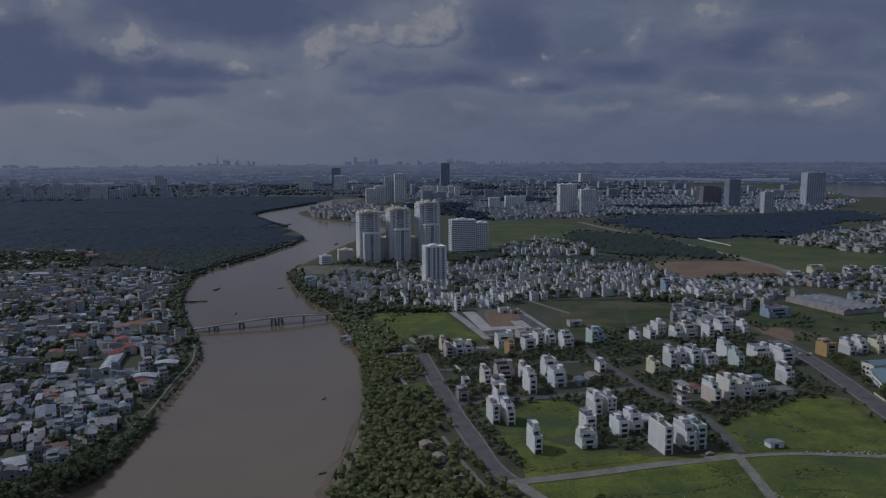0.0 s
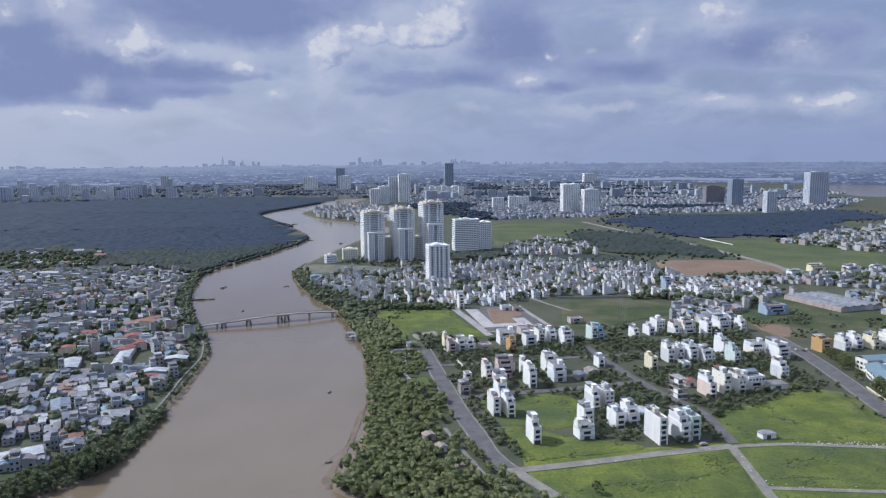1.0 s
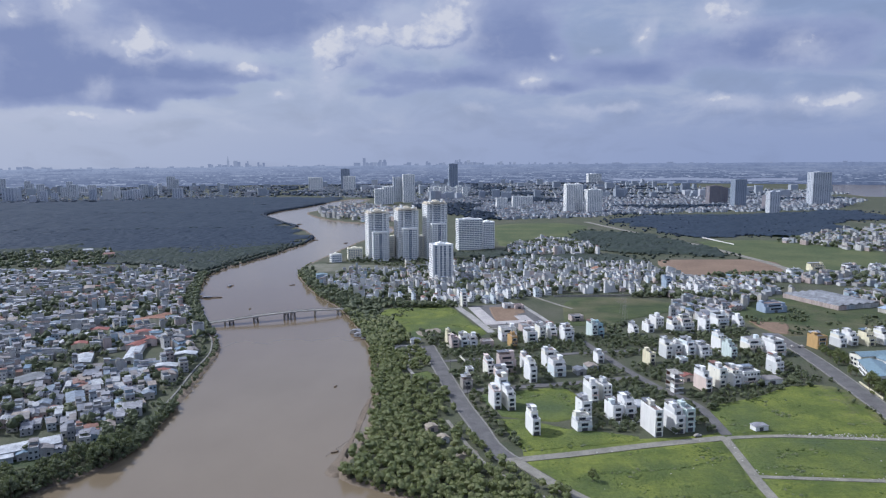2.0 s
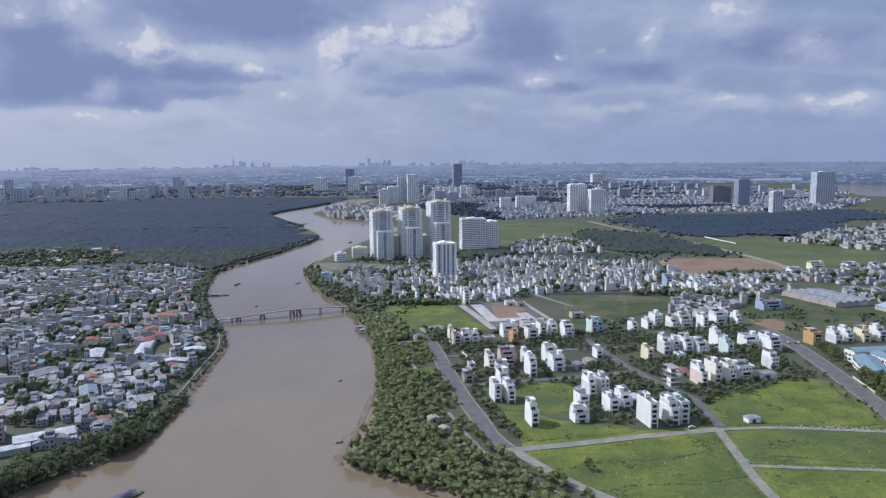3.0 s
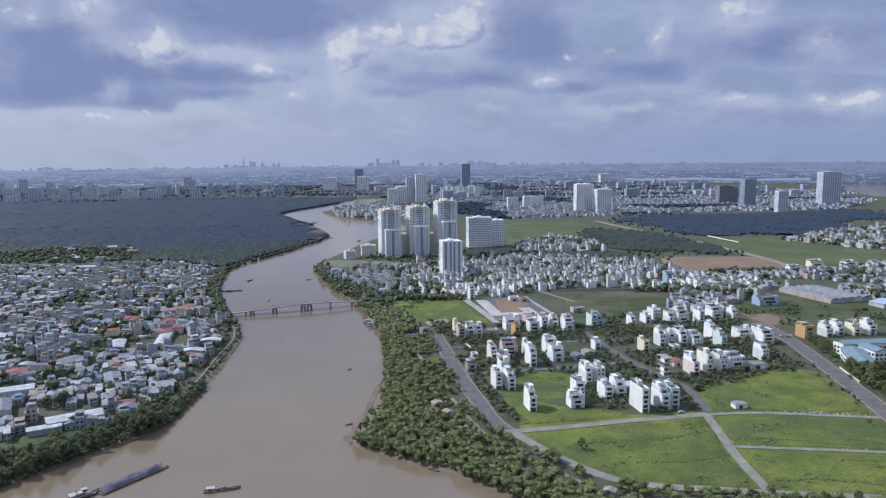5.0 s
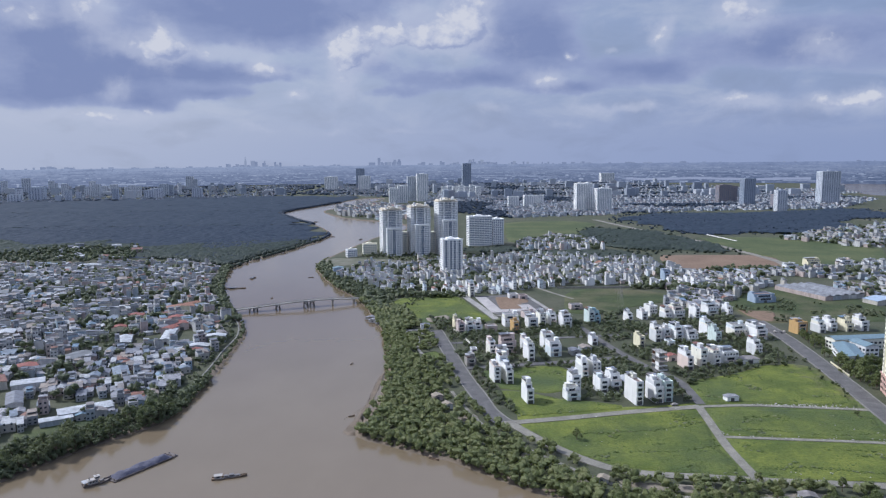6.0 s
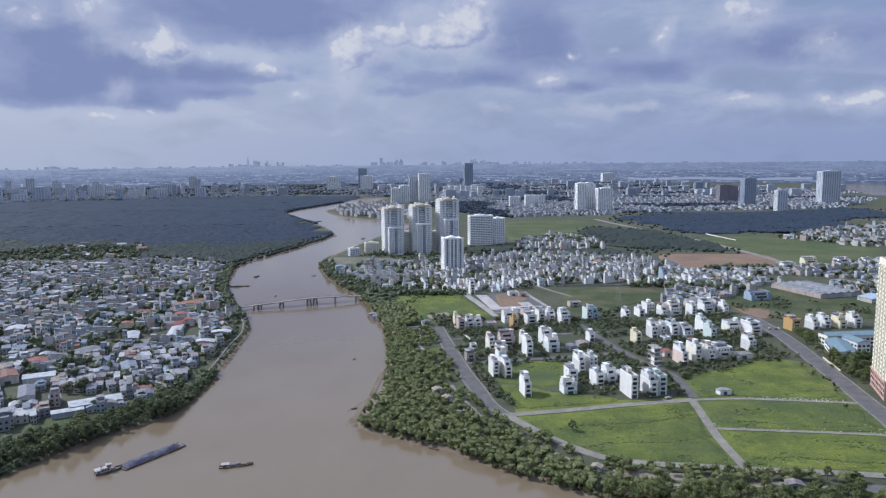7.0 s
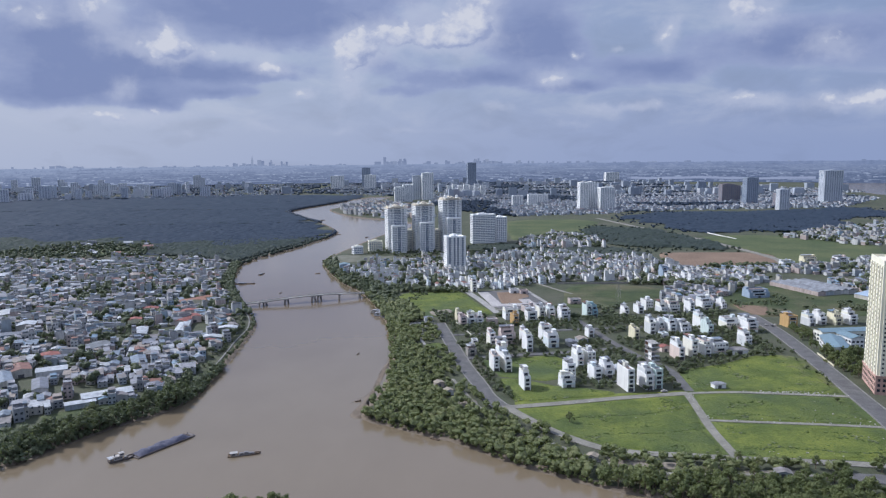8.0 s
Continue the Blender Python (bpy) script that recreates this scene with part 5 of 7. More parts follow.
def crowned_tower(x, y, high, wing):
    """A residential tower: pale corner piers, dark glazed middle, lower front wing, stepped ochre crown."""
    tw = thing("apartment_tower", "tall pale apartment tower with ochre crown and lower front wing", "tower block", pose(x, y, 0, 0, 0, 13), "riverside apartment towers")
    w, d = 32.0, 28.0
    n = round(high / 3.1)
    core = Shape().box(-w / 2 + 2, w / 2 - 2, -d / 2 + 2, d / 2 - 2, -1, high - 3)
    part("core", core, m_towerwall, tw)
    piers = ((-w / 2, -w / 2 + 4.5), (-w / 2 + 8.0, -w / 2 + 10.2), (w / 2 - 10.2, w / 2 - 8.0), (w / 2 - 4.5, w / 2))
    for i, (a, b) in enumerate(piers):
        edge = i in (0, 3)
        p = part("pier", Shape().box(a, b, -d / 2, d / 2, -1, high - (5 if edge else 1)), m_towerwall, tw)
        g = Shape()
        facade(g, a + 0.4, b - 0.4, 2, high - 6, -d / 2, n, 2 if edge else 1, None, 0, 0.5, 0.5)
        tagged(part("window_grid", g, [m_blueglass], p), kind="stuff")
        if edge:
            part("pier_cap", Shape().box(a - 0.4, b + 0.4, -d / 2 - 0.4, d / 2 + 0.4, high - 5, high - 3.6).box(a + 0.8, b - 0.8, -d / 2 + 2, d / 2 - 2, high - 3.6, high - 0.8, 0, None, 0.3), m_towergold, p, "ochre stepped pier cap")
    g = Shape()
    facade(g, -w / 2 + 10.3, w / 2 - 10.3, wing, high - 4, -d / 2 + 2, round((high - wing) / 3.1), 5, None, 0, 0.86, 0.72, 0.3)
    for a, b in ((-w / 2 + 4.6, -w / 2 + 7.9), (w / 2 - 7.9, w / 2 - 4.6)):
        facade(g, a, b, 2, high - 6, -d / 2 + 2, n, 2, None, 0, 0.8, 0.6, 0.3)
    tagged(part("window_grid", g, [m_blueglass], tw, "dark blue glazing of the tower front"), kind="stuff")
    g = Shape()
    block_windows(g, w, d, 2, high - 6, n, 8, 8, 0, 0, 0.5, 0.5, "lr")
    tagged(part("window_grid", g, [m_blueglass], tw), kind="stuff")
    for k in range(1, n - 1):
        z = k * high / n
        part("balcony", Shape().box(-w / 2 + 4.55, w / 2 - 4.55, -d / 2 + 1.5, -d / 2 + 2, z - 0.12, z + 0.12), m_towerwall, tw)
    # front wing
    ww, wd = 23.0, 12.0
    wg = part("front_wing", Shape().box(-ww / 2, ww / 2, -d / 2 - wd, -d / 2 + 2, -1, wing).box(-ww / 2 - 0.4, ww / 2 + 0.4, -d / 2 - wd - 0.4, -d / 2 + 1, wing, wing + 1.1), m_towerwall, tw)
    g = Shape()
    nf = round(wing / 3.1)
    facade(g, -ww / 2 + 1, -3.2, 1.5, wing - 1, -d / 2 - wd, nf, 3, None, 0, 0.66, 0.6)
    facade(g, 3.2, ww / 2 - 1, 1.5, wing - 1, -d / 2 - wd, nf, 3, None, 0, 0.66, 0.6)
    facade(g, -2.6, 2.6, 1.5, wing - 1, -d / 2 - wd, nf, 2, None, 0, 0.96, 0.86)
    at = pose(0, -d / 2 - wd / 2, 0, 0, 0, -90)
    facade(g, -wd / 2 + 1, wd / 2 - 1, 1.5, wing - 1, -ww / 2, nf, 4, at, 0, 0.5, 0.5)
    tagged(part("window_grid", g, [m_blueglass], wg), kind="stuff")
    # crown
    cr = Shape().box(-11, 11, -d / 2 - 0.5, d / 2 - 2, high - 4.6, high - 1.6).box(-6.0, 6.0, -8, 8, high - 1.6, high - 0.2).box(-3.2, 3.2, -5, 5, high - 0.2, high + 1.4, 0, None, 0.25)
    cr.gable(-4.5, 4.5, -d / 2 - 0.8, -d / 2 + 2, high - 1.6, 2.2, 0, None, 0.2, 0.5)
    part("crown", cr, m_towergold, tw, "stepped ochre roof crown")
    for px in (-9.5, 9.5):
        part("lantern", Shape().box(px - 1.4, px + 1.4, -9, -6, high - 1.6, high + 2.2).box(px - 1.8, px + 1.8, -9.4, -5.6, high + 2.2, high + 3.2, 0, None, 0.6), m_towerwall, tw)


crowned_tower(-24, 1163, 76, 43)
crowned_tower(21, 1163, 80, 48)
crowned_tower(65, 1163, 89, 55)
for x0, x1, hg in ((-9, 5, 34), (36, 50, 34)):
    lk = thing("link_block", "pale mid-rise block joining two apartment towers", "apartment block", pose((x0 + x1) / 2, 1172, 0, 0, 0, 2))
    wd = x1 - x0 - 4
    part("wall", Shape().box(-wd / 2, wd / 2, -10, 10, -1, hg).ring(-wd / 2, wd / 2, -10, 10, hg, hg + 1, 0.3), m_towercream, lk)
    g = Shape()
    facade(g, -wd / 2 + 0.5, wd / 2 - 0.5, 2, hg - 1, -10, 10, 4, None, 0, 0.6, 0.55)
    tagged(part("window_grid", g, [m_blueglass], lk), kind="stuff")


def plain_tower(name, x, y, w, d, high, rot, mat, label, floors, bw, bd, ww=0.6, wh=0.55, bands=True, glass=None, group="", plant=True, category="tower block"):
    tw = thing(name, label, category, pose(x, y, 0, 0, 0, rot), group)
    s = Shape().box(-w / 2, w / 2, -d / 2, d / 2, -1, high).ring(-w / 2, w / 2, -d / 2, d / 2, high, high + 1.2, 0.35)
    part("wall", s, mat, tw)
    if bands:
        s = Shape()
        slabs(s, w, d, 0, high, floors)
        tagged(part("floor_band", s, mat, tw), kind="stuff")
    g = Shape()
    block_windows(g, w, d, 1.0, high - 0.5, floors, bw, bd, 0, 0, ww, wh)
    tagged(part("window_grid", g, [glass or m_blueglass], tw), kind="stuff")
    if plant:
        part("plant_room", Shape().box(-w * 0.24, w * 0.16, -d * 0.2, d * 0.25, high, high + 2.4).box(-w * 0.08, w * 0.06, -d * 0.1, d * 0.15, high + 2.4, high + 3.6), mat, tw)
    return tw


# slim white tower in front of the trio
tw = plain_tower("apartment_tower", 59.5, 953, 24, 22, 46, 11, m_towerwall, "slim white apartment tower with blue window columns", 15, 6, 6, 0.5, 0.55)
for px in (-12.3, -5.2, 5.2, 12.3):
    part("pier", Shape().box(px - 0.9, px + 0.9, -11.7, -10.9, -1, 47.5), m_towerwall, tw)
g = Shape()
for cx in (-2.6, 2.6, -8.8, 8.8):
    facade(g, cx - 1.2, cx + 1.2, 1, 45.5, -11.36, 15, 1, None, 0, 0.95, 0.8)
tagged(part("window_grid", g, [m_blueglass], tw), kind="stuff")
# broad slab
plain_tower("apartment_slab", 130, 1266, 42, 20, 51, 9, m_towerwall, "broad white apartment slab with long balcony bands", 16, 9, 5, 0.82, 0.5)
plain_tower("apartment_slab", 163, 1280, 20, 22, 45, 9, m_towerwall, "lower white wing of an apartment slab", 14, 5, 5, 0.6, 0.55)
plain_tower("apartment_slab", -58, 1150, 22, 14, 18, 10, m_towercream, "low cream riverside apartment block", 6, 6, 4)
plain_tower("apartment_slab", -86, 1136, 16, 10, 11, 25, m_white, "low white riverside building", 3, 5, 3)

# tall cream tower beside the main road, its foot in pink
rt = thing("apartment_tower", "tall cream apartment tower with pink lower storeys beside the main road", "tower block", pose(312.1, 432.3, 0, 0, 0, -21.7))
w, d, hg = 24.0, 34.0, 84.0
part("wall", Shape().box(-w / 2, w / 2, -d / 2, d / 2, 12, hg).ring(-w / 2, w / 2, -d / 2, d / 2, hg, hg + 1.6, 0.4), m_towercream, rt)
part("podium", Shape().box(-w / 2 - 0.5, w / 2 + 0.5, -d / 2 - 0.5, d / 2 + 0.5, -1, 11.4).box(-w / 2 - 1.0, w / 2 + 1.0, -d / 2 - 1.0, d / 2 + 1.0, 11.4, 12.2), m_towerpink, rt, "dusty pink lower storeys")
for k in "fl":
    at = pose(0, 0, 0, 0, 0, 0 if k == "f" else -90)
    half, wide, cols = (d / 2, w, 4) if k == "f" else (w / 2, d, 5)
    for i in range(cols):
        cx = -wide / 2 + wide * (i + 0.5) / cols
        bay = part("bay", Shape().box(cx - 1.4, cx + 1.4, -half - 0.7, -half - 0.003, 12.3, hg - 2), m_towercream, rt, at=at)
        g = Shape()
        facade(g, cx - 1.2, cx + 1.2, 13, hg - 2.5, -half - 0.7, 24, 1, None, 0, 0.45, 0.42)
        tagged(part("window_grid", g, [m_glass], bay), kind="stuff")
    g = Shape()
    facade(g, -wide / 2, wide / 2, 1, 11, -half - 0.5, 3, cols * 2, at, 0, 0.5, 0.55)
    tagged(part("window_grid", g, [m_glass], rt), kind="stuff")
part("plant_room", Shape().box(-4, 8, -3, 8, hg, hg + 5), m_towercream, rt)
part("stair_head", Shape().box(-9, -3, -14, -7, hg, hg + 3.2).box(-9.5, -2.5, -14.5, -6.5, hg + 3.2, hg + 3.6), m_towercream, rt)
taken += [(312, 432, 23)]
for i in range(16):
    pb = Shape().box(-0.9, 0.9, -0.25, 0.25, -0.3, 0.9).box(-1.0, 1.0, -0.32, 0.32, 0.9, 1.05)
    fence = thing("fence_panel", "low pale boundary fence panel beside the main road", "fence", pose(304.5 + i * 0.46, 482 + i * 2.1, 0.0, 0, 0, 77), "boundary fence")
    part("panel", pb, m_cream, fence)

# farther towers and slabs
TOWERS = [
    (506, 2062, 26, 26, 80, 6, "w", 26, 5, 5), (535, 2085, 24, 26, 80, 6, "w", 26, 4, 5), (566, 2030, 44, 24, 66, 8, "w", 21, 8, 5),
    (1374, 2262, 68, 28, 105, 8, "g", 30, 8, 4), (1095, 2240, 40, 26, 85, 6, "d", 26, 6, 4), (1074, 2365, 46, 24, 60, 6, "b", 18, 6, 4), (1118, 2400, 30, 24, 54, 6, "b", 16, 4, 4), (1066, 1984, 30, 20, 58, 4, "g", 18, 4, 4), (1120, 2110, 24, 20, 40, 4, "b", 12, 4, 4),
    (62, 2660, 42, 30, 100, 6, "w", 30, 6, 4), (26, 2690, 40, 30, 90, 6, "g", 27, 5, 4), (-42, 2555, 34, 28, 52, 6, "w", 16, 5, 4), (-12, 2570, 36, 28, 60, 6, "w", 18, 5, 4), (341, 3990, 48, 40, 131, 5, "d", 36, 5, 4),
    (-243, 3876, 46, 34, 108, 4, "d", 30, 5, 4), (-387, 3755, 70, 34, 67, 4, "w", 18, 8, 4), (-213, 3716, 62, 34, 72, 4, "w", 20, 7, 4),
    (1296, 4540, 88, 40, 60, 6, "w", 16, 8, 4), (342, 2262, 34, 18, 33, 4, "w", 10, 6, 3), (392, 2270, 30, 18, 36, 4, "w", 11, 5, 3), (447, 2395, 36, 18, 30, 4, "w", 9, 6, 3),
]
slab_rnd = random.Random(3)
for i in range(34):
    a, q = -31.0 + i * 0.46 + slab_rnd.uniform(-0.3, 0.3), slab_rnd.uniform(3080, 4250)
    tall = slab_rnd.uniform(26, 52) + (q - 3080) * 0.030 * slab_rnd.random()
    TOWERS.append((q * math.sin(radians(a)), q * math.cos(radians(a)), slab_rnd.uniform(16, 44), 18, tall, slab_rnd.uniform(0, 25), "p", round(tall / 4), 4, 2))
for i in range(7):
    TOWERS.append((165 + i * 24, 3040 + (i % 3) * 16, 21, 18, 38 + (i % 2) * 5, 4, "w", 12, 4, 3))
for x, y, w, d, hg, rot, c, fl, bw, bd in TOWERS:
    mat = {"w": m_towerwall, "g": m_towergrey, "d": m_towerdark, "p": m_towerhazed, "b": m_towerbrown}[c]
    lab = {"w": "pale far apartment block with rows of windows", "g": "grey far apartment block with rows of windows", "d": "dark glazed far tower block", "p": "pale mid-rise block in the far city, tinted for haze", "b": "unfinished brownish concrete tower block"}[c]
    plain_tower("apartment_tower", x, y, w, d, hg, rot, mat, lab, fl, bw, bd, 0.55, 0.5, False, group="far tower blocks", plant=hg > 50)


# ---- bridge ----
bridge = thing("bridge", "narrow grey concrete road bridge on piers over the river", "bridge", pose(-158, 738, 0, 0, 0, math.degrees(math.atan2(30, 81))))


def deck_z(u):
    return 1.0 + 4.2 * math.exp(-((u - 62) / 62.0) ** 2)


def swept(y0, y1, lo, hi):
    """One beam that follows the hump of the deck."""
    s, v, f = Shape(), [], []
    us = list(range(-36, 146, 6))
    for u in us:
        z = deck_z(u)
        v += [(u, y0, z + lo), (u, y1, z + lo), (u, y1, z + hi), (u, y0, z + hi)]
    for i in range(len(us) - 1):
        a, b = 4 * i, 4 * i + 4
        f += [(a + p, b + p, b + (p + 1) % 4, a + (p + 1) % 4) for p in range(4)]
    e = 4 * (len(us) - 1)
    return s.add(v, f + [(0, 1, 2, 3), (e + 3, e + 2, e + 1, e)])


part("deck", swept(-3.2, 3.2, -0.62, 0.0), m_concrete, bridge)
for y0 in (-3.3, 3.1):
    part("parapet", swept(y0, y0 + 0.2, 0.003, 0.35), m_concrete, bridge)
    rail = swept(y0 + 0.04, y0 + 0.16, 0.9, 1.04)
    for u in np.arange(-34, 144, 3.0):
        rail.box(u - 0.07, u + 0.07, y0 + 0.05, y0 + 0.15, deck_z(u) + 0.3, deck_z(u) + 0.95)
    part("railing", rail, m_greywall, bridge)
for u in (-14, -1, 85, 108):
    p = part("pier", Shape().box(u - 0.7, u + 0.7, -3.4, 3.4, deck_z(u) - 1.4, deck_z(u) - 0.63), m_greywall, bridge)
    for y in (-2.4, 2.4):
        part("column", Shape().tube((u, y, -5), (u, y, deck_z(u) - 1.4), 0.5, 0.5, 10), m_greywall, p)
for u in (5, 27.5, 56.5, 63):
    z = deck_z(u)
    p = part("pile_bent", Shape().box(u - 1.9, u + 1.9, -3.6, 3.6, z - 1.35, z - 0.63), m_greywall, bridge)
    for du in (-1.5, 1.5):
        for y in (-3.0, 0.0, 3.0):
            part("column", Shape().tube((u + du * 1.6, y * 1.15, -5), (u + du, y, z - 1.35), 0.30, 0.26, 8), m_steel, p)
    for y in (-3.2, 3.2):
        part("brace", Shape().tube((u - 2.1, y, -1.2), (u + 1.6, y, z - 1.6), 0.14, 0.14, 6).tube((u + 2.1, y, -1.2), (u - 1.6, y, z - 1.6), 0.14, 0.14, 6), m_steel, p)


# ---- boats ----
def hull(length, beam, depth, sheer=0.6, bow=0.35, stern=0.8, n=14):
    """A closed hull along +x with pointed bow, its waterline at z = 0."""
    s = Shape()
    v = []
    for i in range(n + 1):
        u = i / n
        half = beam / 2 * min(1.0, stern + (1 - stern) * min(1, u * 5)) * (1 if u < 1 - bow else max(0.06, math.cos((u - 1 + bow) / bow * math.pi / 2) ** 0.6))
        z = depth + sheer * (abs(u - 0.4) / 0.6) ** 2
        v += [(u * length, -half, z), (u * length, -half * 0.8, -0.6), (u * length, half * 0.8, -0.6), (u * length, half, z), (u * length, half - min(0.3, half * 0.5), z), (u * length, -half + min(0.3, half * 0.5), z), (u * length, -half + min(0.3, half * 0.5), z - 0.5), (u * length, half - min(0.3, half * 0.5), z - 0.5)]
    f = []
    for i in range(n):
        a, b = 8 * i, 8 * i + 8
        for p, q in ((0, 1), (1, 2), (2, 3), (3, 4), (4, 7), (7, 6), (6, 5), (5, 0)):
            f.append((a + p, a + q, b + q, b + p))
    e = 8 * n
    f += [(5, 6, 7, 4, 3, 2, 1, 0), (e, e + 1, e + 2, e + 3, e + 4, e + 7, e + 6, e + 5)]
    return s.add(v, f)


WATER = -1.5
ang_b = math.degrees(math.atan2(28, 20))
barge = thing("barge", "long dark steel barge heaped with grey-blue sand", "barge", pose(-142.5, 354.5, WATER - 0.7, 0, 0, ang_b))
bh = Shape().add([(0, -3.9, -0.6), (33, -3.9, -0.6), (36, -3.3, 1.2), (0, -4.1, 1.2), (0, 3.9, -0.6), (33, 3.9, -0.6), (36, 3.3, 1.2), (0, 4.1, 1.2)],
                 [(0, 1, 2, 3), (7, 6, 5, 4), (0, 4, 5, 1), (1, 5, 6, 2), (3, 2, 6, 7), (0, 3, 7, 4)])
part("hull", bh, m_rust, barge)
part("coaming", Shape().ring(1.2, 33.5, -3.75, 3.75, 1.2, 1.55, 0.2), m_rust, barge)
load = Shape()
n1, n2 = 40, 9
v = []
for i in range(n1):
    for j in range(n2):
        x, y = 1.6 + 31.4 * i / (n1 - 1), -3.52 + 7.04 * j / (n2 - 1)
        e = max(0.0, 1 - (abs(y) / 3.53) ** 2.6) * min(1, i / 2, (n1 - 1 - i) / 3)
        v.append((x, y, 1.3 + e * (1.6 + 0.9 * noise.noise((x * 0.34, y * 0.35, 0.3)) + 0.4 * noise.noise((x * 1.1, y * 0.9, 4.3)))))
load.add(v, [(i * n2 + j, (i + 1) * n2 + j, (i + 1) * n2 + j + 1, i * n2 + j + 1) for i in range(n1 - 1) for j in range(n2 - 1)])
m_coal = two_tone("wet_sand_load", (0.075, 0.075, 0.105), (0.115, 0.115, 0.15), 0.6, fine=3.0, bump=0.6, dist=0.2)
part("cargo", load, m_coal, barge, "heaped grey-blue sand cargo", smooth=True)
for x in (0.8, 35):
    for y in (-2.6, 2.6):
        part("bollard", Shape().tube((x, y, 1.2), (x, y, 1.9), 0.18, 0.18, 8), m_steel, barge)

tug = thing("push_boat", "small river push boat with white deckhouse behind a barge", "boat", pose(-152.5, 348.5, WATER - 0.25, 0, 0, ang_b - 16))
part("hull", hull(12.5, 4.2, 0.9, 0.7, 0.3), m_rust, tug)
part("deck", Shape().box(0.4, 9.5, -1.6, 1.6, 0.7, 0.95), m_wood, tug)
dk = part("deckhouse", Shape().box(2.2, 6.6, -1.3, 1.3, 0.95, 2.7).box(2.0, 6.9, -1.6, 1.6, 2.7, 2.85), m_boatwhite, tug, "white painted deckhouse")
part("wheelhouse", Shape().box(5.4, 7.4, -1.1, 1.1, 2.85, 3.9).box(5.1, 7.7, -1.35, 1.35, 3.9, 4.05), m_boatwhite, tug)
for x in (2.9, 4.2, 5.5):
    part("window", Shape().box(x, x + 0.7, -1.36, -1.305, 1.6, 2.2), m_glass, dk)
part("window", Shape().box(5.6, 7.2, -1.16, -1.105, 3.2, 3.75), m_glass, tug)
part("deck_gear", Shape().box(0.6, 1.6, -1.2, 0.2, 0.95, 1.7).box(7.6, 8.8, -0.9, 0.9, 0.95, 1.5).box(9.0, 9.4, -1.3, -0.6, 0.95, 1.6).box(8.9, 9.5, 0.5, 1.2, 0.95, 1.45), m_sheet, tug)
part("funnel", Shape().tube((3.0, 0, 2.85), (3.0, 0, 4.2), 0.22, 0.2, 10), m_steel, tug)
part("awning", Shape().lean(0.2, 2.1, -1.5, 1.5, 2.4, 0.2), m_sheet, tug)
part("mast", Shape().tube((6.2, 0, 4.05), (6.2, 0, 6.2), 0.06, 0.04, 6), m_steel, tug)

cargo = thing("cargo_boat", "wooden river cargo boat with grey tarpaulins", "boat", pose(-94, 352.8, WATER - 0.35, 0, 0, 12))
part("hull", hull(16.5, 3.6, 0.7, 0.8, 0.4), m_wood, cargo)
part("cabin", Shape().box(1.4, 4.6, -1.2, 1.2, 0.5, 2.1).box(1.1, 5.0, -1.45, 1.45, 2.1, 2.25), m_boatwhite, cargo)
part("hold", Shape().box(5.6, 13.2, -1.35, 1.35, 0.3, 1.15).box(6.0, 7.6, -1.1, 0.9, 1.15, 1.7).box(8.2, 10.4, -0.8, 1.2, 1.15, 1.95).box(10.9, 12.6, -1.2, 0.6, 1.15, 1.6), m_tarpaulin, cargo, "grey tarpaulin hold cover")
part("window", Shape().box(2.0, 3.9, -1.26, -1.205, 1.2, 1.8), m_glass, cargo)


def sampan(x, y, length, rot, label="small wooden boat on the river", cabin=True):
    b = thing("sampan", label, "boat", pose(x, y, WATER, 0, 0, rot), "small river boats")
    part("hull", hull(length, length * 0.24, 0.5, 0.5, 0.45, 0.7, 10), m_wood, b)
    if cabin:
        part("cabin", Shape().box(length * 0.2, length * 0.5, -length * 0.08, length * 0.08, 0.2, 1.6).box(length * 0.17, length * 0.54, -length * 0.1, length * 0.1, 1.6, 1.75), m_sheet, b)
    return b


sampan(-202, 940, 14, 70)
sampan(-217, 872, 24, 5, "long dark wooden boat moored at the bank")
sampan(-128, 945, 7, 30, cabin=False)
sampan(-168, 1440, 26, 20, "long moored boat at the wooded bank")
sampan(-150, 805, 6, 80, cabin=False)
sampan(-42, 541, 3.5, 60, cabin=False)
sampan(-205, 1190, 9, 40)
sampan(-35, 432, 4, 20, cabin=False)
sampan(11, 370, 6, -35, "small boat pulled up under riverside trees", cabin=False)
sampan(-90, 1385, 12, 60)
sampan(-230, 1800, 16, 40)
for i, (x, y, w, d) in enumerate(((-34, 692, 9, 6), (-31, 680, 8, 6), (-25, 672, 7, 6))):
    hb = thing("houseboat", "floating raft house with pale sheet roof at the bank", "houseboat", pose(x, y, WATER, 0, 0, -20), "raft houses")
    part("raft", Shape().box(-w / 2 - 0.8, w / 2 + 0.8, -d / 2 - 0.8, d / 2 + 0.8, -0.4, 0.4), m_wood, hb)
    part("wall", Shape().box(-w / 2, w / 2, -d / 2, d / 2, 0.4, 2.7), m_mixed, hb)
    part("roof", Shape().gable(-w / 2, w / 2, -d / 2, d / 2, 2.7, 1.0), m_sheet, hb)
    part("window", Shape().box(-1, 1, -d / 2 - 0.06, -d / 2 - 0.01, 1.2, 2.1), m_glass, hb)
jetty = thing("fish_trap", "line of thin stakes standing in shallow water", "stakes", pose(0, 0, 0))
for i in range(14):
    x, y = -37 + i * 1.1, 428 + i * 2.1
    part("stake", Shape().tube((x, y, -3.0), (x + 0.1, y, -0.6), 0.12, 0.10, 6), m_wood, jetty)

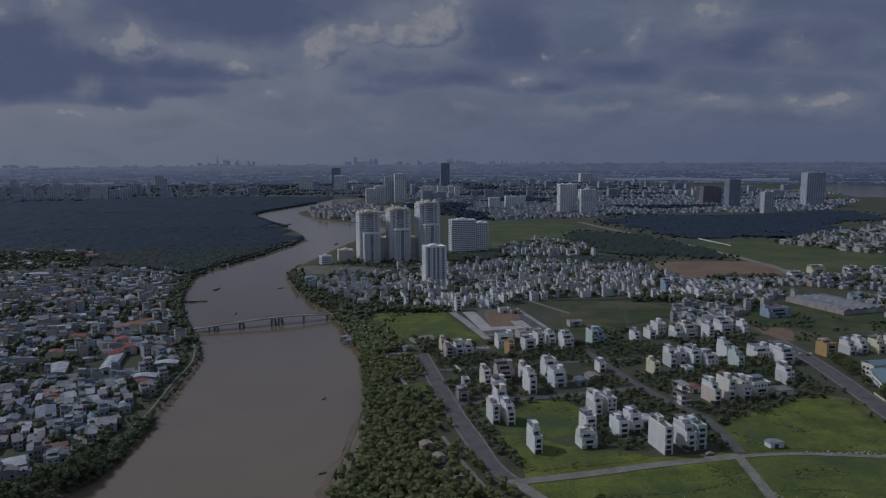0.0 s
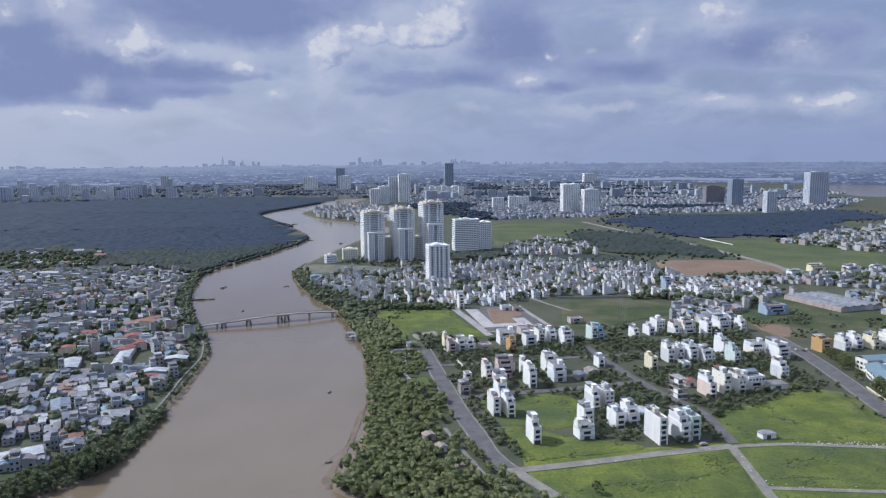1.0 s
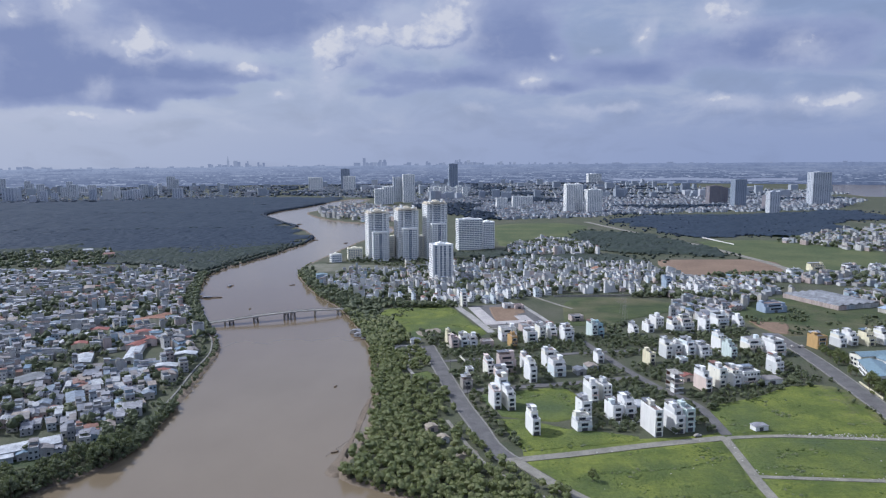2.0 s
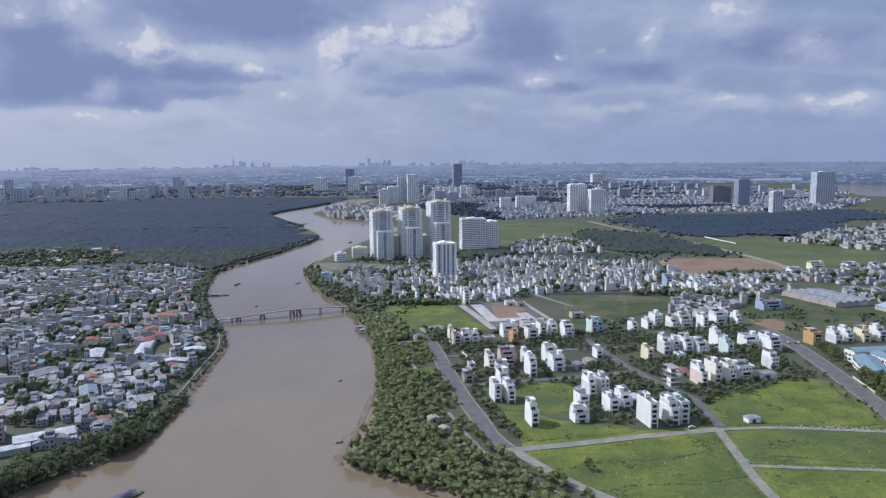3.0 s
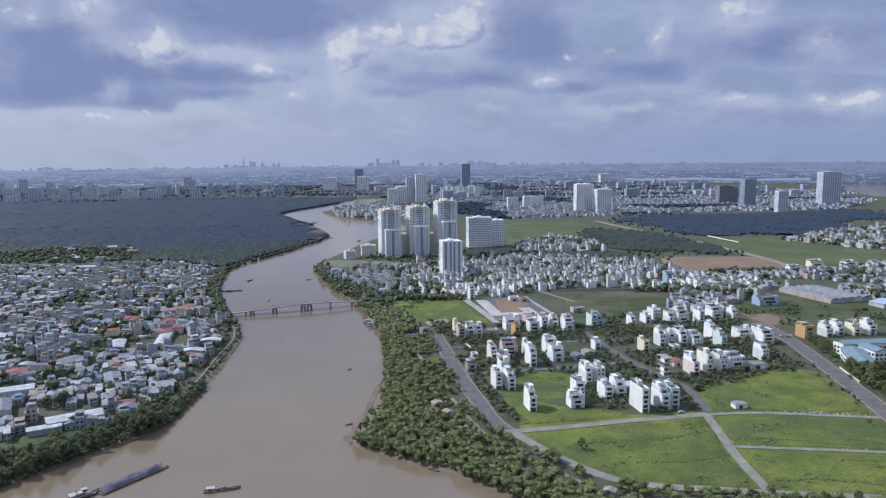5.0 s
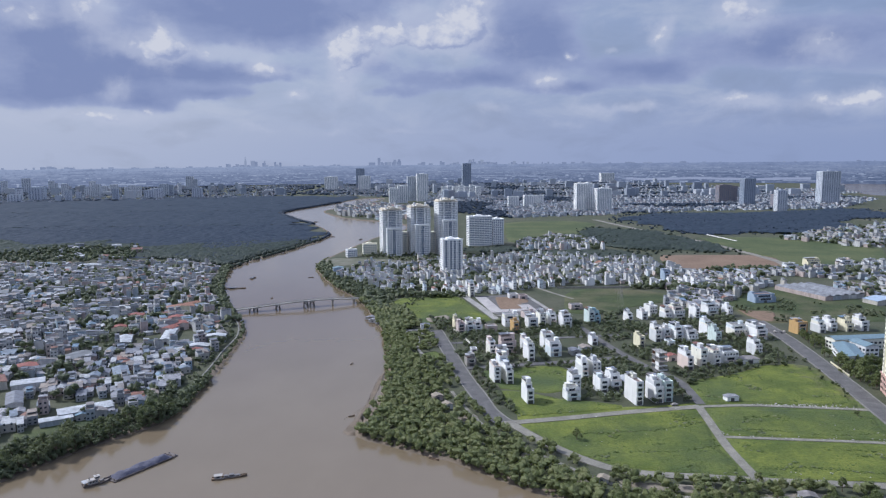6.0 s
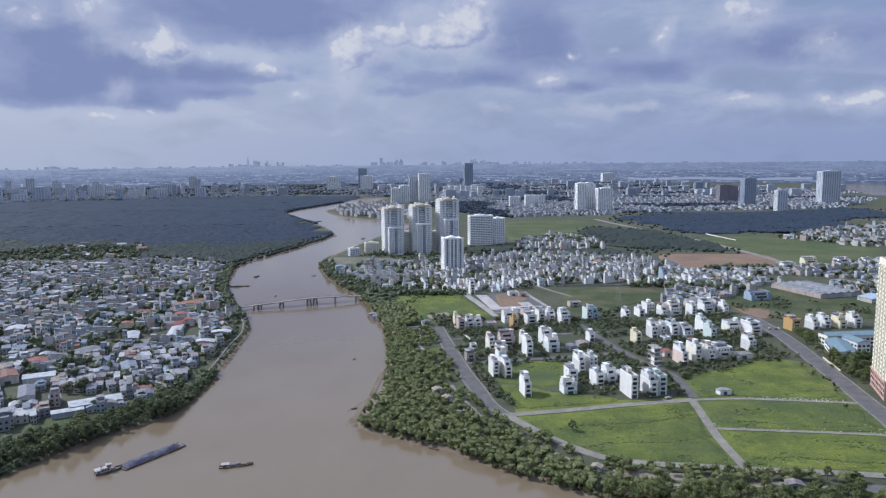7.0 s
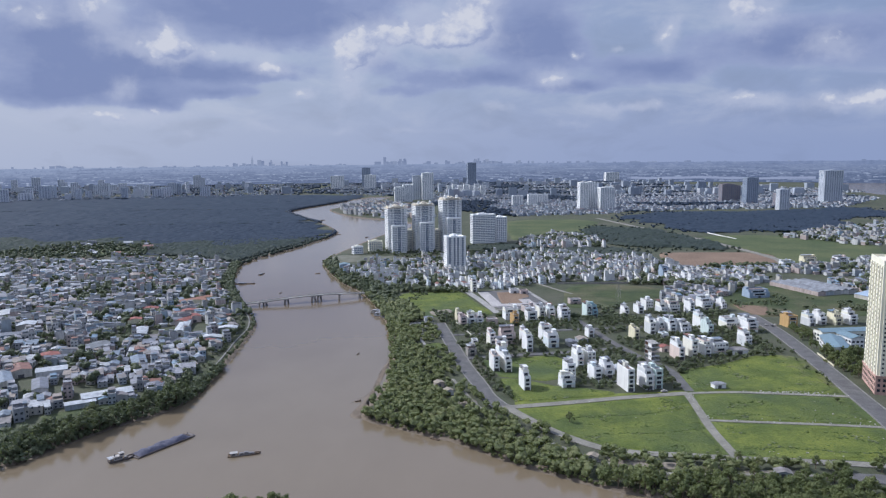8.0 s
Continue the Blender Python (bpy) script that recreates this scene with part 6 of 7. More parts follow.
# ---- trees ----
bm = bmesh.new()
bmesh.ops.create_icosphere(bm, subdivisions=1, radius=1.0)
ICO0 = ([v.co.copy() for v in bm.verts], [tuple(v.index for v in f.verts) for f in bm.faces])
bm.free()


def clump(s, c, r, rnd, flat=0.8, ico=ICO0, rough=0.4):
    seed = rnd.uniform(0, 100)
    v = [Vector(c) + Vector((p.x * r, p.y * r, p.z * r * flat)) * (1 + rough * noise.noise(p * 1.6 + Vector((seed, 0, 0))) + rnd.uniform(-0.09, 0.09)) for p in ico[0]]
    s.add(v, ico[1])


def sprays(s, c, r, rnd, count, size):
    """Loose leafy twigs standing out of a clump."""
    for _ in range(count):
        d = Vector((rnd.gauss(0, 1), rnd.gauss(0, 1), rnd.gauss(0.25, 0.9))).normalized()
        p = Vector(c) + d * r * rnd.uniform(0.72, 1.18)
        a = Vector((rnd.gauss(0, 1), rnd.gauss(0, 1), rnd.gauss(0, 1))).normalized() * size * rnd.uniform(0.5, 1.2)
        b = a.cross(d).normalized() * size * rnd.uniform(0.4, 0.8)
        s.add([p - a, p + b, p + a, p - b * 0.7 + d * size * 0.3], [(0, 1, 2), (0, 2, 3)])


def tree_meshes(seed, high, spread, lobes, leafy=44):
    rnd = random.Random(seed)
    tr, cr = Shape(), Shape()
    tr.tube((0, 0, -0.4), (0.1, 0.05, high * 0.45), 0.035 * high, 0.022 * high, 7)
    main = []
    for i in range(lobes):
        a = 2.4 * i + rnd.uniform(-0.4, 0.4)
        u = (i + 0.5) / lobes
        q = spread * math.sqrt(1 - u) * rnd.uniform(0.55, 0.95)
        c = Vector((q * math.cos(a), q * math.sin(a), high * (0.38 + 0.46 * u + rnd.uniform(-0.06, 0.06))))
        tr.tube((0.05, 0, high * rnd.uniform(0.25, 0.42)), c, 0.016 * high, 0.006 * high, 4, cap=False)
        r = spread * rnd.uniform(0.30, 0.44)
        clump(cr, c, r * 0.72, rnd, rnd.uniform(0.8, 1.0), ICO0, 0.8)
        sprays(cr, c, r, rnd, leafy, 0.46)
    return tr.mesh("trunk", [m_bark]), cr.mesh("crown", [m_leaf])


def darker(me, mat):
    """The same mesh in another leaf material, such as the darker shaded one."""
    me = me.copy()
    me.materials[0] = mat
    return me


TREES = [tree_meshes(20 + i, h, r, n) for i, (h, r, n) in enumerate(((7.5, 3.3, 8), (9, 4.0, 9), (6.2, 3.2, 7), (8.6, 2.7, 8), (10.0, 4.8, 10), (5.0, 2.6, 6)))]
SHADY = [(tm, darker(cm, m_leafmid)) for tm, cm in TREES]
rnd = random.Random(77)


def tree(x, y, z=0.0, kind=None, size=1.0, label="leafy green tree with rounded crown", group="", name="tree", stock=None):
    tm, cm = (stock or TREES)[rnd.randrange(6) if kind is None else kind]
    k = size * rnd.uniform(0.68, 1.28)
    ob = thing(name, label, "tree", pose(x, y, z, 0, 0, rnd.uniform(0, 360)) @ Matrix.Diagonal((k, k, k * rnd.uniform(0.9, 1.15), 1)), group)
    part("trunk", tm, None, ob)
    part("crown", cm, None, ob)


def scatter(poly, gap, rnd, clear=None, keep=1.0, margin=0.0):
    """Points about gap metres apart in a polygon, on land and off what is taken."""
    p = np.array(poly, float)
    x0, y0 = p.min(0)
    x1, y1 = p.max(0)
    gx, gy = np.meshgrid(np.arange(x0, x1, gap), np.arange(y0, y1, gap * 0.87))
    gx = gx + (np.arange(gx.shape[0]) % 2)[:, None] * gap / 2
    n = gx.size
    jit = np.array([(rnd.uniform(-0.38, 0.38), rnd.uniform(-0.38, 0.38), rnd.random()) for _ in range(n)])
    gx, gy = gx.ravel() + jit[:, 0] * gap, gy.ravel() + jit[:, 1] * gap
    ok = inside(p, gx, gy) & (jit[:, 2] < keep)
    gx, gy = gx[ok], gy[ok]
    ok = land(gx, gy) > margin
    gx, gy = gx[ok], gy[ok]
    for cx, cy, r in (clear or []):
        ok = (gx - cx) ** 2 + (gy - cy) ** 2 > r * r
        gx, gy = gx[ok], gy[ok]
    return list(zip(gx.tolist(), gy.tolist()))


STREETS = []
for pts, wd in (([(58, 409), (54.7, 414.5), (49, 432.5), (46, 458), (39.8, 500), (34, 557), (26.2, 638)], 6.0), ([(58, 413), (69, 390), (80, 371), (98, 349), (119, 340), (141, 336), (162, 331), (214, 322), (300, 303)], 5.5),
                ([(255, 300), (264, 345), (273.5, 381), (282, 419), (290.5, 456), (299.5, 498), (309.5, 545), (317.5, 590), (324, 650)], 9.5), ([(156, 640), (165, 561), (173, 518), (184, 480), (180, 434)], 4.5),
                ([(42, 520), (80, 526), (120, 531), (168, 540)], 5), ([(34, 592), (80, 596), (120, 601), (163, 606), (312, 618)], 5), ([(60, 411), (95, 417), (133, 424), (178, 430)], 4), ([(177, 431), (164, 334)], 4)):
    STREETS += [(p[0], p[1], wd) for p in spline(pts, 5)]

PATHWAY = [(p[0], p[1], 3.0) for p in spline([(29, 470), (38, 428), (46, 402), (63, 374), (84, 344), (112, 321), (134, 315), (181, 312), (225, 303)], 4)]
WOODS, GARDEN = Shape(), Shape()
wood_rnd = random.Random(9)


def wood_clump(x, y, r, z=0.0, shape=None, lobes=3):
    s = shape or WOODS
    for _ in range(lobes):
        c = (x + wood_rnd.uniform(-0.6, 0.6) * r, y + wood_rnd.uniform(-0.6, 0.6) * r, z + r * wood_rnd.uniform(0.7, 1.5))
        close = y < 640
        k = r * wood_rnd.uniform(0.55, 0.85)
        clump(s, c, k * (0.8 if close else 1.0), wood_rnd, 0.85, ICO0, 0.8)
        sprays(s, c, k, wood_rnd, 18 if close else 3, 0.46 if close else r * 0.3)


# riverside belt on the near right bank
BELT = [(-30, 404), (-12, 388), (4, 377), (23, 366), (36, 350), (49, 336), (74, 317), (96, 302), (170, 266), (300, 215), (300, 298), (214, 318), (162, 327), (119, 335), (95, 345), (76, 370), (64, 388), (56, 410), (48, 445), (43, 490), (36, 540), (29, 579),
        (18, 640), (8, 690), (-5, 730), (-40, 760), (-52, 790), (-36, 718), (-23, 653), (-18, 589), (-15, 525), (-18, 467)]
CLEAR = [(-23, 415, 5), (-22, 433, 6), (-17, 458, 6), (-14, 485, 5), (-12, 510, 4), (20, 455, 7), (26, 439, 6), (91, 337, 5), (112, 325, 6), (172, 309, 8), (238, 304, 9), (214, 306, 10), (19, 554, 12), (7, 632, 11.5), (9, 600, 3), (9, 585, 3), (17, 648, 7)]
spots = scatter(BELT, 4.3, rnd, STREETS + CLEAR + PATHWAY, 0.95, 0.2)
spots.sort(key=lambda p: p[1])
count = 0
for x, y in spots:
    # inland of this line the south strip opens into yards, grass and single trees
    open_strip = x > 84 and y > 310 - 0.12 * (x - 100)
    road = min(abs(x - a) + abs(y - b) for a, b, _ in STREETS)
    near_road = road < 32 and not open_strip
    if (open_strip and rnd.random() < 0.42) or (near_road and rnd.random() < (0.55 if road < 12 else 0.34)):
        continue
    if count < 300 and y > 270:
        if open_strip or near_road:
            tree(x, y, -0.2, rnd.choice((0, 2, 3, 5)), 0.84, "single rounded green tree beside path and lane", "riverside trees", "riverside_tree")
        else:
            tree(x, y, -0.3, None, 0.80, "bushy green riverside tree in dense stand", "riverside trees", "riverside_tree")
        count += 1
    else:
        wood_clump(x, y, 2.4 * rnd.uniform(0.75, 1.35), 0.2, lobes=4)

# low growth that hangs over the water's edge
for p in spline([p for p in RIGHT_BANK if 260 < p[1] < 1140], 3.0):
    if not (p[0] < -10 and 396 < p[1] < 535) and wood_rnd.random() < 0.85:
        wood_clump(p[0] + 1.2 + wood_rnd.uniform(-0.8, 1.2), p[1] + 1.0 + wood_rnd.uniform(-0.8, 1.2), wood_rnd.uniform(0.9, 1.7), -1.2, None, 2)

for p in spline([p for p in LEFT_BANK if 240 < p[1] < 520], 2.8):
    for k in (0, 1):
        wood_clump(p[0] - 0.6 - 1.6 * k + wood_rnd.uniform(-0.8, 0.8), p[1] + 0.4 + 1.2 * k + wood_rnd.uniform(-0.8, 0.8), wood_rnd.uniform(1.3, 2.4), -1.3 + 1.2 * k, GARDEN, 2)

# near shore
for x, y, k in ((-66, 299, 1.2), (-60, 298, 1.0), (-72, 299, 1.1), (-79, 296, 1.0), (-54, 296, 1.0), (-86, 291, 0.9), (-66, 293, 1.2), (-49, 291, 1.0), (-76, 292, 1.1), (-58, 291, 1.1), (-44, 286, 0.9), (-92, 286, 0.9)):
    tree(x, y - 2.0, -0.6, rnd.choice((0, 1, 2)), k * 0.85, "bushy green tree on the near shore", "near shore trees", "shore_tree")

# left bank belt
lb = spline([p for p in LEFT_BANK if 250 <= p[1] <= 1100], 4.6)
for i, p in enumerate(lb):
    thick = 10 if p[1] < 640 else 16
    bare = 505 < p[1] < 690
    for k in range(1 if bare else int(thick / 4.2)):
        if bare and rnd.random() < 0.75:
            wood_clump(p[0] - 2.5 + rnd.uniform(-1.0, 1.0), p[1], rnd.uniform(1.1, 2.3), -0.6, GARDEN)
            wood_clump(p[0] - 12.5 + rnd.uniform(-2.5, 2.5), p[1], rnd.uniform(1.2, 2.6), -0.4, GARDEN, 2)
        elif p[1] > 452 and not bare and rnd.random() < 0.9:
            wood_clump(p[0] - 2 - k * 4.0 + rnd.uniform(-1.8, 1.8), p[1] + rnd.uniform(-2, 2), rnd.uniform(1.9, 3.3), -0.3, GARDEN)
BANKWOOD = [(-330, 270), (-270, 319), (-204, 346), (-187, 369), (-169, 397), (-147, 423), (-138, 448), (-150, 462), (-166, 432), (-186, 408), (-206, 392), (-232, 374), (-268, 358), (-330, 330)]
bank_spots = scatter(BANKWOOD, 4.9, rnd, None, 0.95, 0.8)
for n, (x, y) in enumerate(sorted(bank_spots, key=lambda p: land(np.array([p[0]]), np.array([p[1]]))[0])):
    if n < 230:
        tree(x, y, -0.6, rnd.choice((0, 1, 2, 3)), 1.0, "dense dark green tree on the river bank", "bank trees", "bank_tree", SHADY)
    else:
        wood_clump(x, y, rnd.uniform(2.2, 3.4), 0.6, GARDEN, 5)
for x, y in scatter([(-178, 452), (-160, 452), (-148, 470), (-150, 500), (-160, 520), (-172, 516), (-168, 480)], 5.2, rnd, taken, 0.7, 3.0):
    wood_clump(x, y, rnd.uniform(2.0, 3.6), -0.3, GARDEN, 4)
field("meadow", [(-214, 404), (-200, 410), (-184, 424), (-168, 436), (-166, 444), (-184, 438), (-206, 424), (-220, 414)], m_grassdark, 0.2, "green grass strip behind the river bank")

# street and garden trees among the new houses
AMONG = [(48, 470), (60, 425), (180, 440), (190, 470), (285, 512), (300, 610), (312, 690), (200, 700), (150, 690), (70, 660), (20, 690), (30, 600)]
for x, y in scatter(AMONG, 5.2, rnd, STREETS + taken, 0.93, 2.0):
    if inside(np.array(MEADOWS[4][1], float), np.array([x]), np.array([y]))[0] or inside(np.array(MEADOWS[5][1], float), np.array([x]), np.array([y]))[0] or inside(np.array(MEADOWS[3][1], float), np.array([x]), np.array([y]))[0]:
        continue
    if noise.noise((x * 0.02, y * 0.02, 6.0)) > -0.24:
        if y < 640 and rnd.random() < 0.28:
            tree(x, y, -0.2, rnd.choice((0, 2, 3, 5)), 0.58, "small dark green garden tree between houses", "garden trees", "garden_tree", SHADY)
        else:
            wood_clump(x, y, rnd.uniform(1.2, 2.8), -0.3, GARDEN, 3)
for x, y, k in ((91, 385, 0.55), (163, 329, 0.85), (152, 325, 0.9), (196, 318, 0.8), (207, 315, 1.0), (225, 312, 0.8), (262, 408, 0.6), (305, 470, 0.9), (308, 482, 0.9), (303, 490, 0.8), (314, 500, 0.9), (318, 512, 0.9), (180, 316, 0.8), (240, 322, 0.7)):
    tree(x, y, 0, None, k, "single leafy green tree beside a lane", "lane trees")
for x, y in scatter([(300, 452), (334, 470), (340, 505), (318, 505), (334, 560), (338, 596), (328, 590), (312, 520)], 5.2, rnd, taken + STREETS, 0.9):
    tree(x, y, 0, None, 0.85, "dense green tree beside the main road", "roadside trees")

for p in spline([(279, 440), (290, 498), (300, 545), (307, 588)], 4.0):
    if rnd.random() < 0.6:
        wood_clump(p[0] + rnd.uniform(-5, 2), p[1], rnd.uniform(0.8, 1.8), -0.4, GARDEN, 2)

# gardens at the foot of the tower blocks
for x, y in scatter([(-60, 1120), (-10, 1085), (60, 1085), (150, 1100), (110, 1140), (30, 1150), (-60, 1180), (-75, 1140)], 7.5, wood_rnd, None, 0.6, 4.0):
    wood_clump(x, y, wood_rnd.uniform(1.6, 3.4), -0.3, GARDEN, 2)

# woods round the bridge's foot, along the right bank and behind the meadow
for poly, gap, r0, r1 in (([(-40, 715), (-58, 800), (-90, 880), (-118, 985), (-130, 1040), (-115, 1060), (-70, 900), (-30, 830), (60, 800), (66, 785), (-16, 788), (-15, 715)], 5.5, 2.2, 4.0),
                          ([(260, 820), (330, 800), (330, 850), (280, 870)], 7, 2.5, 3.8), ([(430, 930), (520, 935), (500, 960), (400, 955)], 7, 2.5, 4.0)):
    for x, y in scatter(poly, gap, wood_rnd, taken, 0.93, 0.5):
        wood_clump(x, y, wood_rnd.uniform(r0, r1), -0.5, GARDEN, 2)
for poly, gap, share, r0, r1 in (([(-14, 700), (-11, 779), (21, 797), (20, 760), (4, 720), (0, 690)], 4.5, 0.9, 0.8, 1.8), ([(326, 642), (332, 760), (395, 795), (440, 720), (470, 700), (468, 650), (400, 640)], 5.5, 0.9, 0.8, 2.2)):
    for x, y in scatter(poly, gap, wood_rnd, taken + STREETS, share, 2.0):
        if noise.noise((x * 0.035, y * 0.035, 4.0)) > 0.10:
            wood_clump(x, y, wood_rnd.uniform(r0, r1), -0.2, GARDEN, 2)
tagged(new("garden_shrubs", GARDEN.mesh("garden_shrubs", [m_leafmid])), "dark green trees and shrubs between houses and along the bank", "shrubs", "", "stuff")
me = WOODS.mesh("woodland", [m_leaf])
tagged(new("woodland", me), "dense green trees and shrubs along river and streets", "trees", "", "stuff")

# mangrove forest across the river, and the far woods: an uneven closed canopy with crowns standing out of it
MANGROVE, SCRUB = Shape(), Shape()


def canopy(poly, step, high, rnd, y0=0, y1=9999, into=None):
    p = np.array(poly, float)
    xs, ys = np.arange(p[:, 0].min(), p[:, 0].max() + step, step), np.arange(max(y0, p[:, 1].min()), min(y1, p[:, 1].max()) + step, step)
    if len(ys) < 2:
        return
    gx, gy = np.meshgrid(xs, ys)
    jit = np.array([(rnd.uniform(-0.35, 0.35), rnd.uniform(-0.35, 0.35), rnd.uniform(-0.5, 0.5)) for _ in range(gx.size)]).reshape(*gx.shape, 3)
    gx, gy = gx + jit[..., 0] * step, gy + jit[..., 1] * step
    wave = (8 + 3.5 * step) * np.sin(gx * 0.021 + 2.3 * np.sin(gy * 0.013)) * np.sin(gy * 0.027 + 1.9 * np.sin(gx * 0.017))
    ok = inside(p, gx + wave, gy + wave) & (gx > -0.64 * gy - 80) & (gx < 0.8 * gy + 80)
    ok[ok] = land(gx[ok], gy[ok]) > 0.5
    edge = np.zeros(gx.shape)
    edge[ok] = np.clip(np.minimum(land(gx[ok], gy[ok]), -edge_distance(p, gx[ok] + wave[ok], gy[ok] + wave[ok])) / (3.2 * step + 4.0), 0.0, 1.0) ** 0.7
    num = np.full(gx.shape, -1)
    v = []
    for i, j in zip(*np.nonzero(ok)):
        num[i, j] = len(v)
        x, y = gx[i, j], gy[i, j]
        swell = 0.9 * noise.noise((x * 0.012, y * 0.012, 1.0)) + 1.3 * (0.45 - noise.voronoi((x / step / 3.2, y / step / 3.2, 0.5))[0][0])
        v.append((x, y, edge[i, j] * high * (0.68 + 0.55 * swell + 0.35 * jit[i, j, 2]) - 0.2))
    f = []
    for i in range(gx.shape[0] - 1):
        for j in range(gx.shape[1] - 1):
            q = (num[i, j], num[i, j + 1], num[i + 1, j + 1], num[i + 1, j])
            if min(q) >= 0:
                f += [(q[0], q[1], q[2]), (q[0], q[2], q[3])]
    (into or MANGROVE).add(v, f)


forest = [(-262, 1045), (-240, 1130), (-200, 1266), (-168, 1424), (-168, 1515), (-226, 1727), (-300, 1907), (-366, 2090), (-350, 2260), (-312, 2400), (-250, 2640), (-170, 2886), (-240, 3050), (-560, 3120), (-880, 3180), (-1100, 2960), (-1350, 3000), (-1850, 3010), (-1700, 2400), (-690, 1180), (-610, 1290), (-470, 1290), (-430, 1180), (-330, 1110)]
forest_edge = [(-262, 1045), (-240, 1130), (-205, 1240), (-180, 1370), (-250, 1330), (-330, 1250), (-380, 1340), (-470, 1300), (-560, 1410), (-660, 1330), (-780, 1430), (-900, 1400), (-690, 1180), (-610, 1290), (-470, 1290), (-430, 1180), (-330, 1110)]
canopy(forest_edge, 3.0, 6.0, wood_rnd, 1040, 1440, SCRUB)
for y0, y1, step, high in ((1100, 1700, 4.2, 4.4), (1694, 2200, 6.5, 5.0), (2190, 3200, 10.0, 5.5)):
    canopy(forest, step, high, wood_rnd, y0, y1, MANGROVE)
GROVES = [([(560, 1420), (700, 1385), (800, 1340), (960, 1450), (1010, 1640), (1280, 1760), (1330, 2010), (900, 1900), (700, 1950), (520, 1780)], 5.4, 6.5, MANGROVE), ([(400, 1560), (500, 1480), (528, 1300), (530, 1130), (470, 1120), (400, 1150), (350, 1230), (345, 1400)], 3.4, 6.5, SCRUB),
          ([(85, 1215), (180, 1245), (190, 1180), (110, 1120), (90, 1090), (150, 1090)], 3.2, 4.5, SCRUB), ([(180, 1110), (330, 1060), (400, 1110), (345, 1160), (260, 1170), (190, 1190)], 3.6, 3.6, SCRUB)]
for poly, step, high, into in GROVES:
    canopy(poly, step, high, wood_rnd, 0, 9999, into)
    for x, y in scatter(poly, step * 5, wood_rnd, None, 0.7, 2.0):
        clump(into, (x, y, high * 0.38), wood_rnd.uniform(2.0, 3.8), wood_rnd, 0.75, ICO0, 0.6)
    for p in spline(poly + poly[:1], 7):
        if wood_rnd.random() < 0.75 and land(np.array([p[0]]), np.array([p[1]]))[0] > 4:
            r = wood_rnd.uniform(1.4, 3.4)
            clump(into, (p[0] + wood_rnd.gauss(0, 8), p[1] + wood_rnd.gauss(0, 10), r * 0.5), r, wood_rnd, 0.8, ICO0, 0.6)
near_forest = [p for p in forest if p[1] < 1500] + [(-900, 1500)]
for x, y in scatter(near_forest, 6.6, wood_rnd, None, 0.85, 1.0):
    if x > -0.64 * y - 40 and wood_rnd.random() < (1520 - y) / 330:
        clump(SCRUB if wood_rnd.random() < (1560 - y) / 260 else MANGROVE, (x, y, 1.6), wood_rnd.uniform(2.0, 3.8), wood_rnd, 0.8, ICO0, 0.6)
for x, y in spline([p for p in LEFT_BANK if 1600 <= p[1] <= 2650], 5.5):
    for k in (0, 1):
        clump(MANGROVE, (x - 2.5 - 6 * k, y, 0.8 + k), wood_rnd.uniform(2.4, 4.2), wood_rnd, 0.8, ICO0, 0.6)
for x, y in spline([p for p in LEFT_BANK if 1030 <= p[1] <= 1600], 4.5):
    clump(SCRUB if y < 1400 else MANGROVE, (x - wood_rnd.uniform(2, 7), y, 0.8), wood_rnd.uniform(1.8, 3.4), wood_rnd, 0.8, ICO0, 0.6)
me = SCRUB.mesh("riverside_scrub", [m_leafolive])
me.polygons.foreach_set("use_smooth", np.ones(len(me.polygons), bool))
tagged(new("riverside_scrub", me), "dense dark olive woodland beside river and fields", "woodland", "", "stuff")
me = MANGROVE.mesh("mangrove_forest", [m_leafhazed])
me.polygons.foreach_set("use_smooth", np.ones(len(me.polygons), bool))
tagged(new("mangrove_forest", me), "wide dark mangrove forest across the river, blue haze in its colour", "forest", "", "stuff")

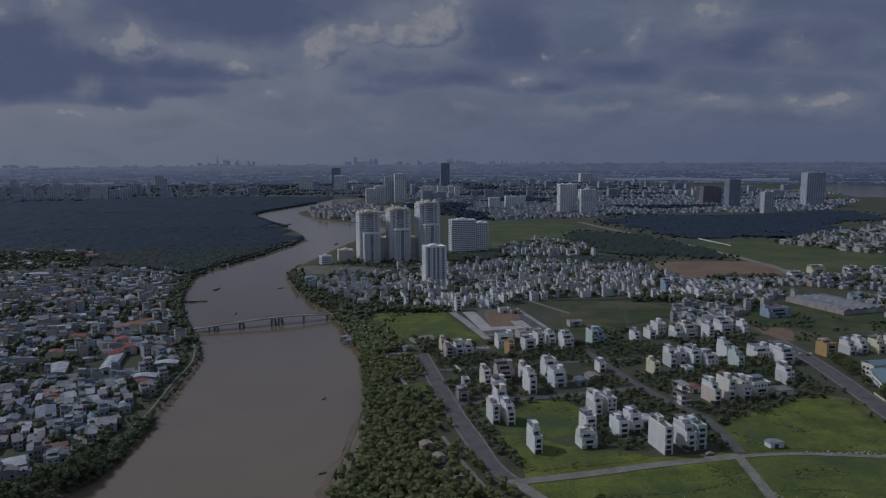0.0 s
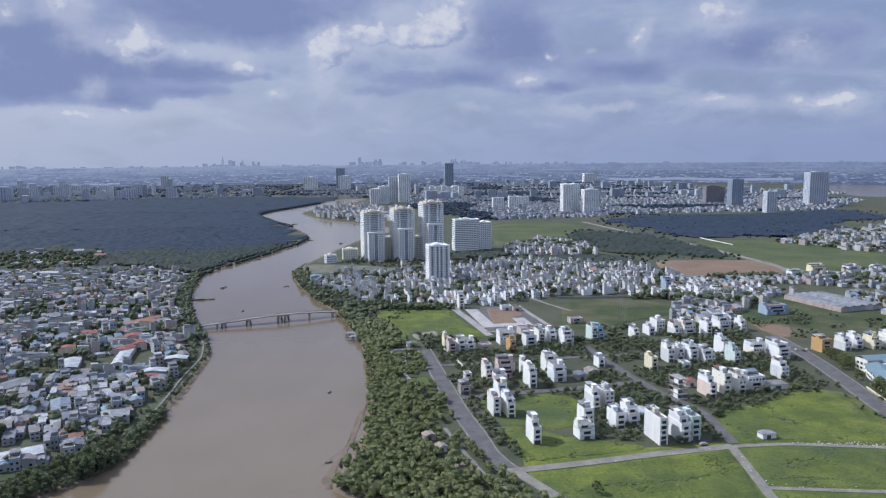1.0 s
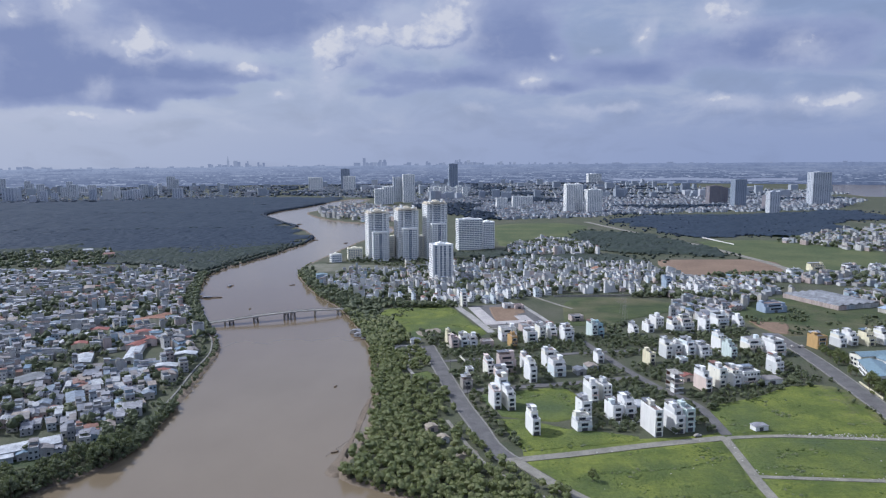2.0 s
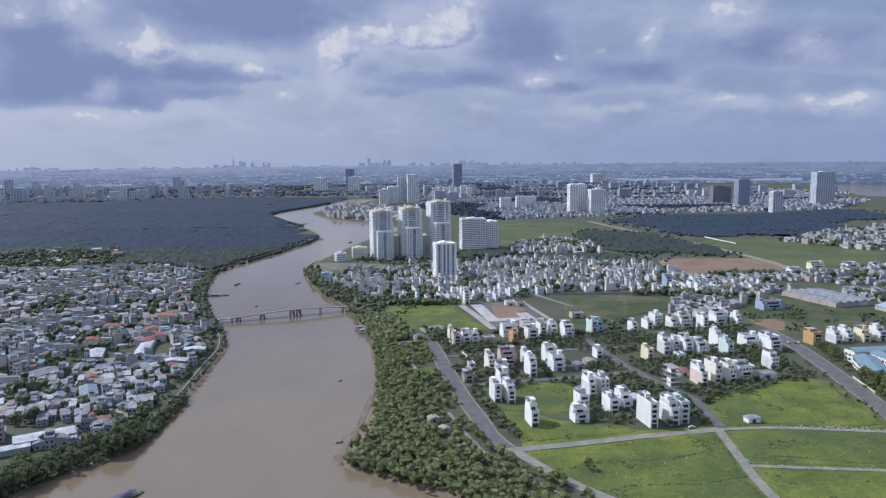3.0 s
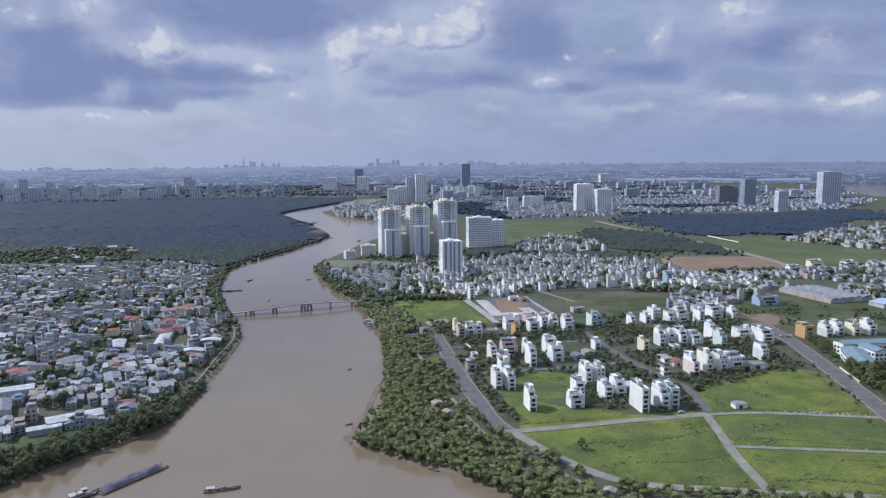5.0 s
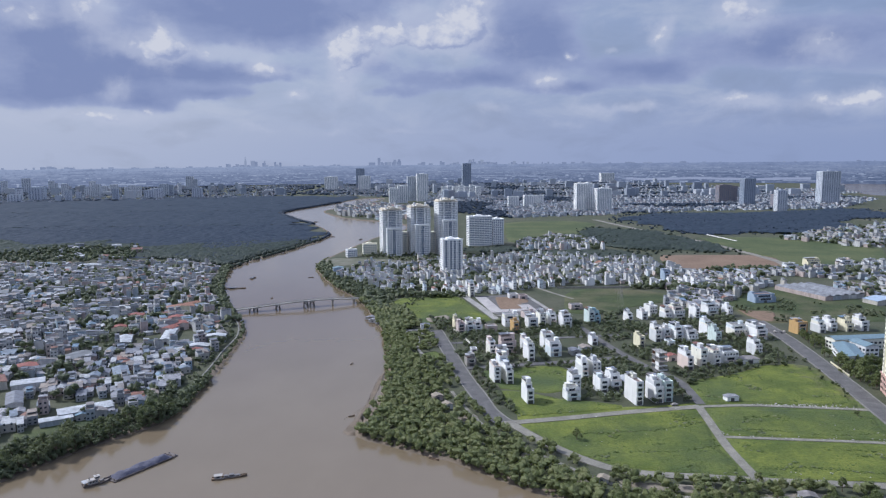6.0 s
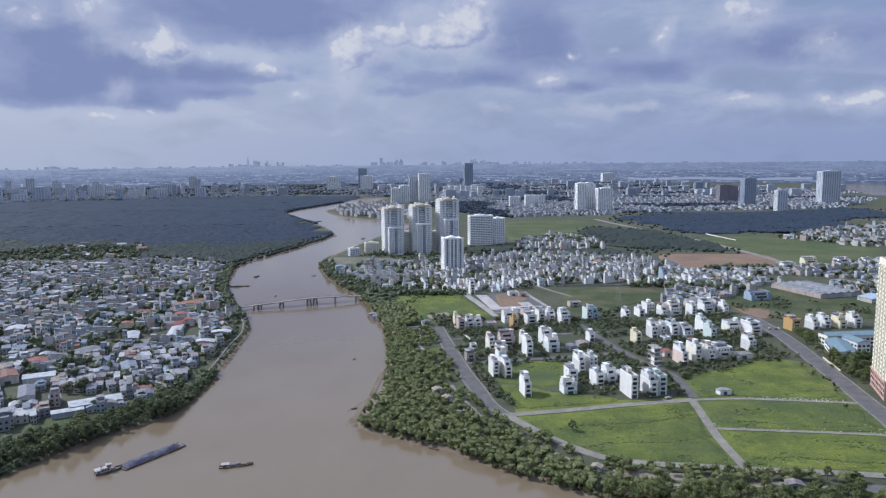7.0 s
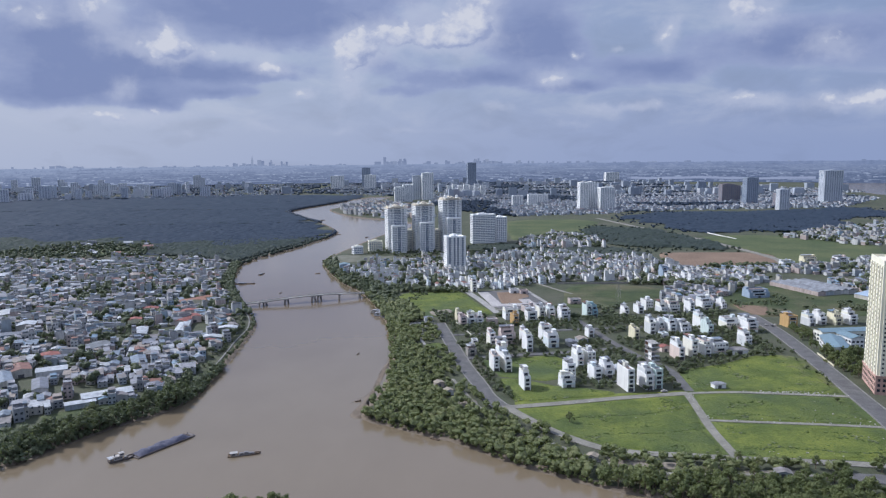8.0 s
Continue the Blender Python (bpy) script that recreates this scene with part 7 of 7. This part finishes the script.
# ---- the old settlement on the left bank ----
SMALL = []
small_pane = Shape().box(-0.6, 0.6, -0.06, 0.0, 0, 1.3).mesh("window", [m_glass])
for i, (w, d, h, kind) in enumerate(((5, 10, 4.0, "lean"), (6, 11, 4.6, "gable"), (5, 12, 7.4, "flat"), (7, 9, 3.8, "gable"), (4.6, 11, 6.8, "lean"), (8, 12, 4.4, "gable"), (5, 9, 10.0, "flat"), (9, 14, 5.0, "lean"))):
    wl, rf = Shape(), Shape()
    wl.box(-w / 2, w / 2, -d / 2, d / 2, -0.6, h)
    spots = []
    for k in range(max(1, round(h / 3.3))):
        spots += [pose(w * c, -d / 2 - 0.01, 1.0 + k * 3.3) for c in (-0.25, 0.25)] + [pose(w / 2 + 0.01, -d * 0.2, 1.1 + k * 3.3, 0, 0, 90)]
    wn = Shape()
    for at in spots:
        wn.box(-0.6, 0.6, -0.06, 0.0, 0, 1.3, 0, at)
    if kind == "gable":
        wl.add([(-w / 2, -d / 2, h), (w / 2, -d / 2, h), (0, -d / 2, h + 1.2), (-w / 2, d / 2, h), (w / 2, d / 2, h), (0, d / 2, h + 1.2)], [(0, 1, 2), (4, 3, 5)])
        rf.gable(-w / 2, w / 2, -d / 2, d / 2, h, 1.25)
    elif kind == "lean":
        rf.lean(-w / 2, w / 2, -d / 2, d / 2, h + 0.02, 0.9)
        wl.add([(-w / 2, -d / 2, h), (w / 2, -d / 2, h), (w / 2, d / 2, h), (-w / 2, d / 2, h), (w / 2, d / 2, h + 0.9), (-w / 2, d / 2, h + 0.9)], [(1, 2, 4), (0, 5, 3), (2, 3, 5, 4)])
    else:
        wl.ring(-w / 2, w / 2, -d / 2, d / 2, h, h + 0.8, 0.2)
        rf.box(-w / 2 + 0.2, w / 2 - 0.2, -d / 2 + 0.2, d / 2 - 0.2, h, h + 0.06)
        rf.lean(-w / 2 + 0.4, w / 2 - 0.4, 0, d / 2 - 0.4, h + 2.0, 0.5)
        wl.box(-w / 2 + 0.5, w / 2 - 0.6, d * 0.1, d / 2 - 0.6, h + 0.06, h + 2.0)
    SMALL.append((wl, rf, wn, w, d, [wl.mesh("wall", [m_mixed]), rf.mesh("roof", [m_sheet]), spots, wl.mesh("wall", [m_white])]))
HOUSE_LABELS = ["low house with grey sheet roof in a dense settlement", "small gabled house with sheet roof in a dense settlement", "narrow flat-roofed house in a dense settlement", "small gabled house with weathered roof in a dense settlement",
                "narrow two-storey house with sloping sheet roof", "broad low house with weathered gable roof", "tall narrow flat-roofed house among low ones", "wide workshop with sloping sheet roof"]
FAR_WALL, FAR_ROOF, FAR_WIN, FAR_TREES, MID_WALL, CITY, CITY_TREES = (Shape() for _ in range(7))


def settle(poly, gap, rnd, near_y, rot, tree_share, weights, clear, limit, scale=1.0, windows=True, white=False, tall=1.0):
    made = 0
    for x, y in sorted(scatter(poly, gap, rnd, clear, 0.98, 5.0), key=lambda p: p[1]):
        if rnd.random() < tree_share * 0.6 + 1.0 * max(0.0, noise.noise((x * 0.018, y * 0.018, 8.0))):
            wood_clump(x, y, rnd.uniform(2.6, 4.8), rnd.uniform(0.0, 1.6), FAR_TREES, 3 if y < 640 else 2)
            continue
        i = rnd.choices(range(8), weights)[0]
        wl, rf, wn, w, d, ms = SMALL[i]
        a = rot + 90 * (noise.noise((x * 0.012, y * 0.012, 1.0)) > 0.1) + 25 * noise.noise((x * 0.008, y * 0.008, 3.0)) + rnd.uniform(-6, 6)
        k = gap / 9.0 * scale
        m = pose(x, y, 0, 0, 0, a) @ Matrix.Diagonal((k * rnd.uniform(0.7, 1.3), k * rnd.uniform(0.65, 1.15), k * rnd.uniform(0.75, 1.35) * tall, 1))
        if made < limit and y < near_y:
            h = thing("small_house", HOUSE_LABELS[i], "house", m, "settlement houses")
            part("wall", ms[3] if white else ms[0], None, h)
            part("roof", ms[1], None, h)
            for at in ms[2]:
                part("window", small_pane, None, h, at=at)
            made += 1
        else:
            (MID_WALL if white and rnd.random() < 0.7 else FAR_WALL).add(wl.v, wl.f, 0, m)
            FAR_ROOF.add(rf.v, rf.f, 0, m)
            if windows and y < 800:
                FAR_WIN.add(wn.v, wn.f, 0, m)


set_rnd = random.Random(31)
LEFT_TOWN = [(-262, 352), (-236, 392), (-212, 425), (-172, 436), (-154, 470), (-152, 600), (-162, 665), (-186, 735), (-216, 815), (-242, 895), (-266, 1030), (-330, 1075), (-420, 1085), (-560, 1060), (-680, 1100), (-640, 960), (-520, 780), (-400, 580), (-330, 440)]
settle([(-640, 1110), (-420, 1100), (-430, 1180), (-470, 1290), (-610, 1290), (-690, 1180)], 12, set_rnd, 0, 15, 1.58, (3, 4, 1, 4, 1, 2, 0, 3), [], 0)
cut = [(-300, 365), (-262, 372), (-236, 396), (-214, 426), (-174, 442), (-158, 474), (-153, 560), (-388, 560), (-330, 440)]
settle(cut, 7.3, set_rnd, 640, 22, 0.30, (3, 3, 5, 3, 5, 3, 1, 3), taken, 190, 1.08, True, False, 0.86)
settle([(-388, 562), (-153, 562)] + LEFT_TOWN[5:-2], 8.6, set_rnd, 640, 22, 0.38, (2, 3, 6, 2, 5, 2, 3, 2), taken, 0, 0.98, True, False, 0.92)
MID_TOWN = [(-90, 925), (-40, 850), (40, 815), (110, 805), (175, 845), (255, 848), (330, 800), (420, 830), (380, 935), (340, 1030), (250, 1085), (190, 1100), (120, 1075), (60, 1075), (-20, 1065), (-70, 1010)]
settle(MID_TOWN, 8.6, set_rnd, 1000, GRID, 0.44, (1, 1, 6, 1, 3, 1, 4, 1), [(59, 953, 20), (300, 880, 30), (150, 1020, 25), (-20, 1050, 35), (245, 985, 22)] + taken, 110, 0.82, True, True, 1.12)
RIGHT_TOWN = [(255, 705), (315, 690), (330, 790), (300, 790)], [(300, 770), (340, 740), (405, 810), (470, 820), (420, 850), (300, 830)], [(485, 745), (560, 740), (640, 770), (560, 830), (490, 800)], [(330, 795), (395, 770), (395, 850), (470, 900), (600, 830), (560, 770), (680, 760), (760, 1000), (640, 970), (520, 930), (400, 925), (350, 860)]
for poly in RIGHT_TOWN:
    settle(poly, 8.8, set_rnd, 850, GRID, 0.46, (3, 4, 4, 4, 4, 1, 1, 1), taken, 0, 0.9)
settle([(840, 1090), (960, 1040), (1250, 1450), (1480, 1850), (1330, 1850), (1180, 1640), (1000, 1480), (960, 1300)], 14, set_rnd, 0, 20, 0.8, (2, 2, 4, 2, 3, 2, 2, 2), [], 0, 0.7)
settle([(-185, 2010), (-110, 1875), (-50, 1830), (60, 1850), (60, 2250), (-120, 2420), (-215, 2190)], 17, set_rnd, 0, 30, 0.3, (2, 3, 4, 3, 3, 2, 2, 2), [], 0, 0.8, False)
settle([(185, 1190), (330, 1165), (345, 1290), (300, 1400), (200, 1290)], 10, set_rnd, 0, GRID, 0.75, (1, 1, 6, 1, 3, 1, 3, 1), [], 0, 0.8, False, True)
settle([(690, 1300), (735, 1210), (770, 1150), (860, 1180), (1050, 1500), (950, 1480), (800, 1380)], 13, set_rnd, 0, 20, 0.55, (2, 2, 4, 2, 3, 2, 1, 2), [], 0, 0.75, False)
# the wide town beyond, thinning out with distance
for poly, gap, keep in (([(230, 1830), (520, 1900), (760, 2010), (1300, 2060), (1700, 2500), (1700, 2900), (100, 2900), (60, 2300)], 20, 0.85), ([(80, 2900), (1800, 2900), (2300, 3000), (1700, 3500), (1300, 4600), (-400, 4600), (-500, 3300), (-240, 3050)], 32, 0.8),
                        ([(-500, 3080), (-900, 2900), (-1700, 2750), (-2500, 3500), (-2400, 4200), (-500, 4500)], 40, 0.7)):
    for x, y in scatter(poly, gap, set_rnd, None, keep, 6.0):
        if noise.noise((x * 0.0030, y * 0.0060, 5.0)) < -0.20:
            clump(CITY_TREES, (x, y, 3), gap * 0.36, set_rnd, 0.5)
            continue
        for _ in range(2):
            px, py = x + set_rnd.uniform(-0.5, 0.5) * gap, y + set_rnd.uniform(-0.5, 0.5) * gap
            w, d, h = set_rnd.uniform(4.5, 9), set_rnd.uniform(7, 12), set_rnd.choice((3.0, 3.5, 4.5, 7)) * set_rnd.uniform(0.8, 1.3)
            at = pose(px, py, 0, 0, 0, set_rnd.uniform(-15, 25))
            CITY.box(-w / 2, w / 2, -d / 2, d / 2, -0.5, h, 0, at)
            FAR_ROOF.box(-w / 2 - 0.3, w / 2 + 0.3, -d / 2 - 0.3, d / 2 + 0.3, h + 0.01, h + 0.5, 0, at)
            if set_rnd.random() < 0.15:
                CITY.box(-w / 4, w / 4, 0, d / 3, h + 0.51, h + 2.4, 0, at)
        if set_rnd.random() < 0.25:
            clump(CITY_TREES, (x + gap * 0.5, y, 2), gap * 0.2, set_rnd, 0.6)
        if y > 2700 and set_rnd.random() < 0.035:
            w, h = set_rnd.uniform(16, 44), set_rnd.uniform(14, 38)
            at = pose(x, y + 12, 0, 0, 0, set_rnd.uniform(-10, 20))
            CITY.box(-w / 2, w / 2, -9, 9, -0.5, h, 0, at)
for s, nm, mat, lab, cat in ((FAR_WALL, "settlement_walls", m_mixed_i, "walls of many small pale houses in far settlements", "houses"), (MID_WALL, "town_walls", m_white_i, "walls of many narrow white town houses", "houses"), (CITY, "city_walls", m_hazed_pale_i, "walls of countless pale houses in the far city, tinted blue for haze", "houses"), (FAR_ROOF, "settlement_roofs", m_sheet_i, "grey, white and rust-red roofs of far settlements", "roofs"),
                             (FAR_WIN, "settlement_windows", m_glass, "dark windows of far houses", "windows"), (FAR_TREES, "settlement_trees", m_leafmid, "leafy green trees standing among small houses", "trees"), (CITY_TREES, "city_trees", m_leafhazed, "dark trees standing among far city houses, blue haze in their colour", "trees")):
    tagged(new(nm, s.mesh(nm, [mat])), lab, cat, "", "stuff")


# ---- pylons, lamps, rubble ----
def pylon(x, y, high=24):
    p = thing("power_pylon", "slender grey lattice power pylon in a pasture", "pylon", pose(x, y, 0, 0, 0, 20), "power pylons")
    s = Shape()
    for sx in (-1, 1):
        for sy in (-1, 1):
            s.tube((sx * 2.2, sy * 2.2, -0.5), (sx * 0.35, sy * 0.35, high), 0.07, 0.05, 4)
    for k in range(6):
        z0, z1 = high * k / 6, high * (k + 1) / 6
        a, b = 2.2 - 1.85 * k / 6, 2.2 - 1.85 * (k + 1) / 6
        for sx, sy, tx, ty in ((-1, -1, 1, -1), (1, -1, 1, 1), (1, 1, -1, 1), (-1, 1, -1, -1)):
            s.tube((sx * a, sy * a, z0), (tx * b, ty * b, z1), 0.03, 0.03, 4)
    part("lattice", s, m_greywall, p)
    for z, l in ((high * 0.7, 4.0), (high * 0.84, 3.2), (high * 0.96, 2.4)):
        part("cross_arm", Shape().tube((-l, 0, z), (l, 0, z), 0.06, 0.06, 4), m_greywall, p)


pylon(224, 742)
pylon(236, 790)
pylon(212, 700)
pylon(-460, 2480, 40)

lamp_pole = Shape().tube((0, 0, -0.3), (0, 0, 8.5), 0.11, 0.07, 6).tube((0, 0, 8.5), (1.8, 0, 9.0), 0.06, 0.05, 6).mesh("pole", [m_steel])
lamp_head = Shape().box(1.6, 2.5, -0.15, 0.15, 8.92, 9.08).mesh("lamp_head", [m_boatwhite])


def street_lamp(x, y, rot):
    l = thing("street_lamp", "tall grey street lamp with single arm", "street lamp", pose(x, y, 0.2, 0, 0, rot), "street lamps")
    part("pole", lamp_pole, None, l)
    part("lamp_head", lamp_head, None, l)


for p in spline([(272, 345), (281, 381), (289.5, 419), (298, 456), (307, 498), (317, 545)], 30)[1:]:
    street_lamp(p[0], p[1], 180)
for p in spline([(52.5, 458), (45.5, 512), (39.5, 570), (33, 636)], 32):
    street_lamp(p[0], p[1], 180)

rub = Shape()
for x0, y0, x1, y1, n in ((225, 430, 262, 423, 75), (205, 432, 276, 420, 30), (180, 384, 258, 371, 30), (240, 396, 264, 372, 9), (178, 428, 168, 372, 22), (236, 356, 262, 345, 8), (90, 415, 170, 427, 10), (168, 340, 260, 325, 9), (84, 372, 160, 400, 6)):
    for _ in range(n):
        u = rnd.random()
        x, y, r = x0 + (x1 - x0) * u + rnd.gauss(0, 1.6), y0 + (y1 - y0) * u + rnd.gauss(0, 1.6), rnd.uniform(0.15, 0.55)
        clump(rub, (x, y, 0.25 + r * 0.2), r, rnd, 0.6)
tagged(new("rubble", rub.mesh("rubble", [m_stone])), "pale rubble heaps strewn along dusty lanes", "rubble", "", "stuff")

tuft, bush = Shape(), Shape()
for nm, poly, mat, z, label in MEADOWS[:7]:
    for x, y in scatter(poly, 2.2, rnd, STREETS, 0.75, 2.0):
        drift = noise.noise((x * 0.06, y * 0.06, 2.0)) + 0.5 * noise.noise((x * 0.2, y * 0.2, 7.0))
        if drift < -0.05 or (y > 560 and rnd.random() < 0.5):
            continue
        big = drift > 0.36
        r = rnd.uniform(0.5, 1.3) if big else rnd.uniform(0.25, 0.7)
        clump(bush if big and rnd.random() < 0.35 else tuft, (x, y, z), r, rnd, 0.42 if big else 0.3, ICO0, 0.6)
for x0, y0, x1, y1 in ((76, 386, 168, 404), (90, 362, 164, 372), (176, 392, 256, 380), (172, 343, 258, 333), (190, 436, 270, 428)):
    n = int(math.hypot(x1 - x0, y1 - y0) / 0.9)
    for k in range(n):
        u = k / n
        if noise.noise((u * 9, x0, y0)) > -0.25:
            clump(bush if rnd.random() < 0.2 else tuft, (x0 + (x1 - x0) * u + rnd.gauss(0, 0.5), y0 + (y1 - y0) * u + 2.5 * math.sin(u * 7) + rnd.gauss(0, 0.6), 0.15), rnd.uniform(0.35, 0.9), rnd, 0.5, ICO0, 0.6)
tagged(new("weeds", tuft.mesh("weeds", [m_weed])), "weeds scattered in drifts over green plots", "weeds", "", "stuff")
tagged(new("low_bushes", bush.mesh("low_bushes", [m_leafmid])), "low dark green bushes in overgrown plots", "bushes", "", "stuff")


# ---- parked vehicles ----
def car(x, y, rot, mat, label="small parked car"):
    c = thing("car", label, "car", pose(x, y, 0.32, 0, 0, rot), "parked cars")
    b = Shape().box(-2.1, 2.1, -0.85, 0.85, 0.3, 0.85).box(-1.3, 1.0, -0.78, 0.78, 0.85, 1.45, 0, None, 0.22)
    part("body", b, mat, c)
    part("windscreen", Shape().box(0.86, 0.95, -0.6, 0.6, 0.95, 1.3), m_glass, c)
    for wx in (-1.3, 1.3):
        for wy in (-0.8, 0.8):
            part("wheel", Shape().tube((wx, wy - 0.1, 0.32), (wx, wy + 0.1, 0.32), 0.32, 0.32, 10), m_steel, c)


car(318, 606, 80, m_boatwhite, "white car parked beside the main road")
car(322, 603, 80, m_steel, "dark car parked beside the main road")
car(326, 605, 80, m_boatwhite, "white car parked beside the main road")
car(163, 433, 10, m_boatwhite, "white car parked in front of town houses")
